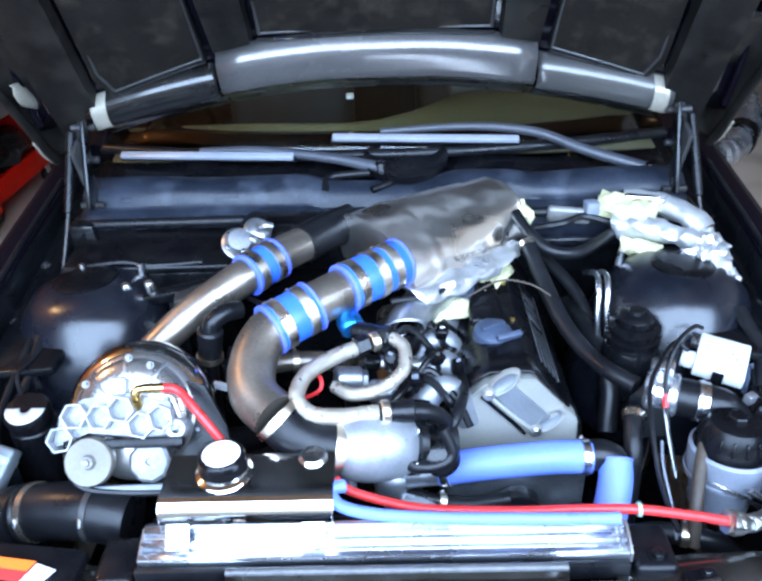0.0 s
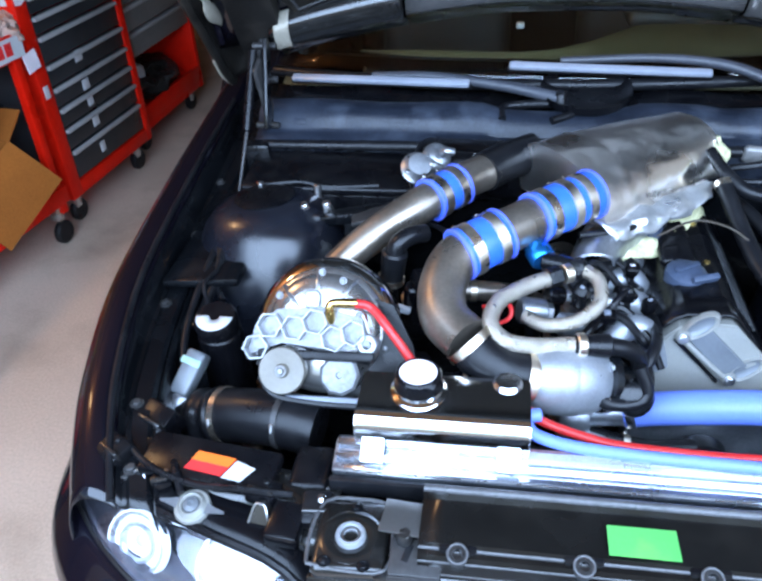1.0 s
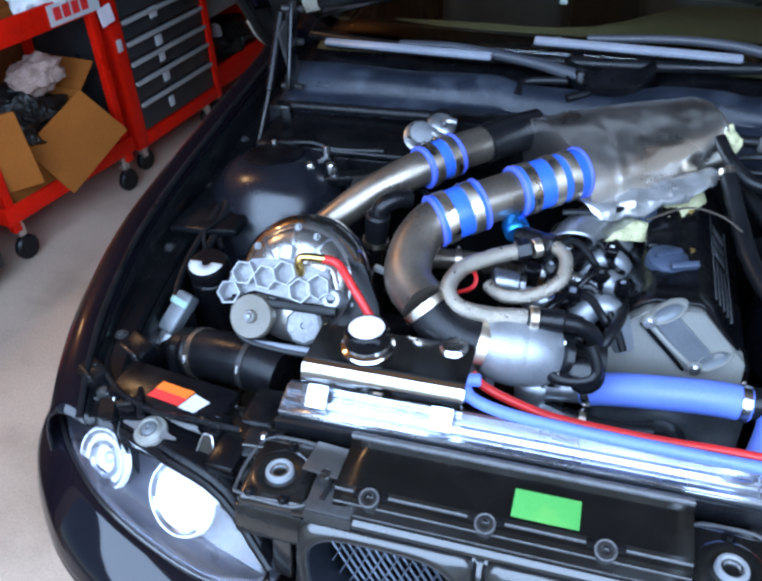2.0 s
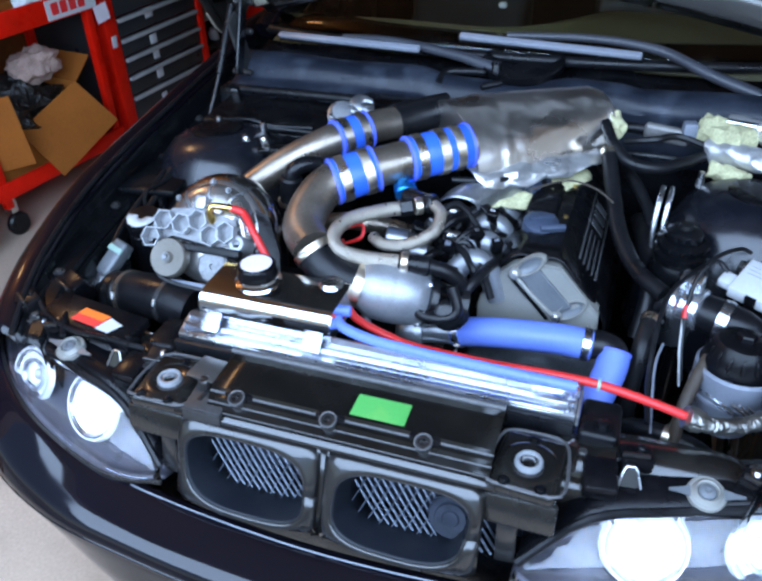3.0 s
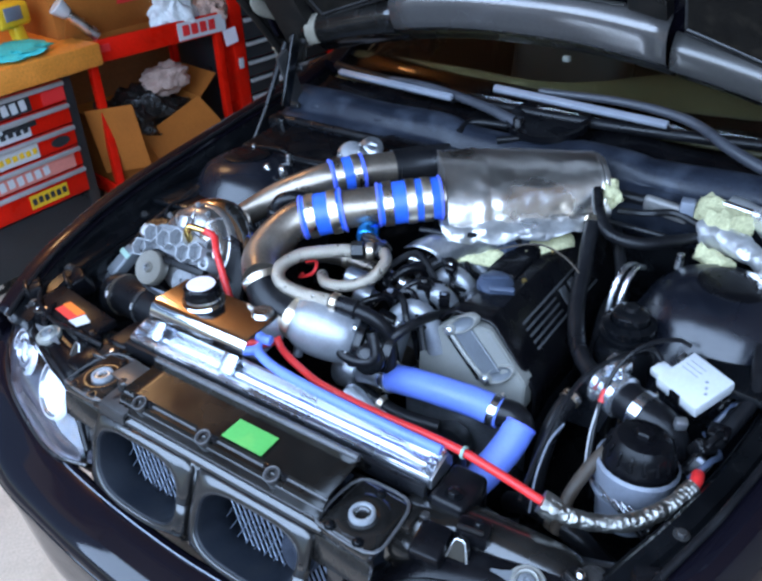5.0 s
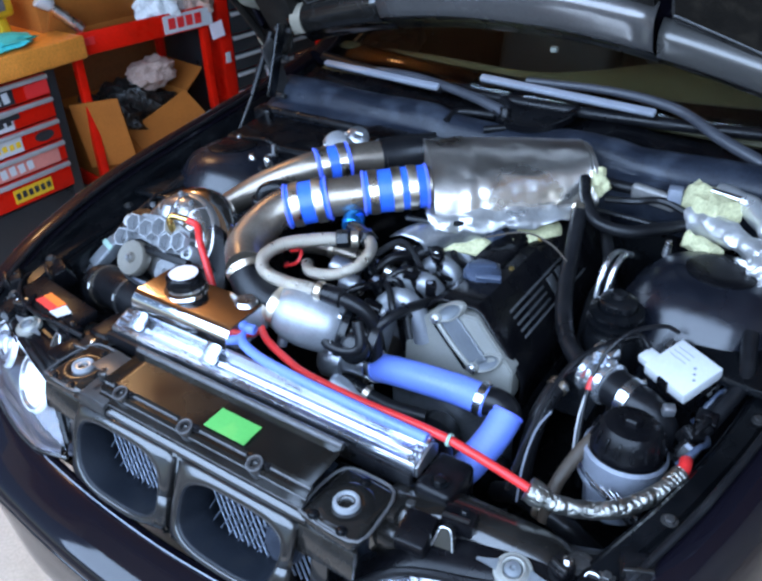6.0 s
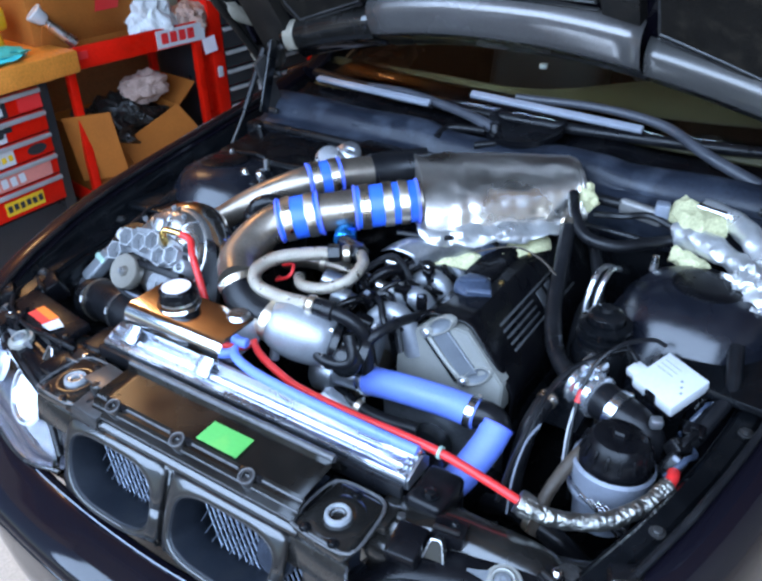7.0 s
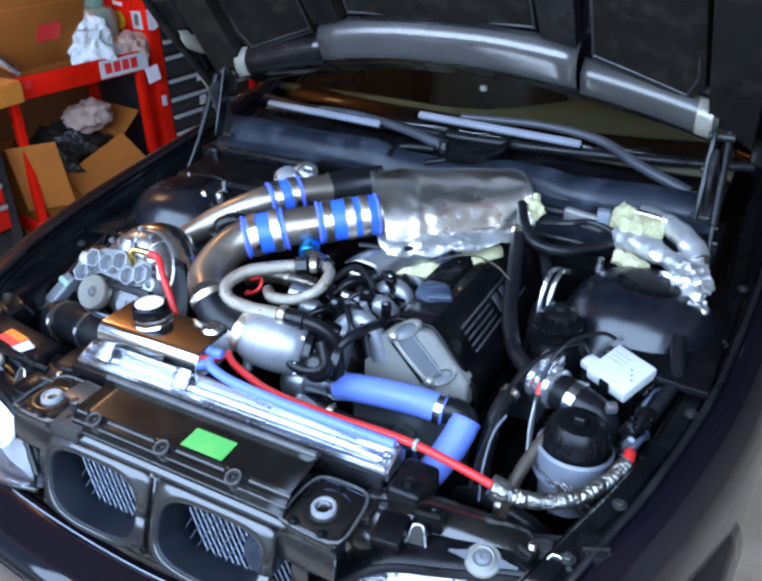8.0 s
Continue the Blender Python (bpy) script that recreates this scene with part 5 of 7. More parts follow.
for s in (-1, 1):
    part("surround_face", add_grid(B(), [[KM @ V(*rim(s, i), 0.003), KM @ ((V(*rim(s, i), 0) + V(*kidney_outline(s, 0.012)[i % 36], 0)) / 2 + V(0, 0, 0.0105)), KM @ V(*kidney_outline(s, 0.010)[i % 36], 0.0135), KM @ V(*kidney_outline(s, 0.005)[i % 36], 0.0150), KM @ V(*kidney_outline(s, 0.001)[i % 36], 0.0130)] for i in range(37)]), DARKGREY, surround, "pierced grille panel", thick=0.0025, angle=70)
    k = part("kidney_frame", add_grid(B(), [[KM @ V(x, w, d) for (x, w), d in ((kidney_outline(s, 0.0005)[i % 36], 0.0135), (kidney_outline(s, -0.002)[i % 36], 0.008), (kidney_outline(s, -0.007)[i % 36], -0.03), (kidney_outline(s, -0.014)[i % 36], -0.085))] for i in range(37)]), DUCT, surround, "deep dark grey kidney duct", thick=0.002, angle=50)
    part("flash_line", add_tube(B(), [KM @ V(*kidney_outline(s, 0.0005)[i % 36], 0.0142) for i in range(37)], 0.0006, 6, 2, cap=False), BEAM, k, "thin pale moulding edge")
    # curved wires in two sweeps that cross each other
    for i in range(16):
        u = -0.125 + 0.0135 * i
        a = [KM @ V(s * KX + u + 0.055 * f + 0.030 * f * f, 0.056 - 0.112 * f ** 1.25, -0.050 - 0.006 * f) for f in np.linspace(0, 1, 7)]
        part("grille_wire", add_tube(B(), a, 0.0019, 6, 3), MESH, k)
    for i in range(9):
        u = -0.060 + 0.021 * i
        a = [KM @ V(s * KX + u - 0.050 * f, 0.056 - 0.112 * f ** 0.85, -0.047 - 0.004 * f) for f in np.linspace(0, 1, 5)]
        part("grille_wire", add_tube(B(), a, 0.0010, 6, 3), MESH, k)
    if s > 0:
        part("horn", add_lathe(B(), [(0.036, -0.014), (0.037, 0.0), (0.034, 0.004), (0.026, 0.003), (0.024, 0.007), (0.014, 0.006), (0.012, 0.009), (0, 0.009)], KM @ Matrix.Translation((0.198, -0.004, -0.044)), 32), COWL, k, "round grey horn behind the grille")
part("surround_bridge", add_grid(B(), [[KM @ V(x, w, d) for x, d in ((-0.010, 0.0052), (-0.004, -0.002), (0.004, -0.002), (0.010, 0.0052))] for w in (-0.070, -0.03, 0.03, 0.086)]), DARKGREY, surround, thick=0.002, angle=60)
part("condenser", add_box(B(), (0, 0.06, 0.50), (0.66, 0.02, 0.45), bev=0.004), COWL, car, "dark cooling core behind the grille")
part("bumper_beam", add_box(B(), (0, 0.02, 0.46), (1.2, 0.06, 0.11), bev=0.01), BAY, car)


def carrier(s):
    """Pressed cross member between the latch and the wing."""
    c = part("front_carrier", add_grid(B(), smooth_rows([[(s * x, 0.085 + y + (dy if x < 0.45 else max(dy, -0.016)), z + (h if x < 0.45 or dy > 0 else max(h, -0.016))) for dy, h in ((-0.044, -0.07), (-0.037, -0.034), (-0.028, -0.026), (-0.020, -0.024), (-0.014, -0.012), (-0.004, -0.004), (0.010, 0.000), (0.026, 0.000), (0.042, -0.004), (0.054, -0.014), (0.060, -0.06))] for x, y, z in ((0.33, -0.032, 0.724), (0.385, -0.030, 0.722), (0.415, -0.010, 0.722), (0.50, -0.003, 0.720), (0.575, -0.002, 0.718), (0.615, -0.018, 0.714), (0.69, -0.002, 0.716))], 4, 2)), CARRIER, car, "black pressed steel front carrier", thick=0.003, angle=35)
    for x, y, r in ((0.37, 0.062, 0.008), (0.665, 0.082, 0.010), (0.618, 0.100, 0.013), (0.685, 0.125, 0.012)):
        part("bolt", bolt(B(), (s * x, y, 0.718), r=r, h=0.009), BEAM, c)
    for x, y in ((0.40, 0.035), (0.685, 0.085)):
        part("lamp_bracket", add_box(B(), (s * x, y - 0.005, 0.712), (0.05, 0.06, 0.03), (8, 0, s * 6), 0.006), PLASTIC, c)


for s in (-1, 1):
    carrier(s)
# decal on the black duct panel
duct = part("intake_duct", add_box(B(), (-0.535, 0.108, 0.735), (0.21, 0.075, 0.02), (6, 2, -6), 0.006), PLASTIC, car, "black plastic intake duct")
d = part("decal", add_prism(B(), [(-0.055, -0.016), (0.004, -0.016), (0.016, 0.016), (-0.045, 0.016)], 0.0015, pose(-0.510, 0.094, 0.7475, 8, 2, -8)), REDDECAL, duct, "red, orange and white sticker")
part("stripe", add_prism(B(), [(-0.050, 0.0), (0.010, 0.0), (0.016, 0.016), (-0.045, 0.016)], 0.0015, pose(-0.510, 0.094, 0.7490, 8, 2, -8)), ORANGE, d)
part("patch", add_prism(B(), [(0.006, -0.018), (0.036, -0.018), (0.050, 0.008), (0.018, 0.014)], 0.0015, pose(-0.510, 0.094, 0.7475, 8, 2, -8)), WHITE, d)
# ---- engine bay, front ----
def in_frame(m, c, s, bev=0.003, seg=2):
    bm = add_box(B(), (0, 0, 0), s, (0, 0, 0), bev, seg)
    bmesh.ops.transform(bm, matrix=m @ Matrix.Translation(c), verts=bm.verts)
    return bm


rad = thing("radiator", (0, 0.14, 0.25), "aluminium radiator with a welded polished top tank", "radiator")
prof = [(0.104, 0.732), (0.104, 0.748), (0.107, 0.753), (0.113, 0.753), (0.116, 0.747), (0.119, 0.747), (0.122, 0.756), (0.128, 0.760), (0.134, 0.759), (0.136, 0.754), (0.139, 0.755), (0.143, 0.763), (0.151, 0.767), (0.160, 0.763), (0.165, 0.754), (0.166, 0.732)]
part("top_tank", add_grid(B(), [[(x, y, z) for y, z in prof] for x in np.linspace(-0.345, 0.350, 10)]), RADALU, rad, "satin aluminium top tank", thick=0.002, angle=30)
for y, z, r in ((0.1175, 0.7485, 0.0018), (0.1372, 0.7562, 0.0020), (0.1050, 0.7500, 0.0016)):
    part("weld_seam", add_cyl(B(), (-0.345, y, z), (0.350, y, z), r, seg=8), BRUSHED, rad)
for s in (-0.3465, 0.3515):
    part("end_plate", add_prism(B(), [(0.104, 0.732), (0.104, 0.750), (0.125, 0.759), (0.150, 0.766), (0.166, 0.752), (0.166, 0.732)], 0.004, Matrix.Translation((s, 0, 0)) @ Matrix(((0, 0, 1, 0), (1, 0, 0, 0), (0, 1, 0, 0), (0, 0, 0, 1)))), BRUSHED, rad)
for x in (0.338, 0.345):
    for k in range(5):
        part("fold_tab", add_box(B(), (x, 0.110 + 0.012 * k, 0.757 + 0.002 * k), (0.004, 0.006, 0.010), bev=0.001), BRUSHED, rad)
# black strip laid in for the shade of the gap ahead of the tank
part("gap_shade", add_box(B(), (0.0, 0.096, 0.728), (0.70, 0.012, 0.03), bev=0.003), RUBBER, rad, "black strip standing for the shaded gap before the tank")
mb = part("mount_bracket", add_box(B(), (0.388, 0.130, 0.695), (0.062, 0.085, 0.085), (0, 0, 0), 0.01, 3), PLASTIC, rad, "black radiator mount")
part("bolt", bolt(B(), (0.392, 0.110, 0.738), r=0.010, h=0.009), BAY, mb)
part("mount_bracket", add_box(B(), (-0.385, 0.130, 0.685), (0.06, 0.085, 0.085), (0, 0, 0), 0.01, 3), PLASTIC, rad, "black radiator mount")
part("fan_shroud", add_box(B(), (0.0, 0.205, 0.52), (0.70, 0.07, 0.36), bev=0.02, seg=3), PLASTIC, rad, "black fan shroud")
part("core", add_box(B(), (0.0, 0.134, 0.48), (0.66, 0.06, 0.44), bev=0), BAY, rad)
for x in (-0.27, -0.09, 0.10, 0.27):
    part("rivet", bolt(B(), (x, 0.124, 0.750), r=0.004, h=0.004), ZINC, rad)

tank = thing("expansion_tank", (-0.192, 0.19, 0.757), "polished aluminium expansion tank above the radiator", "tank")
prof = [(0.250, 0.764), (0.250, 0.812), (0.244, 0.820), (0.162, 0.819), (0.154, 0.8165), (0.147, 0.811), (0.1425, 0.804), (0.1405, 0.796), (0.1385, 0.770), (0.1395, 0.763)]
bm = add_prism(B(), prof, 0.252, Matrix.Translation((-0.318, 0, 0)) @ Matrix(((0, 0, 1, 0), (1, 0, 0, 0), (0, 1, 0, 0), (0, 0, 0, 1))))
bmesh.ops.bevel(bm, geom=[e for e in bm.edges if abs(e.verts[0].co.x - e.verts[1].co.x) < 1e-6], offset=0.002, segments=2, affect="EDGES")
part("body", bm, POLISHED, tank, angle=40)
for x in (-0.29, -0.095):
    part("bracket", add_box(B(), (x, 0.130, 0.772), (0.034, 0.040, 0.007), (42, 0, 0), 0.0015), RADALU, tank)
part("neck", add_lathe(B(), [(0.039, 0.0), (0.042, 0.003), (0.042, 0.009), (0.036, 0.012), (0.034, 0.022), (0, 0.022)], pose(-0.230, 0.208, 0.814), 36), POLISHED, tank)
c = part("cap", add_lathe(B(), [(0.034, 0.0), (0.037, 0.003), (0.037, 0.007), (0.0348, 0.010), (0.0348, 0.024), (0.032, 0.027), (0, 0.0275)], pose(-0.230, 0.208, 0.829), 18), PLASTIC, tank, "ribbed black filler cap")
part("cap_label", add_lathe(B(), [(0.0285, 0.0), (0.0275, 0.0012), (0, 0.0016)], pose(-0.230, 0.208, 0.8555), 36), PINKLABEL, c, "faded round cap label")
part("rear_bung", add_cyl(B(), (-0.10, 0.235, 0.815), (-0.10, 0.235, 0.826), 0.022, bev=0.004), BRUSHED, tank)
part("outlet", add_cyl(B(), (-0.075, 0.195, 0.795), (-0.05, 0.20, 0.795), 0.010, bev=0.002), PALEBLUE, tank)


def hose(name, pts, r, material, label, category="hose", clamps=(), cm=None, n=8, seg=16, **kw):
    """A hose or pipe with band clamps at fractions along it."""
    h = thing(name, pts[0], label, category)
    part("tube", add_tube(B(), pts, r, seg, n, **kw), material, h)
    path = spline(pts, 24)
    for f in clamps:
        i = min(len(path) - 2, max(1, int(f * (len(path) - 1))))
        p, d = path[i], (path[i + 1] - path[i - 1]).normalized()
        clamp(h, p, d, r, 0.014 if cm else 0.012, cm)
    return h


def clamp(parent, p, d, r, w=0.012, material=None):
    m, _ = aim(Vector(p) - Vector(d) * w / 2, Vector(p) + Vector(d) * w / 2)
    c = part("clamp", add_lathe(B(), [(r, 0), (r + 0.0022, 0), (r + 0.0022, w), (r, w)], m, 24), material or STEEL, parent)
    up = V(0, 0, 1) - Vector(d) * d[2]
    up = (up.normalized() * 0.5 - Vector(d).cross(up).normalized()).normalized()
    q = Vector(p) + up * (r + 0.004)
    t = Vector(d).cross(up).normalized()
    part("clamp_screw", add_cyl(B(), q - t * 0.007, q + t * 0.008, 0.0032, seg=10, bev=0.001), ZINC, c)
    return c


def coupler(parent, a, b, r, bands=(0.24, 0.76)):
    """A silicone sleeve with pale raised lips and wide band clamps."""
    a, b = Vector(a), Vector(b)
    m, h = aim(a, b)
    s = part("coupler", add_lathe(B(), [(r - 0.004, 0), (r + 0.002, 0), (r + 0.004, 0.003), (r + 0.0035, h - 0.003), (r + 0.002, h), (r - 0.004, h)], m, 40), BLUE, parent, "blue silicone coupler")
    d = (b - a).normalized()
    for e in (0.0, h - 0.007):
        part("lip", add_lathe(B(), [(r + 0.002, e), (r + 0.0065, e + 0.001), (r + 0.0070, e + 0.0035), (r + 0.0065, e + 0.006), (r + 0.002, e + 0.007)], m, 40), LIP, s)
    for f in bands:
        clamp(s, a + (b - a) * f, d, r + 0.0038, 0.019)
    return s


# boost pipe: rises from the compressor, turns and enters the foil-wrapped plenum
P1 = [(-0.165, 0.309, 0.838), (-0.203, 0.350, 0.850), (-0.212, 0.405, 0.868), (-0.196, 0.456, 0.890), (-0.157, 0.493, 0.903), (-0.09, 0.547, 0.911), (-0.016, 0.609, 0.917), (0.045, 0.658, 0.922)]
boost = thing("boost_pipe", (-0.165, 0.31, 0.80), "bare steel boost pipe with blue silicone couplers", "pipe")
part("pipe", add_tube(B(), P1, 0.040, 28, 8), PIPE, boost)
coupler(boost, (-0.190, 0.468, 0.894), (-0.118, 0.525, 0.908), 0.041)
coupler(boost, (-0.066, 0.567, 0.9135), (0.040, 0.654, 0.9215), 0.041, (0.17, 0.52, 0.76))
elbow = part("rubber_elbow", add_tube(B(), [(-0.160, 0.305, 0.836), (-0.135, 0.290, 0.818), (-0.10, 0.285, 0.800), (-0.062, 0.290, 0.788)], 0.0385, 28, 8), RUBBER, boost, "black rubber elbow")
clamp(boost, (-0.160, 0.3055, 0.8355), V(-0.7, 0.35, 0.62).normalized(), 0.0405, 0.014)
clamp(boost, (-0.070, 0.2885, 0.790), V(0.93, 0.12, -0.3).normalized(), 0.0405, 0.018)

# compressor housing
m, _ = aim((-0.072, 0.290, 0.790), (0.075, 0.345, 0.745))
comp = thing("turbocharger", (0.0, 0.32, 0.68), "cast aluminium turbo compressor housing", "turbocharger")
part("compressor_housing", add_lathe(B(), [(0.0, 0.0), (0.041, 0.0), (0.045, 0.005), (0.051, 0.014), (0.057, 0.028), (0.060, 0.048), (0.0612, 0.058), (0.0608, 0.060), (0.0612, 0.062), (0.0605, 0.085), (0.058, 0.105), (0.053, 0.120), (0.046, 0.128), (0.0, 0.13)], m, 44), TURBO, comp)
part("outlet", add_tube(B(), [m @ V(0.0, -0.045, 0.10), m @ V(0.03, -0.06, 0.12), m @ V(0.06, -0.06, 0.15)], 0.024, 18, 6), CAST, comp)
part("bearing_housing", add_lathe(B(), [(0.045, 0.125), (0.055, 0.13), (0.055, 0.142), (0.035, 0.148), (0.032, 0.18), (0.05, 0.185), (0.05, 0.20), (0, 0.20)], m, 32), BAY, comp)
for k in range(6):
    a = 2 * math.pi * k / 6
    part("bolt", bolt(B(), m @ V(0.052 * math.cos(a), 0.052 * math.sin(a), 0.120), m.to_3x3() @ V(0, 0, 1), 0.005, 0.006), ZINC, comp)
part("drain_boss", add_cyl(B(), (-0.050, 0.272, 0.745), (-0.050, 0.262, 0.720), 0.010, bev=0.002), CAST, comp)
part("actuator", add_lathe(B(), [(0, 0), (0.022, 0.0), (0.03, 0.008), (0.03, 0.02), (0.02, 0.03), (0, 0.032)], pose(0.095, 0.31, 0.745, 60, 30, 0)), BAY, comp)

hose("vacuum_hose", [(0.035, 0.295, 0.800), (0.036, 0.285, 0.772), (0.055, 0.280, 0.752), (0.095, 0.285, 0.750), (0.115, 0.295, 0.765), (0.100, 0.31, 0.805)], 0.0105, RUBBER, "black rubber hose looping over the turbo")
hose("vacuum_hose", [(0.045, 0.325, 0.830), (0.08, 0.335, 0.818), (0.105, 0.345, 0.79), (0.11, 0.35, 0.74), (0.11, 0.34, 0.66)], 0.014, RUBBER, "thick black rubber hose dropping beside the turbo")
hose("vacuum_hose", [(0.09, 0.36, 0.70), (0.115, 0.345, 0.77), (0.14, 0.40, 0.79), (0.15, 0.50, 0.76)], 0.010, RUBBER, "black rubber hose bending past the cylinder head")

# intake pipe behind it
P2 = [(-0.475, 0.47, 0.775), (-0.42, 0.535, 0.818), (-0.35, 0.588, 0.862), (-0.27, 0.642, 0.896), (-0.205, 0.715, 0.905), (-0.155, 0.775, 0.903)]
intake = thing("intake_pipe", (-0.44, 0.52, 0.75), "bare steel intake pipe with a blue silicone coupler", "pipe")
part("pipe", add_tube(B(), P2, 0.034, 24, 8, bulge=lambda f: 0.026 + 0.010 * min(1, f * 1.5)), PIPE, intake)
coupler(intake, (-0.258, 0.652, 0.8985), (-0.205, 0.713, 0.905), 0.0365)
clamp(intake, (-0.152, 0.778, 0.903), V(0.6, 0.78, 0.0).normalized(), 0.0375, 0.014)
part("rubber_sleeve", add_tube(B(), [(-0.16, 0.768, 0.903), (-0.12, 0.815, 0.904), (-0.06, 0.86, 0.908)], 0.040, 24, 6), RUBBER, intake, "black rubber sleeve")

# foil-wrapped plenum
FM = [((-0.085, 0.835), (0.065, 0.642)), ((0.02, 0.895), (0.150, 0.725)), ((0.13, 0.955), (0.235, 0.815)), ((0.207, 0.998), (0.300, 0.880)), ((0.235, 1.008), (0.322, 0.896))]
plenum = thing("intake_plenum", (0.12, 0.83, 0.78), "intake plenum wrapped in crinkled silver heat foil", "heat shield")
rows = []
for i, ((ax, ay), (bx, by)) in enumerate(FM):
    a, b = V(ax, ay, 0), V(bx, by, 0)
    e = 0.75 if i in (0, 4) else 1.0
    ring = []
    for f, z in ((0.0, 0.835), (-0.03, 0.855), (-0.03, 0.900), (0.02, 0.934), (0.10, 0.954), (0.26, 0.962), (0.46, 0.962), (0.66, 0.954), (0.83, 0.938), (0.95, 0.914), (1.015, 0.885), (1.00, 0.856), (0.5, 0.842), (0.0, 0.835)):
        p = a + (b - a) * (0.5 + (f - 0.5) * (0.97 if i in (0, 4) else 1.0))
        ring.append((p.x, p.y, 0.872 + (z - 0.872) * (0.93 if i == 0 else 1.0) - 0.004 * i))
    rows.append(ring)
fine = smooth_rows(rows, 12, 4)
for i, ring in enumerate(fine):
    # pinched bands near both ends, where the foil is folded over and taped
    f = i / (len(fine) - 1)
    c = sum(ring, V(0, 0, 0)) / len(ring)
    swell = 0.030 * math.exp(-((f - 0.16) / 0.018) ** 2) - 0.022 * math.exp(-((f - 0.205) / 0.02) ** 2) + 0.022 * math.exp(-((f - 0.83) / 0.02) ** 2) - 0.018 * math.exp(-((f - 0.87) / 0.02) ** 2)
    for k, q in enumerate(ring):
        ring[k] = c + (q - c) * (1 + swell * (1 + 0.6 * noise.noise(q * 30)))
bm = add_grid(B(), fine)
bmesh.ops.remove_doubles(bm, verts=bm.verts, dist=1e-5)
bmesh.ops.holes_fill(bm, edges=[e for e in bm.edges if e.is_boundary])
# sharp folds: ridges where the slow noise changes sign, finer ones between them
bm.normal_update()
for v in bm.verts:
    q = v.co
    fold = 0.0036 * abs(noise.noise(V(q.x * 9 + q.y * 5, q.y * 9 - q.x * 4, q.z * 16))) + 0.0024 * abs(noise.noise(q * 30 + V(7, 3, 1)))
    v.co = q + v.normal * (0.002 - fold)
rough_up(bm, 0.0006, 60, 2)
part("foil_wrap", bm, FOIL, plenum, angle=60)
bm = add_grid(B(), smooth_rows([[(0.0, 0.70, 0.872), (0.055, 0.625, 0.878), (0.072, 0.606, 0.868), (0.078, 0.602, 0.852)], [(0.08, 0.74, 0.862), (0.132, 0.688, 0.870), (0.150, 0.668, 0.862), (0.156, 0.664, 0.838)], [(0.17, 0.82, 0.850), (0.222, 0.778, 0.858), (0.240, 0.760, 0.850), (0.246, 0.756, 0.838)], [(0.25, 0.89, 0.842), (0.298, 0.86, 0.850), (0.304, 0.852, 0.845), (0.308, 0.848, 0.838)]], 9, 6))
part("loose_foil", rough_up(rough_up(bm, 0.014, 26, 3), 0.004, 70, 5), WRAP, plenum, "torn pale edge of the heat foil", thick=0.002, angle=60)
bm = add_grid(B(), smooth_rows([[(0.06, 0.66, 0.825), (0.09, 0.625, 0.815), (0.098, 0.615, 0.80)], [(0.15, 0.735, 0.812), (0.190, 0.690, 0.806), (0.198, 0.682, 0.79)], [(0.25, 0.84, 0.815), (0.278, 0.812, 0.812), (0.286, 0.805, 0.80)]], 8, 5))
part("insulation", rough_up(bm, 0.008, 40, 5), WOOL, plenum, "yellowed insulation under the foil", thick=0.008)
part("insulation", blob(B(), (0.305, 0.915, 0.885), (0.03, 0.03, 0.035), 0.4, sub=3, seed=8), WOOL, plenum)

bo = thing("relief_valve", (-0.315, 0.519, 0.62), "black relief valve with a steel clamp between the pipes", "valve")
part("body", add_cyl(B(), (-0.318, 0.520, 0.79), (-0.306, 0.517, 0.868), 0.021, 0.024, 20, 0.004), RUBBER, bo)
part("elbow", add_tube(B(), [(-0.306, 0.517, 0.860), (-0.300, 0.520, 0.880), (-0.280, 0.535, 0.890), (-0.255, 0.555, 0.885)], 0.017, 14, 6), RUBBER, bo)
clamp(bo, (-0.316, 0.5195, 0.806), V(0.15, -0.04, 0.98).normalized(), 0.0225, 0.010)
part("stem", add_cyl(B(), (-0.325, 0.522, 0.62), (-0.317, 0.520, 0.80), 0.014), RUBBER, bo)
# braided oil hoses with a blue fitting
hose("braided_hose", [(-0.035, 0.445, 0.872), (-0.075, 0.418, 0.872), (-0.118, 0.372, 0.872), (-0.130, 0.325, 0.864), (-0.108, 0.300, 0.850), (-0.06, 0.305, 0.838), (0.0, 0.318, 0.834)], 0.0135, BRAID, "braided steel oil hose looping over the turbo", n=10)
hose("braided_hose", [(-0.075, 0.385, 0.835), (-0.045, 0.360, 0.838), (0.0, 0.365, 0.843), (0.04, 0.395, 0.858), (0.042, 0.440, 0.872), (0.022, 0.465, 0.876)], 0.0115, BRAID, "second braided steel oil hose in an inner loop", n=10)
fit_ = thing("hose_fitting", (-0.03, 0.5, 0.85), "blue anodized hose fitting with black nuts", "fitting")
part("cap", add_lathe(B(), [(0, 0.0), (0.020, 0.0), (0.023, 0.004), (0.023, 0.028), (0.019, 0.034), (0.019, 0.044), (0, 0.046)], aim((-0.045, 0.500, 0.870), (-0.068, 0.545, 0.884))[0], 20), ANODIZED, fit_)
part("body", add_cyl(B(), (0.022, 0.466, 0.876), (-0.045, 0.500, 0.870), 0.016, 0.018, 16, 0.003), BAY, fit_)
part("nut", add_cyl(B(), (-0.02, 0.455, 0.873), (-0.042, 0.442, 0.872), 0.018, seg=6, bev=0.002), BAY, fit_)
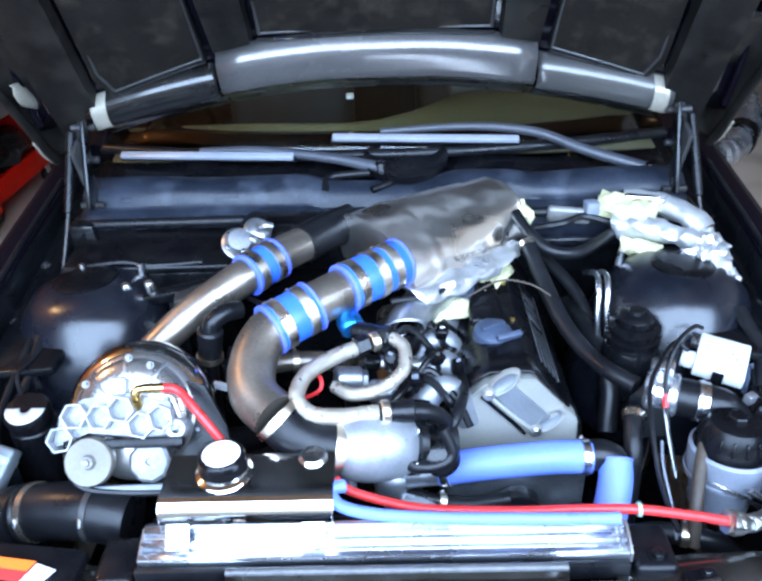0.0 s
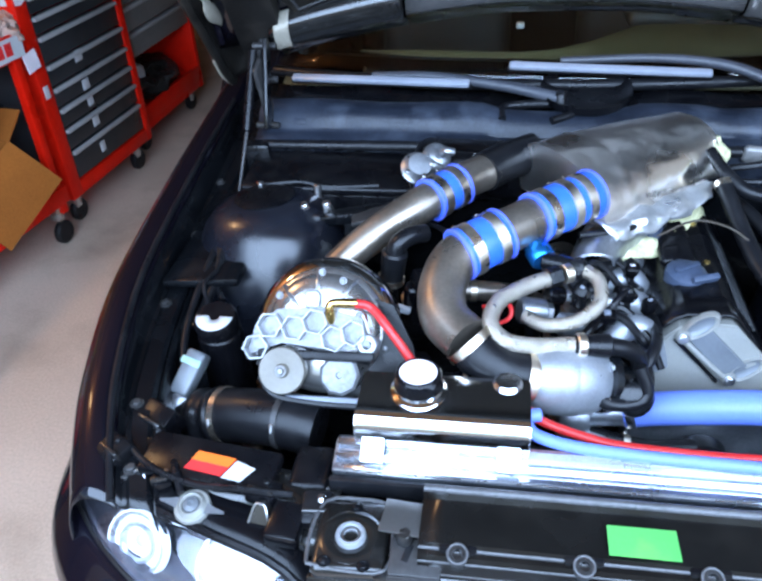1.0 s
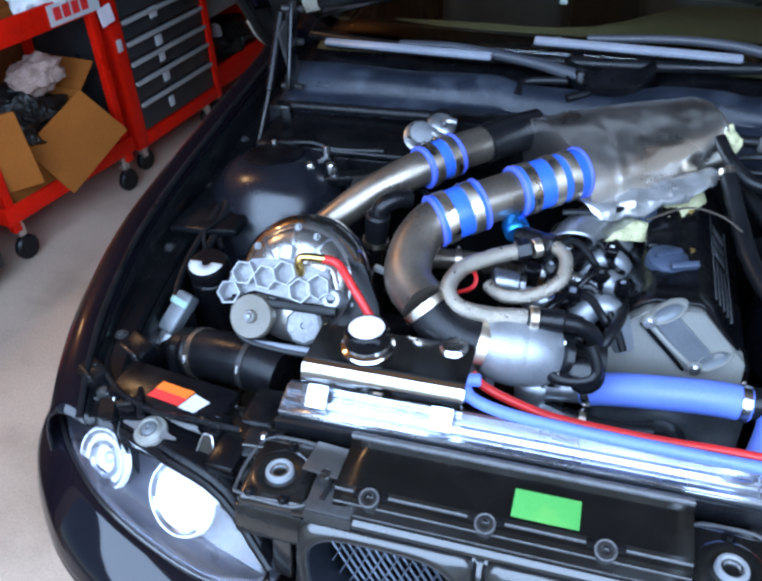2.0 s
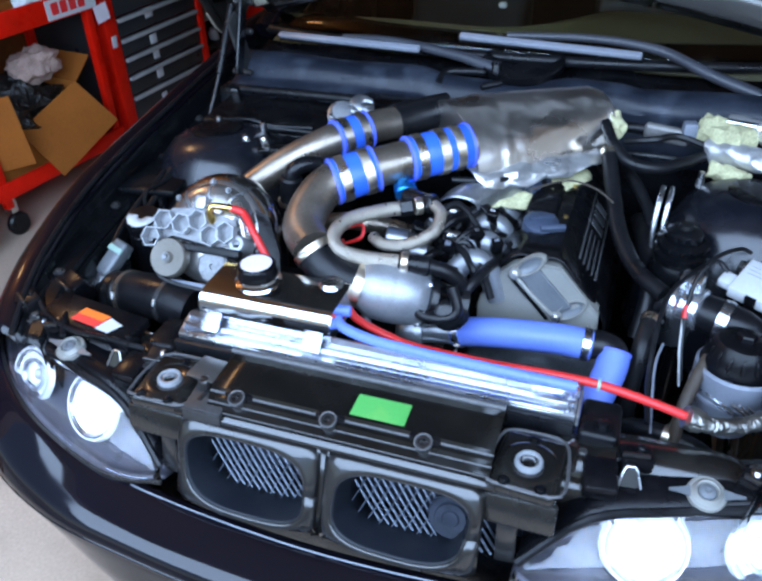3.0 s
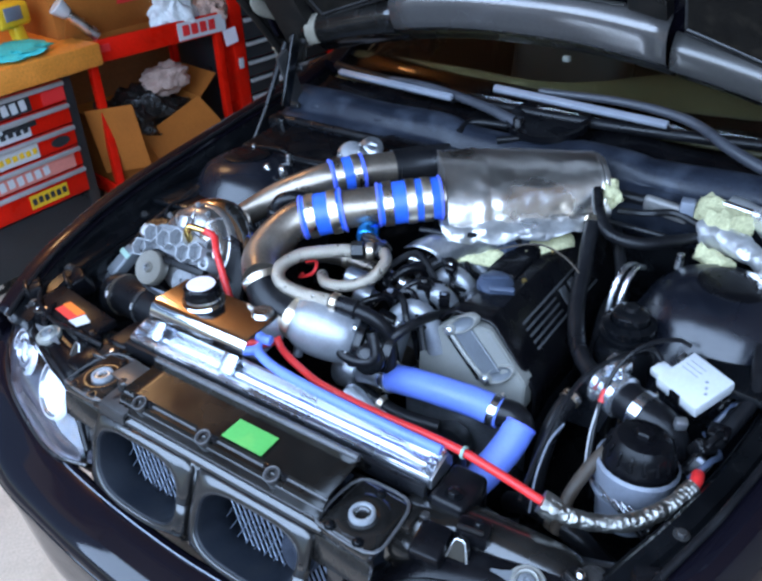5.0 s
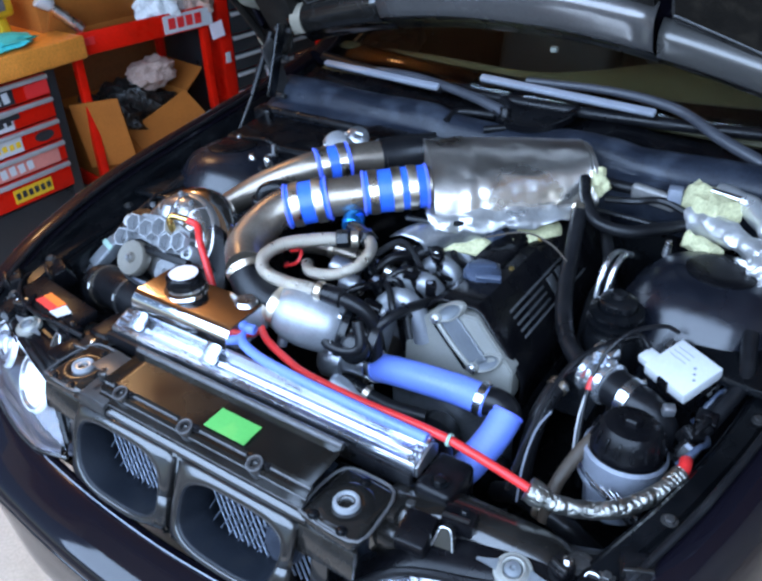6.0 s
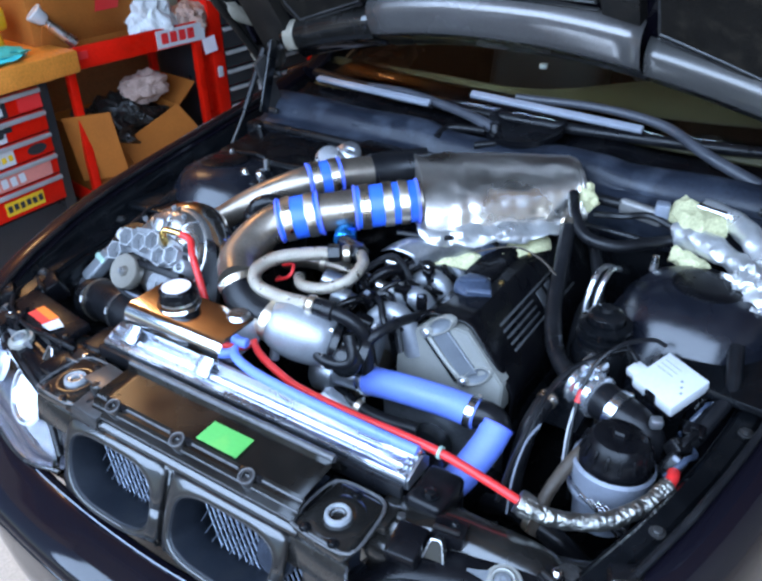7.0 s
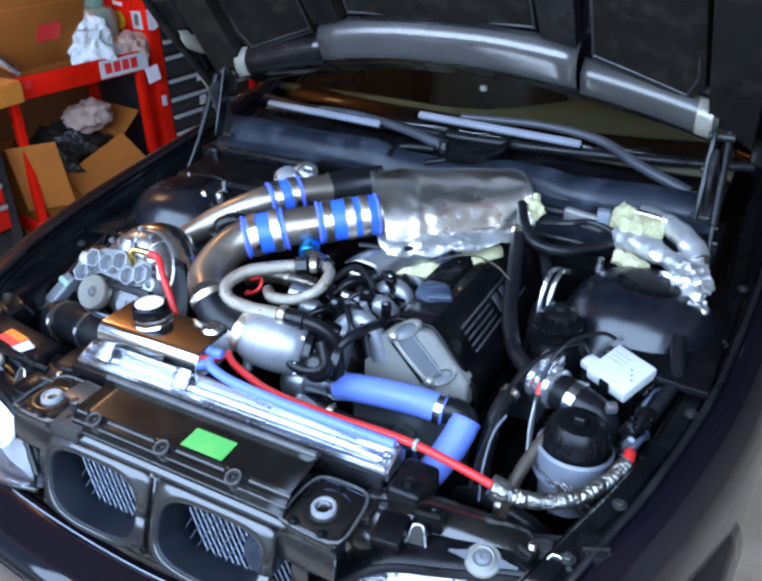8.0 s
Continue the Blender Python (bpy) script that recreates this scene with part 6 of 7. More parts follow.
part("nut", add_cyl(B(), (0.003, 0.478, 0.874), (0.02, 0.467, 0.875), 0.019, seg=6, bev=0.002), BAY, fit_)
part("collar", add_cyl(B(), (-0.015, 0.455, 0.873), (-0.002, 0.463, 0.873), 0.0165, bev=0.002), STEEL, fit_)
hf = thing("hose_fitting", (0.02, 0.32, 0.83), "black hose end fitting with a steel collar", "fitting")
part("body", add_cyl(B(), (-0.002, 0.318, 0.834), (0.055, 0.328, 0.828), 0.017, 0.019, 16, 0.003), RUBBER, hf)
part("collar", add_cyl(B(), (0.002, 0.318, 0.834), (0.016, 0.321, 0.833), 0.0195, bev=0.002), STEEL, hf)

# exhaust manifold and the crowded cylinder head side
man = thing("exhaust_manifold", (0.06, 0.55, 0.6), "heat-stained steel exhaust manifold runners beside the head", "manifold")
for i in range(6):
    y = 0.45 + 0.075 * i
    part("runner", add_tube(B(), [(0.158, y, 0.70), (0.130, y - 0.003, 0.768), (0.092, y - 0.012, 0.776), (0.055, y - 0.04, 0.715), (0.03, y - 0.07, 0.60)], 0.023, 16, 6), TURBO, man)
part("collector", add_tube(B(), [(0.02, 0.92, 0.62), (0.015, 0.7, 0.60), (0.02, 0.5, 0.59), (0.03, 0.36, 0.62)], 0.04, 18, 6), PIPE, man)
part("heat_cover", add_grid(B(), smooth_rows([[(0.005, 0.56, 0.835), (0.04, 0.555, 0.850), (0.075, 0.565, 0.838), (0.085, 0.575, 0.81)], [(0.02, 0.60, 0.842), (0.055, 0.60, 0.860), (0.10, 0.62, 0.845), (0.11, 0.625, 0.81)], [(0.05, 0.68, 0.835), (0.10, 0.68, 0.85), (0.15, 0.69, 0.835), (0.16, 0.695, 0.80)]], 6, 5)), CAST, man, "dented silver heat cover", thick=0.002)
for i, (x, y, z, r, h, mm) in enumerate(((0.0, 0.415, 0.80, 0.020, 0.035, CAST), (-0.02, 0.50, 0.80, 0.016, 0.03, PLASTIC), (0.085, 0.455, 0.775, 0.014, 0.03, CAST), (0.10, 0.52, 0.80, 0.012, 0.03, PLASTIC), (-0.06, 0.47, 0.785, 0.024, 0.045, CAST), (0.05, 0.49, 0.80, 0.013, 0.028, ZINC), (0.065, 0.40, 0.77, 0.018, 0.035, PLASTIC), (0.03, 0.555, 0.82, 0.012, 0.03, ZINC))):
    f = thing("sensor", (x, y, z - 0.1), "small metal sensor and banjo fitting on the engine", "sensor")
    part("body", add_cyl(B(), (x - h / 2, y, z), (x + h / 2, y + 0.01, z - 0.01), r, bev=0.003), mm, f)
    part("nut", add_cyl(B(), (x + h / 2 - 0.005, y + 0.01, z - 0.01), (x + h / 2 + 0.012, y + 0.012, z - 0.013), r * 0.8, seg=6, bev=0.001), ZINC, f)
    part("post", add_cyl(B(), (x, y + 0.005, z - 0.005), (x + 0.01, y + 0.02, z - 0.14), r * 0.6), BAY, f)
random.seed(11)
for i in range(12):
    y = 0.42 + 0.04 * i
    a = V(0.02 + random.uniform(-0.02, 0.06), y, 0.79 + random.uniform(-0.02, 0.03))
    pts = [a, a + V(0.05, random.uniform(-0.05, 0.05), random.uniform(-0.02, 0.04)), V(0.13, y + random.uniform(-0.08, 0.08), random.uniform(0.74, 0.80)), V(0.155, y + random.uniform(-0.05, 0.1), 0.73)]
    hose("wire", pts, random.choice((0.0035, 0.005, 0.007)), RUBBER, "black wiring run beside the cylinder head", "cable", n=6, seg=8)
hose("wire", [(-0.145, 0.42, 0.825), (-0.105, 0.405, 0.845), (-0.10, 0.385, 0.83), (-0.135, 0.385, 0.81), (-0.15, 0.41, 0.80)], 0.0035, RED, "loop of red wire under the boost pipe", "cable")
hose("wire", [(0.17, 0.665, 0.83), (0.24, 0.70, 0.845), (0.30, 0.70, 0.835), (0.345, 0.69, 0.81)], 0.0022, TAN, "thin tan wire crossing the valve cover", "cable", seg=8)
hose("wire", [(0.02, 0.60, 0.865), (0.10, 0.63, 0.86), (0.16, 0.70, 0.845), (0.19, 0.72, 0.83), (0.19, 0.73, 0.80)], 0.006, RUBBER, "black cable over the manifold", "cable", seg=8)

random.seed(31)
for i in range(9):
    y = 0.40 + 0.035 * i
    x = 0.03 + 0.10 * random.random()
    z = 0.80 + 0.03 * random.random()
    hose("wire", [(x - 0.03, y - 0.03, z - 0.03), (x, y, z), (x + 0.02, y + 0.03, z - 0.005), (x + 0.015, y + 0.06, z - 0.05)], random.choice((0.006, 0.008, 0.010)), RUBBER if i % 3 else PLASTIC, "black loom bending between the fittings", "cable", n=6, seg=10)
for i, (x, y, z) in enumerate(((0.06, 0.43, 0.808), (0.10, 0.49, 0.812), (0.02, 0.46, 0.835), (0.115, 0.57, 0.812), (0.14, 0.50, 0.785))):
    c = thing("connector", (x, y, z - 0.02), "small wiring connector with a pale clip", "connector")
    part("shell", add_box(B(), (x, y, z), (0.030, 0.022, 0.020), (15, 20 * i, 35 * i), 0.004), PLASTIC, c)
    part("clip", add_box(B(), (x, y - 0.003, z + 0.012), (0.012, 0.010, 0.006), (15, 20 * i, 35 * i), 0.002), ZINC if i % 2 else GREYPL, c)
    part("tail", add_cyl(B(), (x, y, z), (x + 0.01, y + 0.02, z - 0.07), 0.006), RUBBER, c)
# ---- cylinder head ----
vc = thing("valve_cover", (0.25, 0.68, 0.55), "black six-cylinder valve cover with a bare silver front casting", "engine")
sec = [(0.116, 0.60), (0.116, 0.69), (0.134, 0.742), (0.178, 0.790), (0.196, 0.800), (0.262, 0.802), (0.275, 0.795), (0.352, 0.694), (0.360, 0.680), (0.362, 0.66), (0.362, 0.58)]
bm = B()
add_grid(bm, [[(0.245 + (x - 0.245) * f, y, 0.70 + (z - 0.70) * f) for x, z in sec] for y, f in ((0.452, 1.03), (0.462, 1.045), (0.500, 1.03), (0.515, 1.0), (0.60, 1.0), (0.75, 1.0), (0.90, 1.0), (0.955, 0.98))])
part("cover", bm, PLASTIC, vc, "black plastic cover with a chamfered front", thick=0.004, angle=25)
part("cover_hump", add_box(B(), (0.205, 0.78, 0.803), (0.065, 0.34, 0.022), (0, 0, 0), 0.010, 3), PLASTIC, vc)
for y in (0.62, 0.76, 0.90):
    part("screw", bolt(B(), (0.255, y, 0.801), (0, 0, 1), 0.006, 0.006), BRASS, vc)


def on_front(x, z, d=0.0):
    return V(x, 0.436 + 0.10 * (z - 0.70) - d * 0.97, z + d * 0.20)


front = [(0.121, 0.625), (0.121, 0.689), (0.143, 0.744), (0.186, 0.784), (0.222, 0.792), (0.273, 0.791), (0.353, 0.704), (0.354, 0.640)]
bm = B()
a = [bm.verts.new(on_front(x, z)) for x, z in front]
b = [bm.verts.new(V(x, 0.468, z)) for x, z in front]
bm.faces.new(a)
for k in range(len(a)):
    n = (k + 1) % len(a)
    bm.faces.new((a[k], a[n], b[n], b[k]))
bmesh.ops.bevel(bm, geom=[e for e in bm.edges], offset=0.003, segments=2, affect="EDGES")
part("front_casting", bm, COVER, vc, "bare silver front casting", angle=18)
A_, B_ = (0.190, 0.768), (0.276, 0.689)
bm = B()
quad = ((0.200, 0.762), (0.232, 0.786), (0.302, 0.716), (0.268, 0.690))
lo = [bm.verts.new(on_front(x, z, -0.002)) for x, z in quad]
hi = [bm.verts.new(on_front(x, z, 0.007)) for x, z in quad]
bm.faces.new(hi)
for k in range(4):
    bm.faces.new((lo[k], lo[(k + 1) % 4], hi[(k + 1) % 4], hi[k]))
bmesh.ops.bevel(bm, geom=[e for e in bm.edges if e.verts[0] in hi and e.verts[1] in hi], offset=0.002, segments=1, affect="EDGES")
part("casting_web", bm, CASTBAND, vc, "darker raised strip on the casting", angle=20)
# black tube stands for the shade in the groove beside the strip
part("casting_shade", add_tube(B(), [on_front(0.178, 0.762, 0.003), on_front(0.205, 0.735, 0.004), on_front(0.235, 0.705, 0.004), on_front(0.258, 0.680, 0.003)], 0.0035, 8), BAY, vc, "dark line for the shaded groove in the casting")
part("casting_rail", add_tube(B(), [on_front(0.188, 0.766, 0.006), on_front(0.230, 0.726, 0.009), on_front(0.272, 0.688, 0.006)], 0.0052, 10), COVER, vc)
for (x, z) in (A_, B_):
    fm = Matrix.Translation(on_front(x, z)) @ V(0.0, -0.97, 0.20).to_track_quat("Z", "Y").to_matrix().to_4x4()
    p = part("bolt_boss", add_lathe(B(), [(0.013, -0.01), (0.0125, 0.009), (0.010, 0.012), (0.007, 0.012), (0, 0.011)], fm), COVER, vc)
    part("bolt", bolt(B(), fm @ V(0, 0, 0.011), (0, -0.97, 0.20), 0.006, 0.008), ZINC, p)
    om = fm @ Matrix.Translation((0.026, 0.020, 0.004)) @ Matrix.Rotation(radians(38), 4, "Z") @ Matrix.Diagonal((1.75, 0.85, 1.0, 1.0))
    ear = part("boss_ear", add_lathe(B(), [(0.0135, 0.000), (0.015, 0.004), (0.0175, 0.006), (0.0195, 0.003), (0.0205, -0.008)], om, 28), COVER, vc)
    part("ear_hollow", add_lathe(B(), [(0.0142, 0.002), (0.010, -0.001), (0, -0.002)], om, 28), CASTBAND, ear)
slope = Matrix.Translation((0.3135, 0.59, 0.7445)) @ Euler((0, radians(52.7), 0)).to_matrix().to_4x4()
for k in range(5):
    long = 0.135 if k in (1, 2, 3) else 0.30
    part("stripe", add_box(B(), slope @ V(-0.027 + 0.0145 * k, -0.060 + long / 2, 0.002), (0.0050, long, 0.003), (0, 52.7, 0), 0.001), STRIPE, vc, "raised dull silver stripe")
for k in range(3):
    part("badge_bar", add_box(B(), slope @ V(0.001, 0.110 + 0.040 * k, 0.002), (0.040, 0.027, 0.003), (0, 52.7, 0), 0.001), STRIPE, vc, "raised dull silver badge bar")
cap = thing("oil_filler_cap", (0.205, 0.60, 0.785), "round oil filler cap wrapped in slate blue tape", "cap")
part("cap", add_lathe(B(), [(0.036, -0.02), (0.038, 0.000), (0.036, 0.010), (0.026, 0.017), (0.012, 0.020), (0, 0.020)], pose(0.212, 0.578, 0.800, 6, 4, 0), 14), SLATE, cap)
part("grip", add_box(B(), (0.212, 0.578, 0.820), (0.055, 0.012, 0.008), (6, 4, 35), 0.004), SLATE, cap)
part("tape_end", add_box(B(), (0.238, 0.556, 0.806), (0.05, 0.012, 0.03), (30, 0, 20), 0.003), SLATE, cap)
cn = thing("coil_connector", (0.175, 0.72, 0.79), "slate coloured coil connector on the cover", "connector")
part("shell", add_box(B(), (0.168, 0.73, 0.815), (0.05, 0.08, 0.035), (0, -10, -20), 0.008, 3), SLATE, cn)
eng = thing("engine_block", (0.25, 0.65, 0.27), "dark iron engine block below the cover", "engine")
part("block", add_box(B(), (0.24, 0.69, 0.44), (0.24, 0.54, 0.36), (0, 6, 0), 0.02, 3), BAY, eng)
part("timing_case", add_box(B(), (0.24, 0.415, 0.46), (0.26, 0.05, 0.34), bev=0.015), CAST, eng)
for x, z, r in ((0.22, 0.36, 0.085), (0.10, 0.50, 0.05), (0.36, 0.50, 0.06), (0.24, 0.56, 0.045)):
    part("pulley", add_lathe(B(), [(0, 0), (r * 0.4, 0.0), (r * 0.5, -0.008), (r * 0.9, -0.008), (r, 0), (r, 0.025), (r * 0.9, 0.028), (0, 0.028)], pose(x, 0.375, z, 90, 0, 0)), BAY, eng)

# coolant hose and thermostat neck
ch = hose("coolant_hose", [(0.098, 0.352, 0.672), (0.16, 0.345, 0.690), (0.23, 0.340, 0.703), (0.30, 0.340, 0.709), (0.352, 0.342, 0.706)], 0.0285, PALEBLUE, "light blue silicone coolant hose with band clamps", clamps=(0.05, 0.95), cm=BRUSHED)
part("elbow", add_tube(B(), [(0.345, 0.342, 0.707), (0.368, 0.345, 0.708), (0.387, 0.340, 0.704), (0.393, 0.328, 0.695)], 0.0265, 18, 6), RUBBER, ch)
part("lower_hose", add_tube(B(), [(0.393, 0.334, 0.703), (0.390, 0.308, 0.684), (0.376, 0.270, 0.654), (0.354, 0.228, 0.622), (0.33, 0.20, 0.60)], 0.0285, 18, 8), PALEBLUE, ch)
m, _ = aim((0.3935, 0.337, 0.7055), (0.392, 0.320, 0.692))
part("lip", add_lathe(B(), [(0.0270, 0.0), (0.0295, 0.001), (0.030, 0.003), (0.0295, 0.005), (0.0285, 0.006)], m, 32), LIP, ch)
th = thing("thermostat_neck", (0.03, 0.36, 0.6), "cast aluminium thermostat neck below the turbo", "fitting")
part("neck", add_tube(B(), [(0.02, 0.355, 0.60), (0.02, 0.352, 0.645), (0.045, 0.352, 0.665), (0.10, 0.352, 0.672)], 0.026, 18, 6), CAST, th)
part("body", add_lathe(B(), [(0, 0), (0.038, 0), (0.042, 0.01), (0.042, 0.04), (0.034, 0.05), (0, 0.05)], aim((0.035, 0.352, 0.66), (-0.02, 0.345, 0.66))[0]), CAST, th)
part("bracket", add_box(B(), (0.075, 0.31, 0.625), (0.10, 0.03, 0.02), (20, 20, 0), 0.005), CAST, th)

red = hose("battery_cable", [(-0.072, 0.235, 0.775), (-0.045, 0.222, 0.760), (0.02, 0.203, 0.752), (0.078, 0.190, 0.752), (0.20, 0.176, 0.760), (0.30, 0.170, 0.768), (0.375, 0.165, 0.771), (0.455, 0.164, 0.757), (0.525, 0.166, 0.738)], 0.0072, RED, "thick red power cable laid along the radiator", "cable", n=12)
part("tie", add_cyl(B(), (0.374, 0.165, 0.771), (0.379, 0.165, 0.771), 0.0105), SAGE, red)
hose("coolant_tube", [(-0.072, 0.185, 0.790), (-0.055, 0.172, 0.780), (0.0, 0.160, 0.775), (0.10, 0.152, 0.774), (0.22, 0.148, 0.774), (0.345, 0.150, 0.770)], 0.0092, PALEBLUE, "slim blue tube lying on the radiator", "hose", n=12)
sl = thing("foil_sleeve", (0.60, 0.21, 0.70), "crinkled foil heat sleeve over the cable", "sleeve")
part("wrap", rough_up(add_tube(B(), [(0.515, 0.165, 0.740), (0.56, 0.180, 0.722), (0.62, 0.218, 0.714), (0.665, 0.275, 0.722), (0.685, 0.322, 0.735)], 0.0135, 16, 30, ripple=0.035, ripples=26), 0.0016, 80, 4), FOILFINE, sl, angle=50)
part("tape_end", rough_up(add_tube(B(), [(0.508, 0.164, 0.743), (0.520, 0.166, 0.738), (0.532, 0.169, 0.733)], 0.0185, 14, 6), 0.003, 80, 2), FOILFINE, sl, angle=50)
part("cable_end", add_tube(B(), [(0.685, 0.320, 0.735), (0.686, 0.336, 0.738), (0.684, 0.350, 0.735)], 0.010, 12), RED, sl)

# ---- bay, car's right side ----
sc = thing("supercharger", (-0.40, 0.36, 0.62), "cast aluminium belt-driven compressor with honeycomb face and oil line", "compressor")
AX = V(0.02, -0.80, 0.60).normalized()
SM = Matrix.Translation((-0.405, 0.365, 0.800)) @ AX.to_track_quat("Z", "Y").to_matrix().to_4x4()
part("volute", add_lathe(B(), [(0.05, -0.07), (0.100, -0.068), (0.120, -0.054), (0.127, -0.03), (0.124, -0.008), (0.112, 0.008), (0.104, 0.012), (0.100, 0.006)], SM, 52), POLISHED, sc, "polished scroll housing")
part("gear_case", add_lathe(B(), [(0.104, -0.02), (0.106, 0.014), (0.103, 0.022), (0.096, 0.026), (0.094, 0.036), (0.086, 0.046), (0.070, 0.053), (0.045, 0.056), (0, 0.057)], SM, 44), SCROLL, sc, "cast gear case")
CELLS = [(-0.100, -0.030), (-0.078, 0.006), (-0.038, 0.003), (-0.004, 0.014), (0.027, -0.012), (0.058, -0.002)]
for k, (x, y) in enumerate(CELLS):
    hm = SM @ Matrix.Translation((x, y, 0.0)) @ Matrix.Rotation(radians(8 - 6 * k), 4, "Z")
    # door light on the rims and shade in the pockets painted as two tones
    part("cell", add_lathe(B(), [(0.0212, 0.02), (0.0218, 0.083), (0.0214, 0.085), (0.0192, 0.085), (0.0188, 0.083), (0.0165, 0.052), (0, 0.050)], hm, 6), CELLRIM, sc, "hexagonal cast pocket", angle=25)
    part("cell_floor", add_lathe(B(), [(0.0164, 0.0525), (0, 0.0515)], hm, 6), GEARCASE, sc)
part("cell_plate", add_prism(B(), [(-0.118, -0.045), (-0.105, 0.005), (-0.07, 0.032), (0.0, 0.040), (0.07, 0.022), (0.085, -0.02), (0.04, -0.032), (-0.06, -0.022)], 0.03, SM @ Matrix.Translation((0, 0, 0.038))), GEARCASE, sc, "cast web round the pockets")
part("boss", add_lathe(B(), [(0.017, 0.0), (0.017, 0.068), (0.0145, 0.073), (0.008, 0.073), (0.007, 0.05), (0, 0.05)], SM @ Matrix.Translation((0.080, -0.020, 0.0)), 24), CELLRIM, sc)


def on_case(name, c, s, material, bev=0.004):
    part(name, in_frame(SM, c, s, bev), material, sc)


for a in (58, 96, 134):
    c, d = math.cos(radians(a)), math.sin(radians(a))
    part("case_rib", add_tube(B(), [SM @ V(0.052 * c, 0.052 * d, 0.052), SM @ V(0.078 * c, 0.078 * d, 0.048), SM @ V(0.099 * c, 0.099 * d, 0.026)], 0.004, 8, 4), CAST, sc)
on_case("breather", (-0.012, 0.050, 0.064), (0.026, 0.030, 0.018), CAST, 0.006)
on_case("belt_guard", (-0.002, -0.040, 0.070), (0.19, 0.016, 0.020), PLASTIC)
on_case("belt_plate", (0.025, -0.114, 0.060), (0.17, 0.016, 0.010), GREYPL, 0.003)
for x, y in ((-0.07, 0.055), (0.035, 0.082), (0.075, 0.040), (-0.03, 0.030), (0.0, 0.095), (0.062, 0.026), (0.104, -0.026)):
    part("bolt", bolt(B(), SM @ V(x, y, 0.052 if abs(x) < 0.09 else 0.02), AX, 0.0042, 0.007), GEARCASE, sc)
part("oil_fitting", add_tube(B(), [SM @ V(0.020, 0.010, 0.055), SM @ V(0.020, 0.028, 0.078), SM @ V(0.024, 0.044, 0.084), SM @ V(0.062, 0.046, 0.076)], 0.0075, 12, 6), BRASS, sc, "brass elbow fitting")
part("oil_line", add_tube(B(), [SM @ V(0.058, 0.046, 0.077), SM @ V(0.084, 0.040, 0.070), (-0.290, 0.310, 0.855), (-0.250, 0.285, 0.810), (-0.222, 0.268, 0.768)], 0.0074, 12, 8), RED, sc, "red rubber oil line")
part("back_plate", add_prism(B(), [(0.0, -0.125), (0.125, -0.125), (0.165, -0.085), (0.150, -0.02), (0.115, 0.045), (0.085, 0.055), (0.07, 0.0)], 0.012, SM @ Matrix.Translation((0, 0, 0.012))), PLASTIC, sc, "black mounting plate")
pm = SM @ Matrix.Translation((-0.054, -0.066, 0.068))
part("pulley", add_lathe(B(), [(0, -0.006), (0.036, -0.006), (0.0385, -0.003), (0.0385, 0.014), (0.0365, 0.018), (0.012, 0.016), (0.010, 0.022), (0.006, 0.025), (0, 0.025)], pm, 40), IDLER, sc, "grey idler pulley")
part("pulley_bolt", bolt(B(), pm @ V(0, 0, 0.022), AX, 0.006, 0.007), GEARCASE, sc)
part("tensioner", add_lathe(B(), [(0, -0.02), (0.034, -0.02), (0.034, 0.008), (0.029, 0.012), (0.006, 0.012), (0.005, 0.008), (0, 0.008)], SM @ Matrix.Translation((0.037, -0.070, 0.060)), 9), GEARCASE, sc)
bm = B()
add_tube(bm, [SM @ V(x, y, 0.062) for x, y in ((-0.098, -0.060), (-0.085, -0.030), (-0.055, -0.020), (0.0, -0.030), (0.085, -0.048))], 0.006, 8, 6)
add_tube(bm, [SM @ V(x, y, 0.062) for x, y in ((-0.096, -0.078), (-0.07, -0.108), (0.0, -0.118), (0.09, -0.120))], 0.006, 8, 6)
part("belt", bm, RUBBER, sc, "black drive belt")

fl = thing("air_filter", (-0.52, 0.24, 0.62), "black rubber intake duct with steel clamps", "air duct")
part("duct", add_tube(B(), [(-0.40, 0.235, 0.695), (-0.46, 0.245, 0.700), (-0.52, 0.255, 0.694), (-0.575, 0.265, 0.680)], 0.047, 24, 8), RUBBER, fl)
part("bellows", add_tube(B(), [(-0.575, 0.265, 0.680), (-0.62, 0.275, 0.660), (-0.645, 0.29, 0.62), (-0.65, 0.30, 0.55)], 0.048, 24, 14, ripple=0.07, ripples=5), RUBBER, fl)
clamp(fl, (-0.462, 0.2455, 0.700), V(-0.98, 0.15, 0.0).normalized(), 0.0475, 0.010, HINGE)
clamp(fl, (-0.572, 0.265, 0.681), V(-0.95, 0.17, -0.24).normalized(), 0.0475, 0.012, PIPE)
se = thing("sensor_box", (-0.655, 0.33, 0.65), "grey sensor housing with a green band", "sensor")
part("housing", add_box(B(), (-0.655, 0.330, 0.712), (0.036, 0.084, 0.032), (38, 10, -16), 0.006, 3), CASTBAND, se)
part("band", add_box(B(), (-0.651, 0.345, 0.724), (0.039, 0.014, 0.035), (38, 10, -16), 0.003), SAGE, se)
part("plug", add_box(B(), (-0.667, 0.286, 0.676), (0.030, 0.036, 0.028), (38, 10, -16), 0.006), CAST, se)
part("bracket", add_box(B(), (-0.66, 0.34, 0.66), (0.03, 0.05, 0.08), (0, 0, -40), 0.004), BAY, se)
wr = thing("washer_reservoir", (-0.628, 0.42, 0.55), "black reservoir cap with a white half-ring mark", "reservoir")
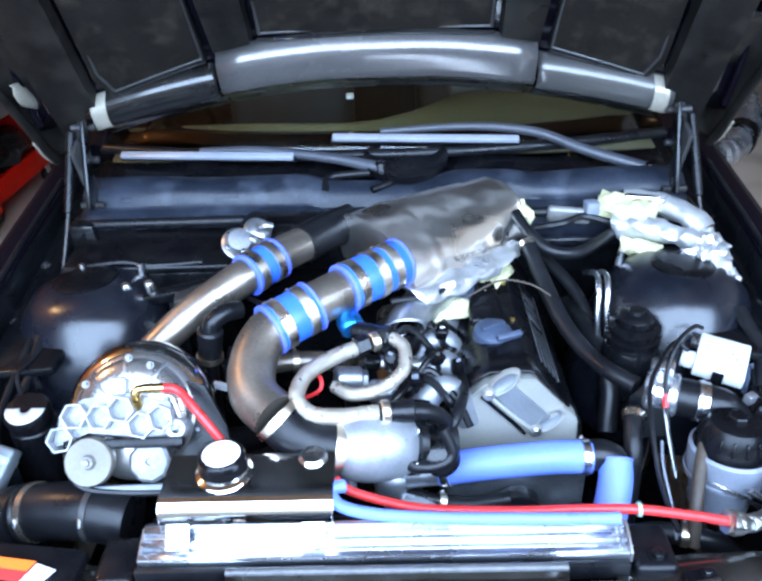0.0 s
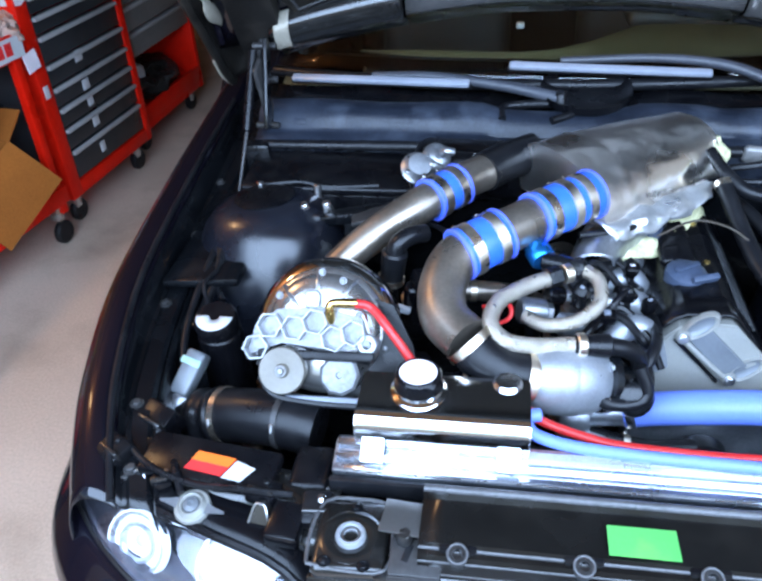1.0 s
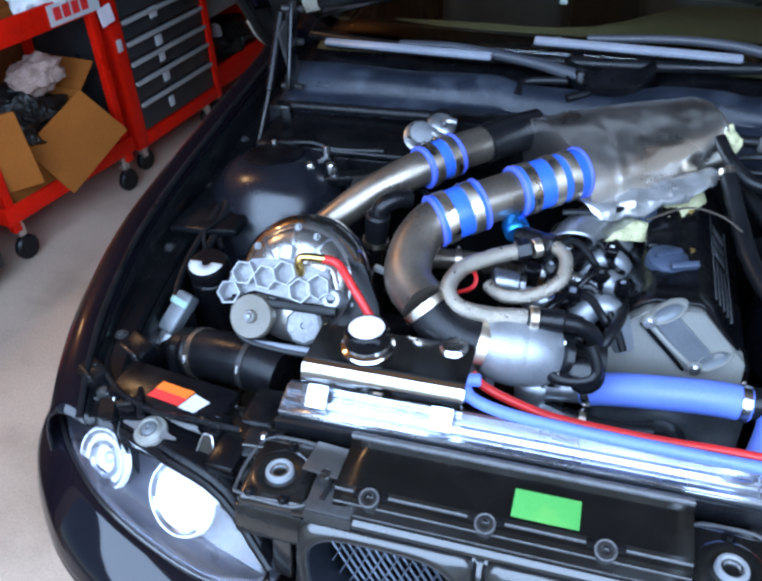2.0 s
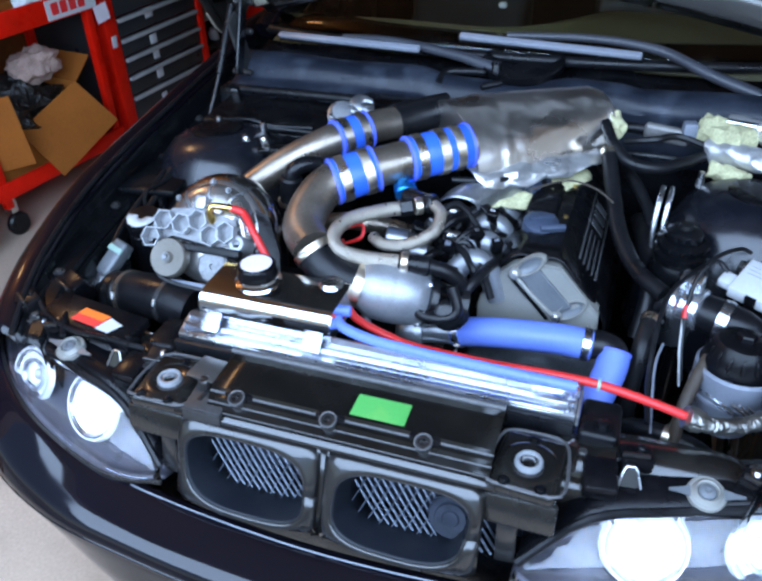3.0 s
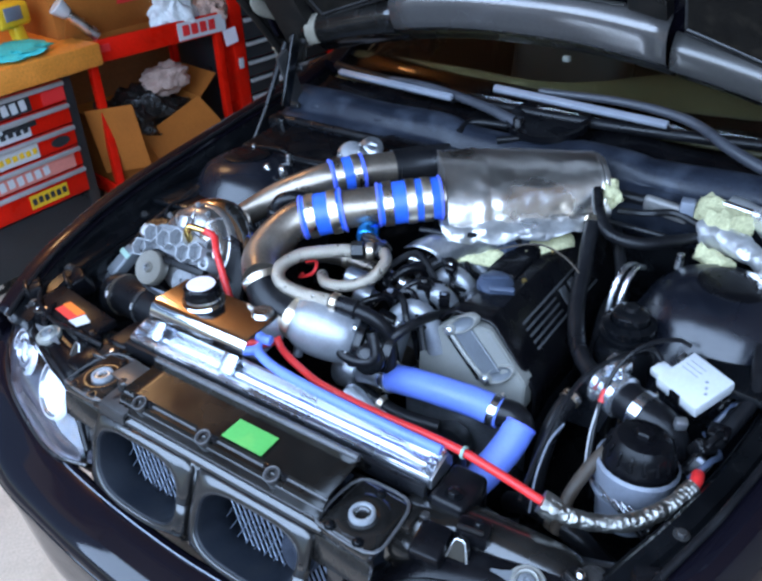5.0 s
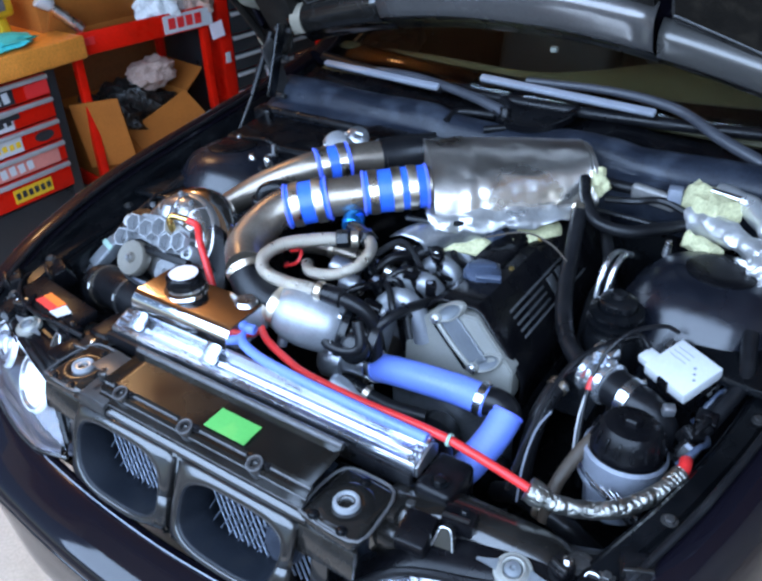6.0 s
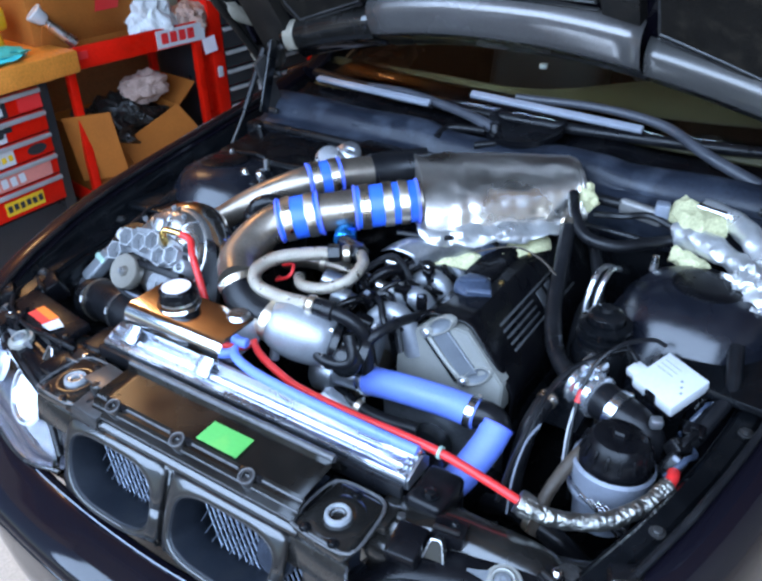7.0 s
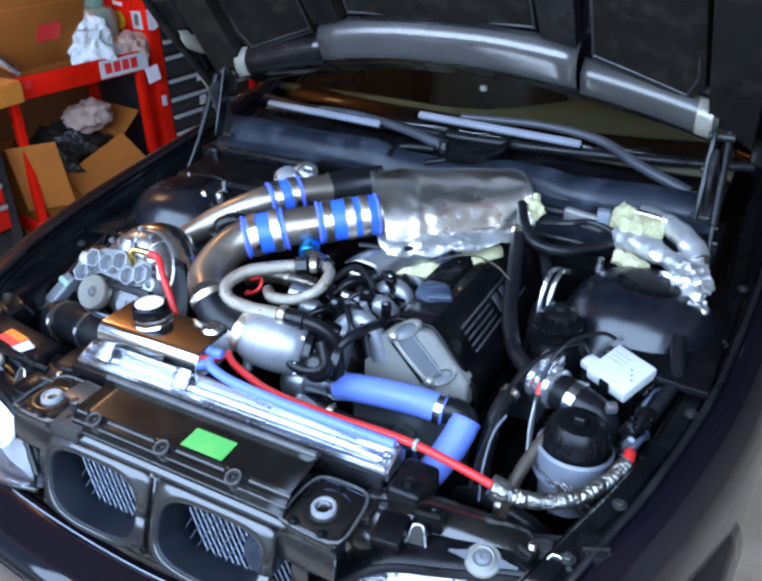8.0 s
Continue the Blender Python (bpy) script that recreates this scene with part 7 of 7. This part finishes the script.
part("body", add_cyl(B(), (-0.628, 0.43, 0.52), (-0.628, 0.425, 0.745), 0.05, 0.042, bev=0.01), PLASTIC, wr)
part("cap", add_lathe(B(), [(0.040, 0.0), (0.041, 0.024), (0.037, 0.030), (0, 0.031)], pose(-0.628, 0.425, 0.745, 14, 0, 0)), PLASTIC, wr)
bm = B()
m = pose(-0.628, 0.425, 0.745, 14, 0, 0)
add_grid(bm, [[m @ V(r * math.cos(a), r * math.sin(a), 0.0325) for r in (0.010, 0.035)] for a in np.linspace(math.pi * 1.0, math.pi * 2.0, 16)])
part("mark", bm, WHITE, wr, "white half ring", thick=0.001)

# black boxes by the firewall, relay tray and wastegate
bb = thing("battery_box", (-0.52, 0.88, 0.6), "low black plastic control unit box by the firewall", "box")
part("body", add_box(B(), (-0.50, 0.875, 0.775), (0.36, 0.15, 0.12), (0, 0, 0), 0.015, 3), PLASTIC, bb)
part("lid", add_box(B(), (-0.50, 0.875, 0.842), (0.375, 0.165, 0.022), (4, 0, 0), 0.008, 3), PLASTIC, bb)
part("strap", add_tube(B(), [(-0.63, 0.80, 0.848), (-0.55, 0.80, 0.856), (-0.49, 0.80, 0.846), (-0.38, 0.80, 0.852)], 0.006, 8), PLASTIC, bb)
mb = thing("heater_box", (-0.22, 0.93, 0.75), "dark rounded plastic heater intake box", "box")
part("body", add_box(B(), (-0.19, 0.905, 0.845), (0.26, 0.12, 0.11), (0, 0, -4), 0.035, 4), PLASTIC, mb)
rl = thing("bracket_rail", (-0.45, 0.75, 0.76), "black mounting bracket with bright bolts beside the strut tower", "bracket")
part("rail", add_box(B(), (-0.43, 0.735, 0.815), (0.20, 0.035, 0.025), (0, -6, 8), 0.006), BAY, rl)
part("plate", add_box(B(), (-0.375, 0.715, 0.828), (0.10, 0.05, 0.012), (0, -10, 8), 0.004), BEAM, rl)
part("leg", add_box(B(), (-0.43, 0.735, 0.71), (0.03, 0.03, 0.2), bev=0.004), BAY, rl)
for x, y in ((-0.52, 0.722), (-0.475, 0.73), (-0.33, 0.75)):
    part("bolt", add_cyl(B(), (x, y, 0.82), (x - 0.004, y - 0.006, 0.85), 0.011, 0.009, 12, 0.002), ZINC, rl)
wg = thing("wastegate", (-0.28, 0.79, 0.80), "cast aluminium wastegate actuator behind the intake pipe", "wastegate")
part("can", add_lathe(B(), [(0, 0), (0.026, 0.0), (0.032, 0.010), (0.032, 0.016), (0.036, 0.018), (0.036, 0.024), (0.030, 0.028), (0.024, 0.044), (0, 0.046)], aim((-0.300, 0.795, 0.885), (-0.285, 0.765, 0.925))[0], 28), CAST, wg)
part("flange", add_box(B(), (-0.262, 0.80, 0.905), (0.04, 0.05, 0.016), (0, 30, 20), 0.005), CAST, wg)
part("cover", add_lathe(B(), [(0, 0), (0.024, 0.0), (0.030, 0.006), (0.030, 0.014), (0.022, 0.022), (0, 0.024)], aim((-0.262, 0.822, 0.905), (-0.250, 0.800, 0.935))[0], 28), CAST, wg)
part("nipple", add_tube(B(), [(-0.246, 0.795, 0.930), (-0.236, 0.785, 0.940), (-0.222, 0.790, 0.936)], 0.008, 10, 5), CAST, wg)
for k in range(5):
    a = 2 * math.pi * k / 5
    part("screw", bolt(B(), (-0.287 + 0.030 * math.cos(a), 0.772 + 0.026 * math.sin(a), 0.915 + 0.012 * math.sin(a)), (0.3, -0.55, 0.78), 0.0035, 0.005), ZINC, wg)
part("stem", add_cyl(B(), (-0.300, 0.795, 0.885), (-0.305, 0.81, 0.78), 0.014), ZINC, wg)
bk = thing("solenoid", (-0.27, 0.50, 0.75), "small black solenoid with a hose stub between the pipes", "sensor")
part("body", add_cyl(B(), (-0.275, 0.50, 0.70), (-0.270, 0.490, 0.815), 0.022, 0.018, bev=0.004), PLASTIC, bk)
part("plug", add_box(B(), (-0.255, 0.485, 0.825), (0.03, 0.045, 0.03), (20, 10, 30), 0.006), PLASTIC, bk)
part("clip", add_box(B(), (-0.29, 0.47, 0.775), (0.03, 0.012, 0.012), (0, 20, 0), 0.003), WHITE, bk)
hose("wire", [(-0.25, 0.485, 0.83), (-0.21, 0.53, 0.86), (-0.22, 0.60, 0.86), (-0.30, 0.68, 0.85)], 0.005, RUBBER, "black wire crossing under the pipes", "cable", seg=8)
hose("wire", [(-0.69, 0.45, 0.72), (-0.675, 0.55, 0.76), (-0.68, 0.66, 0.80), (-0.66, 0.74, 0.82), (-0.58, 0.80, 0.83)], 0.009, RUBBER, "black wiring loom along the wing", "cable", seg=10)
hose("wire", [(-0.66, 0.30, 0.70), (-0.69, 0.42, 0.74), (-0.70, 0.60, 0.775), (-0.705, 0.80, 0.80)], 0.007, RUBBER, "black wiring loom along the wing", "cable", seg=10)

# ---- bay, car's left side ----
hose("breather_hose", [(0.312, 0.822, 0.866), (0.325, 0.77, 0.838), (0.342, 0.71, 0.805), (0.362, 0.64, 0.777), (0.392, 0.57, 0.758), (0.425, 0.515, 0.752), (0.462, 0.478, 0.748)], 0.0165, RUBBER, "thick black rubber hose running to the valve", clamps=(0.02,), n=8)
hose("breather_hose", [(0.292, 0.885, 0.905), (0.318, 0.835, 0.880), (0.36, 0.795, 0.858), (0.42, 0.805, 0.848), (0.47, 0.85, 0.847), (0.515, 0.893, 0.847)], 0.0128, RUBBER, "black rubber hose crossing to the foil-wrapped line", n=8)
hose("heater_hose", [(0.40, 0.80, 0.72), (0.41, 0.70, 0.745), (0.43, 0.60, 0.73), (0.44, 0.55, 0.69), (0.43, 0.50, 0.62)], 0.019, RUBBER, "black heater hose beside the engine", n=8)
hose("heater_hose", [(0.33, 0.93, 0.80), (0.37, 0.84, 0.80), (0.41, 0.76, 0.775), (0.43, 0.70, 0.74)], 0.013, RUBBER, "black heater hose beside the engine", n=8)
for k in range(2):
    o = 0.018 * k
    hose("brake_pipe", [(0.435 + o, 0.80, 0.80), (0.432 + o, 0.71, 0.850), (0.428 + o, 0.665, 0.845), (0.425 + o, 0.64, 0.80), (0.43 + o, 0.63, 0.74)], 0.0055, BRUSHED, "bent bright steel brake pipe", "pipe", n=8, seg=10)
ps = thing("steering_reservoir", (0.482, 0.588, 0.55), "black power steering reservoir with a ribbed cap", "reservoir")
part("body", add_lathe(B(), [(0.0, 0.58), (0.052, 0.60), (0.058, 0.66), (0.058, 0.745), (0.05, 0.765), (0.03, 0.775)], pose(0.482, 0.588, 0)), BAY, ps)
part("collar", add_lathe(B(), [(0.046, 0.768), (0.052, 0.775), (0.052, 0.786), (0.044, 0.790), (0.044, 0.796), (0.049, 0.800), (0.049, 0.806), (0.036, 0.812)], pose(0.482, 0.588, 0), 36), BAY, ps)
part("cap", add_lathe(B(), [(0.034, 0.808), (0.034, 0.826), (0.028, 0.832), (0.015, 0.834), (0.013, 0.842), (0, 0.843)], pose(0.482, 0.588, 0), 14), BAY, ps, "ribbed black cap")
bv = thing("throttle_valve", (0.50, 0.465, 0.60), "polished aluminium valve body with a black elbow", "valve")
part("body", add_lathe(B(), [(0, 0), (0.032, 0.0), (0.038, 0.006), (0.038, 0.016), (0.032, 0.020), (0.032, 0.038), (0.040, 0.042), (0.040, 0.054), (0.034, 0.058), (0, 0.058)], aim((0.478, 0.475, 0.742), (0.532, 0.452, 0.742))[0], 32), SATIN, bv)
part("motor", add_box(B(), (0.505, 0.480, 0.785), (0.04, 0.03, 0.03), (20, 0, -20), 0.006), BRUSHED, bv)
part("elbow", add_tube(B(), [(0.532, 0.452, 0.742), (0.565, 0.437, 0.742), (0.600, 0.425, 0.735), (0.622, 0.425, 0.705), (0.63, 0.43, 0.64)], 0.034, 22, 7), RUBBER, bv)
clamp(bv, (0.566, 0.4365, 0.7418), V(0.93, -0.3, -0.08).normalized(), 0.0345, 0.018, BRUSHED)
part("bracket", add_prism(B(), [(0, 0), (0.07, 0.02), (0.08, 0.09), (0.03, 0.12), (0.0, 0.08)], 0.008, pose(0.44, 0.44, 0.66, 70, 0, -20)), BAY, bv)
part("support", add_cyl(B(), (0.50, 0.468, 0.72), (0.49, 0.50, 0.45), 0.02), BAY, bv)
hose("heater_hose", [(0.447, 0.435, 0.728), (0.440, 0.40, 0.712), (0.435, 0.365, 0.68), (0.43, 0.34, 0.60), (0.43, 0.33, 0.50)], 0.0165, RUBBER, "black hose with a steel clamp dropping beside the valve", clamps=(0.08,))
wb = thing("control_unit", (0.62, 0.515, 0.75), "small white control unit box with a wiring plug", "control unit")
u = (V(0.681, 0.537, 0.788) - V(0.602, 0.576, 0.795)).normalized()
w = (V(0.602, 0.576, 0.795) - V(0.569, 0.495, 0.773)).normalized()
n = u.cross(w).normalized()
w = n.cross(u)
WM = Matrix.Translation((0.625, 0.516, 0.772)) @ Matrix((u, w, n)).transposed().to_4x4()


part("case", in_frame(WM, (0, 0, 0), (0.088, 0.088, 0.026), 0.003), WHITE, wb)
part("plug", in_frame(WM, (-0.056, -0.02, 0.0), (0.024, 0.03, 0.018), 0.003), WHITE, wb)
part("plug", in_frame(WM, (-0.05, 0.026, 0.0), (0.016, 0.02, 0.016), 0.003), BRUSHED, wb)
part("clip", in_frame(WM, (0.0, -0.046, 0.0), (0.02, 0.006, 0.026), 0.001), PLASTIC, wb)
for k in range(3):
    part("print", in_frame(WM, (0.016 + 0.008 * k, 0.010 - 0.010 * k, 0.0133), (0.0045, 0.0045, 0.0006), 0), GREYPL, wb)
for k in range(3):
    part("print_line", in_frame(WM, (-0.018, 0.026 - 0.010 * k, 0.0133), (0.034, 0.0012, 0.0006), 0), BUSH, wb)
part("base", in_frame(WM, (0.01, 0.0, -0.03), (0.05, 0.06, 0.034), 0.004), PLASTIC, wb)
part("stand", add_box(B(), (0.64, 0.53, 0.68), (0.03, 0.03, 0.16), bev=0.003), BAY, wb)
hose("wire", [(0.565, 0.525, 0.790), (0.54, 0.53, 0.805), (0.50, 0.48, 0.800), (0.467, 0.425, 0.785), (0.455, 0.36, 0.757), (0.452, 0.28, 0.71), (0.46, 0.20, 0.68)], 0.0045, RUBBER, "black wire looping from the control unit", "cable", n=10, seg=8)
hose("wire", [(0.468, 0.34, 0.740), (0.460, 0.30, 0.725), (0.463, 0.25, 0.69), (0.47, 0.22, 0.64)], 0.0022, GREYPL, "thin white wire hanging into the bay", "cable", n=8, seg=8)
hose("wire", [(0.598, 0.560, 0.815), (0.575, 0.545, 0.828), (0.535, 0.505, 0.825), (0.508, 0.465, 0.795), (0.500, 0.430, 0.755), (0.503, 0.395, 0.700), (0.512, 0.36, 0.65)], 0.0042, RUBBER, "thin black wire looping down from the sensor box", "cable", n=8, seg=8)
hose("wire", [(0.497, 0.425, 0.745), (0.500, 0.385, 0.700), (0.510, 0.35, 0.645)], 0.0018, WHITE, "thin white wire taped along a black one", "cable", n=8, seg=8)
solo("wire_tape", add_tube(B(), [(0.501, 0.435, 0.762), (0.4995, 0.428, 0.752), (0.4995, 0.422, 0.743)], 0.0056, 10, 3), RED, "red tape band round the thin wire", "tape")

of = thing("oil_filter_housing", (0.60, 0.335, 0.5), "grey oil filter housing with a black hexagon cap", "oil filter")
OM = Matrix.Translation((0.595, 0.358, 0.768)) @ pose(0, 0, 0, -4, 2, 0) @ Matrix.Translation((0, 0, -0.784)) @ Matrix.Diagonal((0.98, 0.98, 1.0, 1.0))
part("body", add_lathe(B(), [(0.0, 0.60), (0.050, 0.605), (0.054, 0.64), (0.062, 0.66), (0.068, 0.69), (0.069, 0.725), (0.064, 0.73)], OM, 40), GREYPL, of)
part("band", add_lathe(B(), [(0.0685, 0.672), (0.0705, 0.674), (0.0705, 0.680), (0.0685, 0.682)], OM, 40), GREYPL, of)
cap = part("cap", add_lathe(B(), [(0.060, 0.716), (0.0635, 0.718), (0.0645, 0.722), (0.0640, 0.736), (0.0610, 0.741), (0.0595, 0.752), (0.053, 0.770), (0.047, 0.778), (0.030, 0.7815), (0, 0.7825)], OM @ Matrix.Diagonal((0.93, 0.93, 1.0, 1.0)), 40), PLASTIC, of, "ribbed black screw cap")
for k in range(16):
    part("cap_rib", add_box(B(), (0, 0, 0), (0.008, 0.005, 0.026), bev=0.0015), PLASTIC, cap).matrix_parent_inverse = OM @ Matrix.Rotation(2 * math.pi * k / 16, 4, "Z") @ Matrix.Translation((0.0535, 0, 0.757)) @ Matrix.Rotation(radians(-18), 4, "Y")
part("cap_hex", add_lathe(B(), [(0.017, 0.780), (0.017, 0.790), (0.015, 0.793), (0, 0.793)], OM, 6), PLASTIC, of, angle=20)
part("bail_wire", add_tube(B(), [OM @ V(-0.060, -0.034, 0.690), OM @ V(-0.020, -0.069, 0.690), OM @ V(0.030, -0.072, 0.664), OM @ V(0.062, -0.062, 0.640)], 0.0022, 8, 8), BRUSHED, of, "bright wire bail")
part("bail_wire", add_tube(B(), [OM @ V(-0.030, -0.064, 0.684), OM @ V(0.010, -0.073, 0.672), OM @ V(0.046, -0.070, 0.642)], 0.0022, 8, 8), BRUSHED, of, "bright wire bail")
part("tab", add_box(B(), OM @ V(0.040, 0.050, 0.792), (0.020, 0.016, 0.020), (10, 0, 30), 0.004), CAST, of, "small metal tab")
for k in range(3):
    part("lever", add_cyl(B(), (0.585 + 0.012 * k, 0.270, 0.695), (0.628 + 0.010 * k, 0.258, 0.672), 0.003, seg=8), BRUSHED, of)
hose("hose_stub", [(0.545, 0.35, 0.72), (0.530, 0.315, 0.70), (0.515, 0.27, 0.66), (0.51, 0.24, 0.60)], 0.011, TAN, "worn tan hose beside the oil filter", "hose")
al = thing("wrapped_line", (0.60, 0.85, 0.80), "refrigerant line wrapped in crinkled foil and yellowed insulation", "heat shield")
part("foil", rough_up(add_tube(B(), [(0.515, 0.905, 0.862), (0.56, 0.878, 0.866), (0.61, 0.845, 0.870), (0.66, 0.805, 0.862), (0.69, 0.77, 0.835), (0.705, 0.74, 0.80)], 0.026, 18, 10, bulge=lambda f: 0.025 + 0.004 * math.sin(f * 9)), 0.009, 38, 2), WRAP, al, angle=60)
part("foil", rough_up(add_tube(B(), [(0.55, 0.955, 0.895), (0.61, 0.93, 0.90), (0.665, 0.875, 0.89), (0.69, 0.84, 0.87)], 0.026, 16, 8), 0.006, 30, 4), WRAP, al, angle=60)
part("insulation", rough_up(add_tube(B(), [(0.50, 0.955, 0.880), (0.545, 0.915, 0.892), (0.585, 0.885, 0.895)], 0.030, 14, 8), 0.014, 40, 6), WOOL, al)
part("insulation", rough_up(add_tube(B(), [(0.525, 0.86, 0.835), (0.56, 0.835, 0.838), (0.59, 0.815, 0.838)], 0.018, 12, 8), 0.012, 40, 7), WOOL, al)
part("foil", blob(B(), (0.685, 0.795, 0.845), (0.042, 0.048, 0.038), 0.45, sub=4, seed=12), WRAP, al)
part("foil", blob(B(), (0.700, 0.745, 0.810), (0.034, 0.040, 0.032), 0.45, sub=4, seed=13), WRAP, al)
part("pipe", add_tube(B(), [(0.60, 0.93, 0.905), (0.66, 0.89, 0.895), (0.70, 0.84, 0.875)], 0.016, 14, 6), TAN, al, "tan insulated pipe")
part("pipe", add_cyl(B(), (0.54, 0.925, 0.918), (0.60, 0.905, 0.920), 0.008, bev=0.002), CHROME, al)
part("pipe", add_cyl(B(), (0.52, 0.895, 0.848), (0.555, 0.878, 0.858), 0.013, bev=0.003), WHITE, al)
part("connector", add_box(B(), (0.47, 0.935, 0.885), (0.03, 0.03, 0.04), (0, 0, 10), 0.005), GREYPL, al)
mc = thing("brake_booster", (0.42, 0.96, 0.7), "dull silver bracket on the firewall", "bracket")
part("plate", add_box(B(), (0.425, 0.945, 0.868), (0.10, 0.02, 0.04), (10, 4, -6), 0.012, 3), GREYDRAWER, mc)
hose("wire", [(0.34, 0.90, 0.86), (0.40, 0.89, 0.875), (0.45, 0.92, 0.875), (0.52, 0.91, 0.86)], 0.008, RUBBER, "black cable along the firewall", "cable", seg=8)
hose("wire", [(0.32, 0.87, 0.845), (0.42, 0.86, 0.85), (0.50, 0.87, 0.84)], 0.006, RUBBER, "black cable along the firewall", "cable", seg=8)
hose("wiring_loom", [(0.70, 0.64, 0.80), (0.715, 0.56, 0.765), (0.70, 0.50, 0.735), (0.68, 0.44, 0.71), (0.66, 0.38, 0.69)], 0.014, RUBBER, "black rubber sleeve loom along the wing", "cable", n=10)
for i, (x, y) in enumerate(((0.685, 0.47), (0.70, 0.54), (0.672, 0.42), (0.68, 0.38))):
    c = thing("connector", (x, y, 0.70), "small black wiring connector beside the wing", "connector")
    part("shell", add_box(B(), (x, y, 0.725), (0.035, 0.028, 0.03), (20, 10 * i, 30 * i), 0.005), PLASTIC, c)
    part("lock", add_box(B(), (x, y - 0.004, 0.742), (0.014, 0.012, 0.008), (20, 10 * i, 30 * i), 0.002), GREYPL if i % 2 else PLASTIC, c)

# ---- small clutter round the lamps and wings ----
for s in (-1, 1):
    k = 0 if s < 0 else 1
    for i, (x, y, z, dx, dy, dz, rz) in enumerate(((0.445, 0.075, 0.722, 0.05, 0.035, 0.03, 12), (0.60, 0.075, 0.722, 0.03, 0.03, 0.035, -20), (0.69, 0.115, 0.735, 0.05, 0.045, 0.04, 30), (0.36, 0.055, 0.715, 0.045, 0.05, 0.04, -8), (0.66, 0.20, 0.715, 0.06, 0.06, 0.05, 25))[:5 if s < 0 else 3]):
        c = thing("lamp_bracket", (s * x, y, z - dz / 2), "black plastic bracket behind the headlamp", "bracket")
        part("block", add_box(B(), (s * x, y, z), (dx, dy, dz), (6 * i, 4, s * rz), 0.006, 2), PLASTIC, c)
        part("rib", add_box(B(), (s * x, y - dy * 0.3, z + dz * 0.42), (dx * 0.8, 0.006, dz * 0.5), (6 * i, 4, s * rz), 0.002), DARKGREY, c)
        part("screw", bolt(B(), (s * x + 0.006, y + dy * 0.15, z + dz * 0.48), (0, 0, 1), 0.006, 0.006), ZINC if i % 2 else BAY, c)
        part("foot", add_box(B(), (s * x, y + 0.012, z - dz / 2 - 0.010), (dx * 0.5, dy * 0.5, 0.03), bev=0.003), PLASTIC, c)
    if s < 0:
        hose("wire", [(s * 0.40, 0.07, 0.728), (s * 0.47, 0.058, 0.745), (s * 0.545, 0.062, 0.742), (s * 0.62, 0.085, 0.748), (s * 0.68, 0.14, 0.742), (s * 0.70, 0.22, 0.725)], 0.005, RUBBER, "black lamp wiring behind the headlamp", "cable", n=8, seg=8)
        hose("wire", [(s * 0.56, 0.05, 0.735), (s * 0.58, 0.085, 0.745), (s * 0.60, 0.12, 0.73), (s * 0.62, 0.16, 0.70)], 0.006, RUBBER, "black lamp wiring behind the headlamp", "cable", n=8, seg=8)
random.seed(23)
for i in range(7):
    y = 0.34 + 0.05 * i
    x = 0.655 + 0.02 * random.random()
    hose("wire", [(x, y, 0.70 + 0.03 * random.random()), (x + 0.02, y + 0.04, 0.725 + 0.02 * random.random()), (x + 0.025, y + 0.09, 0.715 + 0.03 * random.random()), (x - 0.01, y + 0.14, 0.69 + 0.03 * random.random())], random.choice((0.004, 0.005, 0.007)), RUBBER if i % 3 else SLATE, "thin wiring beside the wing", "cable", n=6, seg=8)
for i in range(6):
    y = 0.46 + 0.06 * i
    hose("wire", [(-0.655, y, 0.735 + 0.02 * random.random()), (-0.68, y + 0.05, 0.765 + 0.02 * random.random()), (-0.672, y + 0.11, 0.77 + 0.02 * random.random()), (-0.69, y + 0.17, 0.78 + 0.02 * random.random())], random.choice((0.004, 0.006)), RUBBER, "thin wiring beside the wing", "cable", n=6, seg=8)
# dark pipework deep in the bay
for i, (pts, r, mm, lab) in enumerate((
        ([(-0.30, 0.42, 0.62), (-0.22, 0.40, 0.66), (-0.12, 0.42, 0.66), (-0.04, 0.45, 0.62)], 0.022, RUBBER, "black hose low in the bay"),
        ([(-0.52, 0.36, 0.60), (-0.45, 0.42, 0.64), (-0.34, 0.46, 0.64), (-0.26, 0.52, 0.60)], 0.028, RUBBER, "black hose low in the bay"),
        ([(0.40, 0.30, 0.55), (0.46, 0.27, 0.60), (0.54, 0.25, 0.60), (0.60, 0.26, 0.55)], 0.018, RUBBER, "black hose low in the bay"),
        ([(-0.30, 0.60, 0.70), (-0.22, 0.58, 0.74), (-0.12, 0.60, 0.73), (-0.04, 0.64, 0.68)], 0.02, PIPE, "steel pipe low in the bay"),
        ([(-0.02, 0.38, 0.62), (0.06, 0.33, 0.63), (0.14, 0.33, 0.61), (0.22, 0.35, 0.60)], 0.015, RUBBER, "black hose low in the bay"))):
    hose("lower_hose", pts, r, mm, lab, "hose", clamps=(0.5,), n=8)
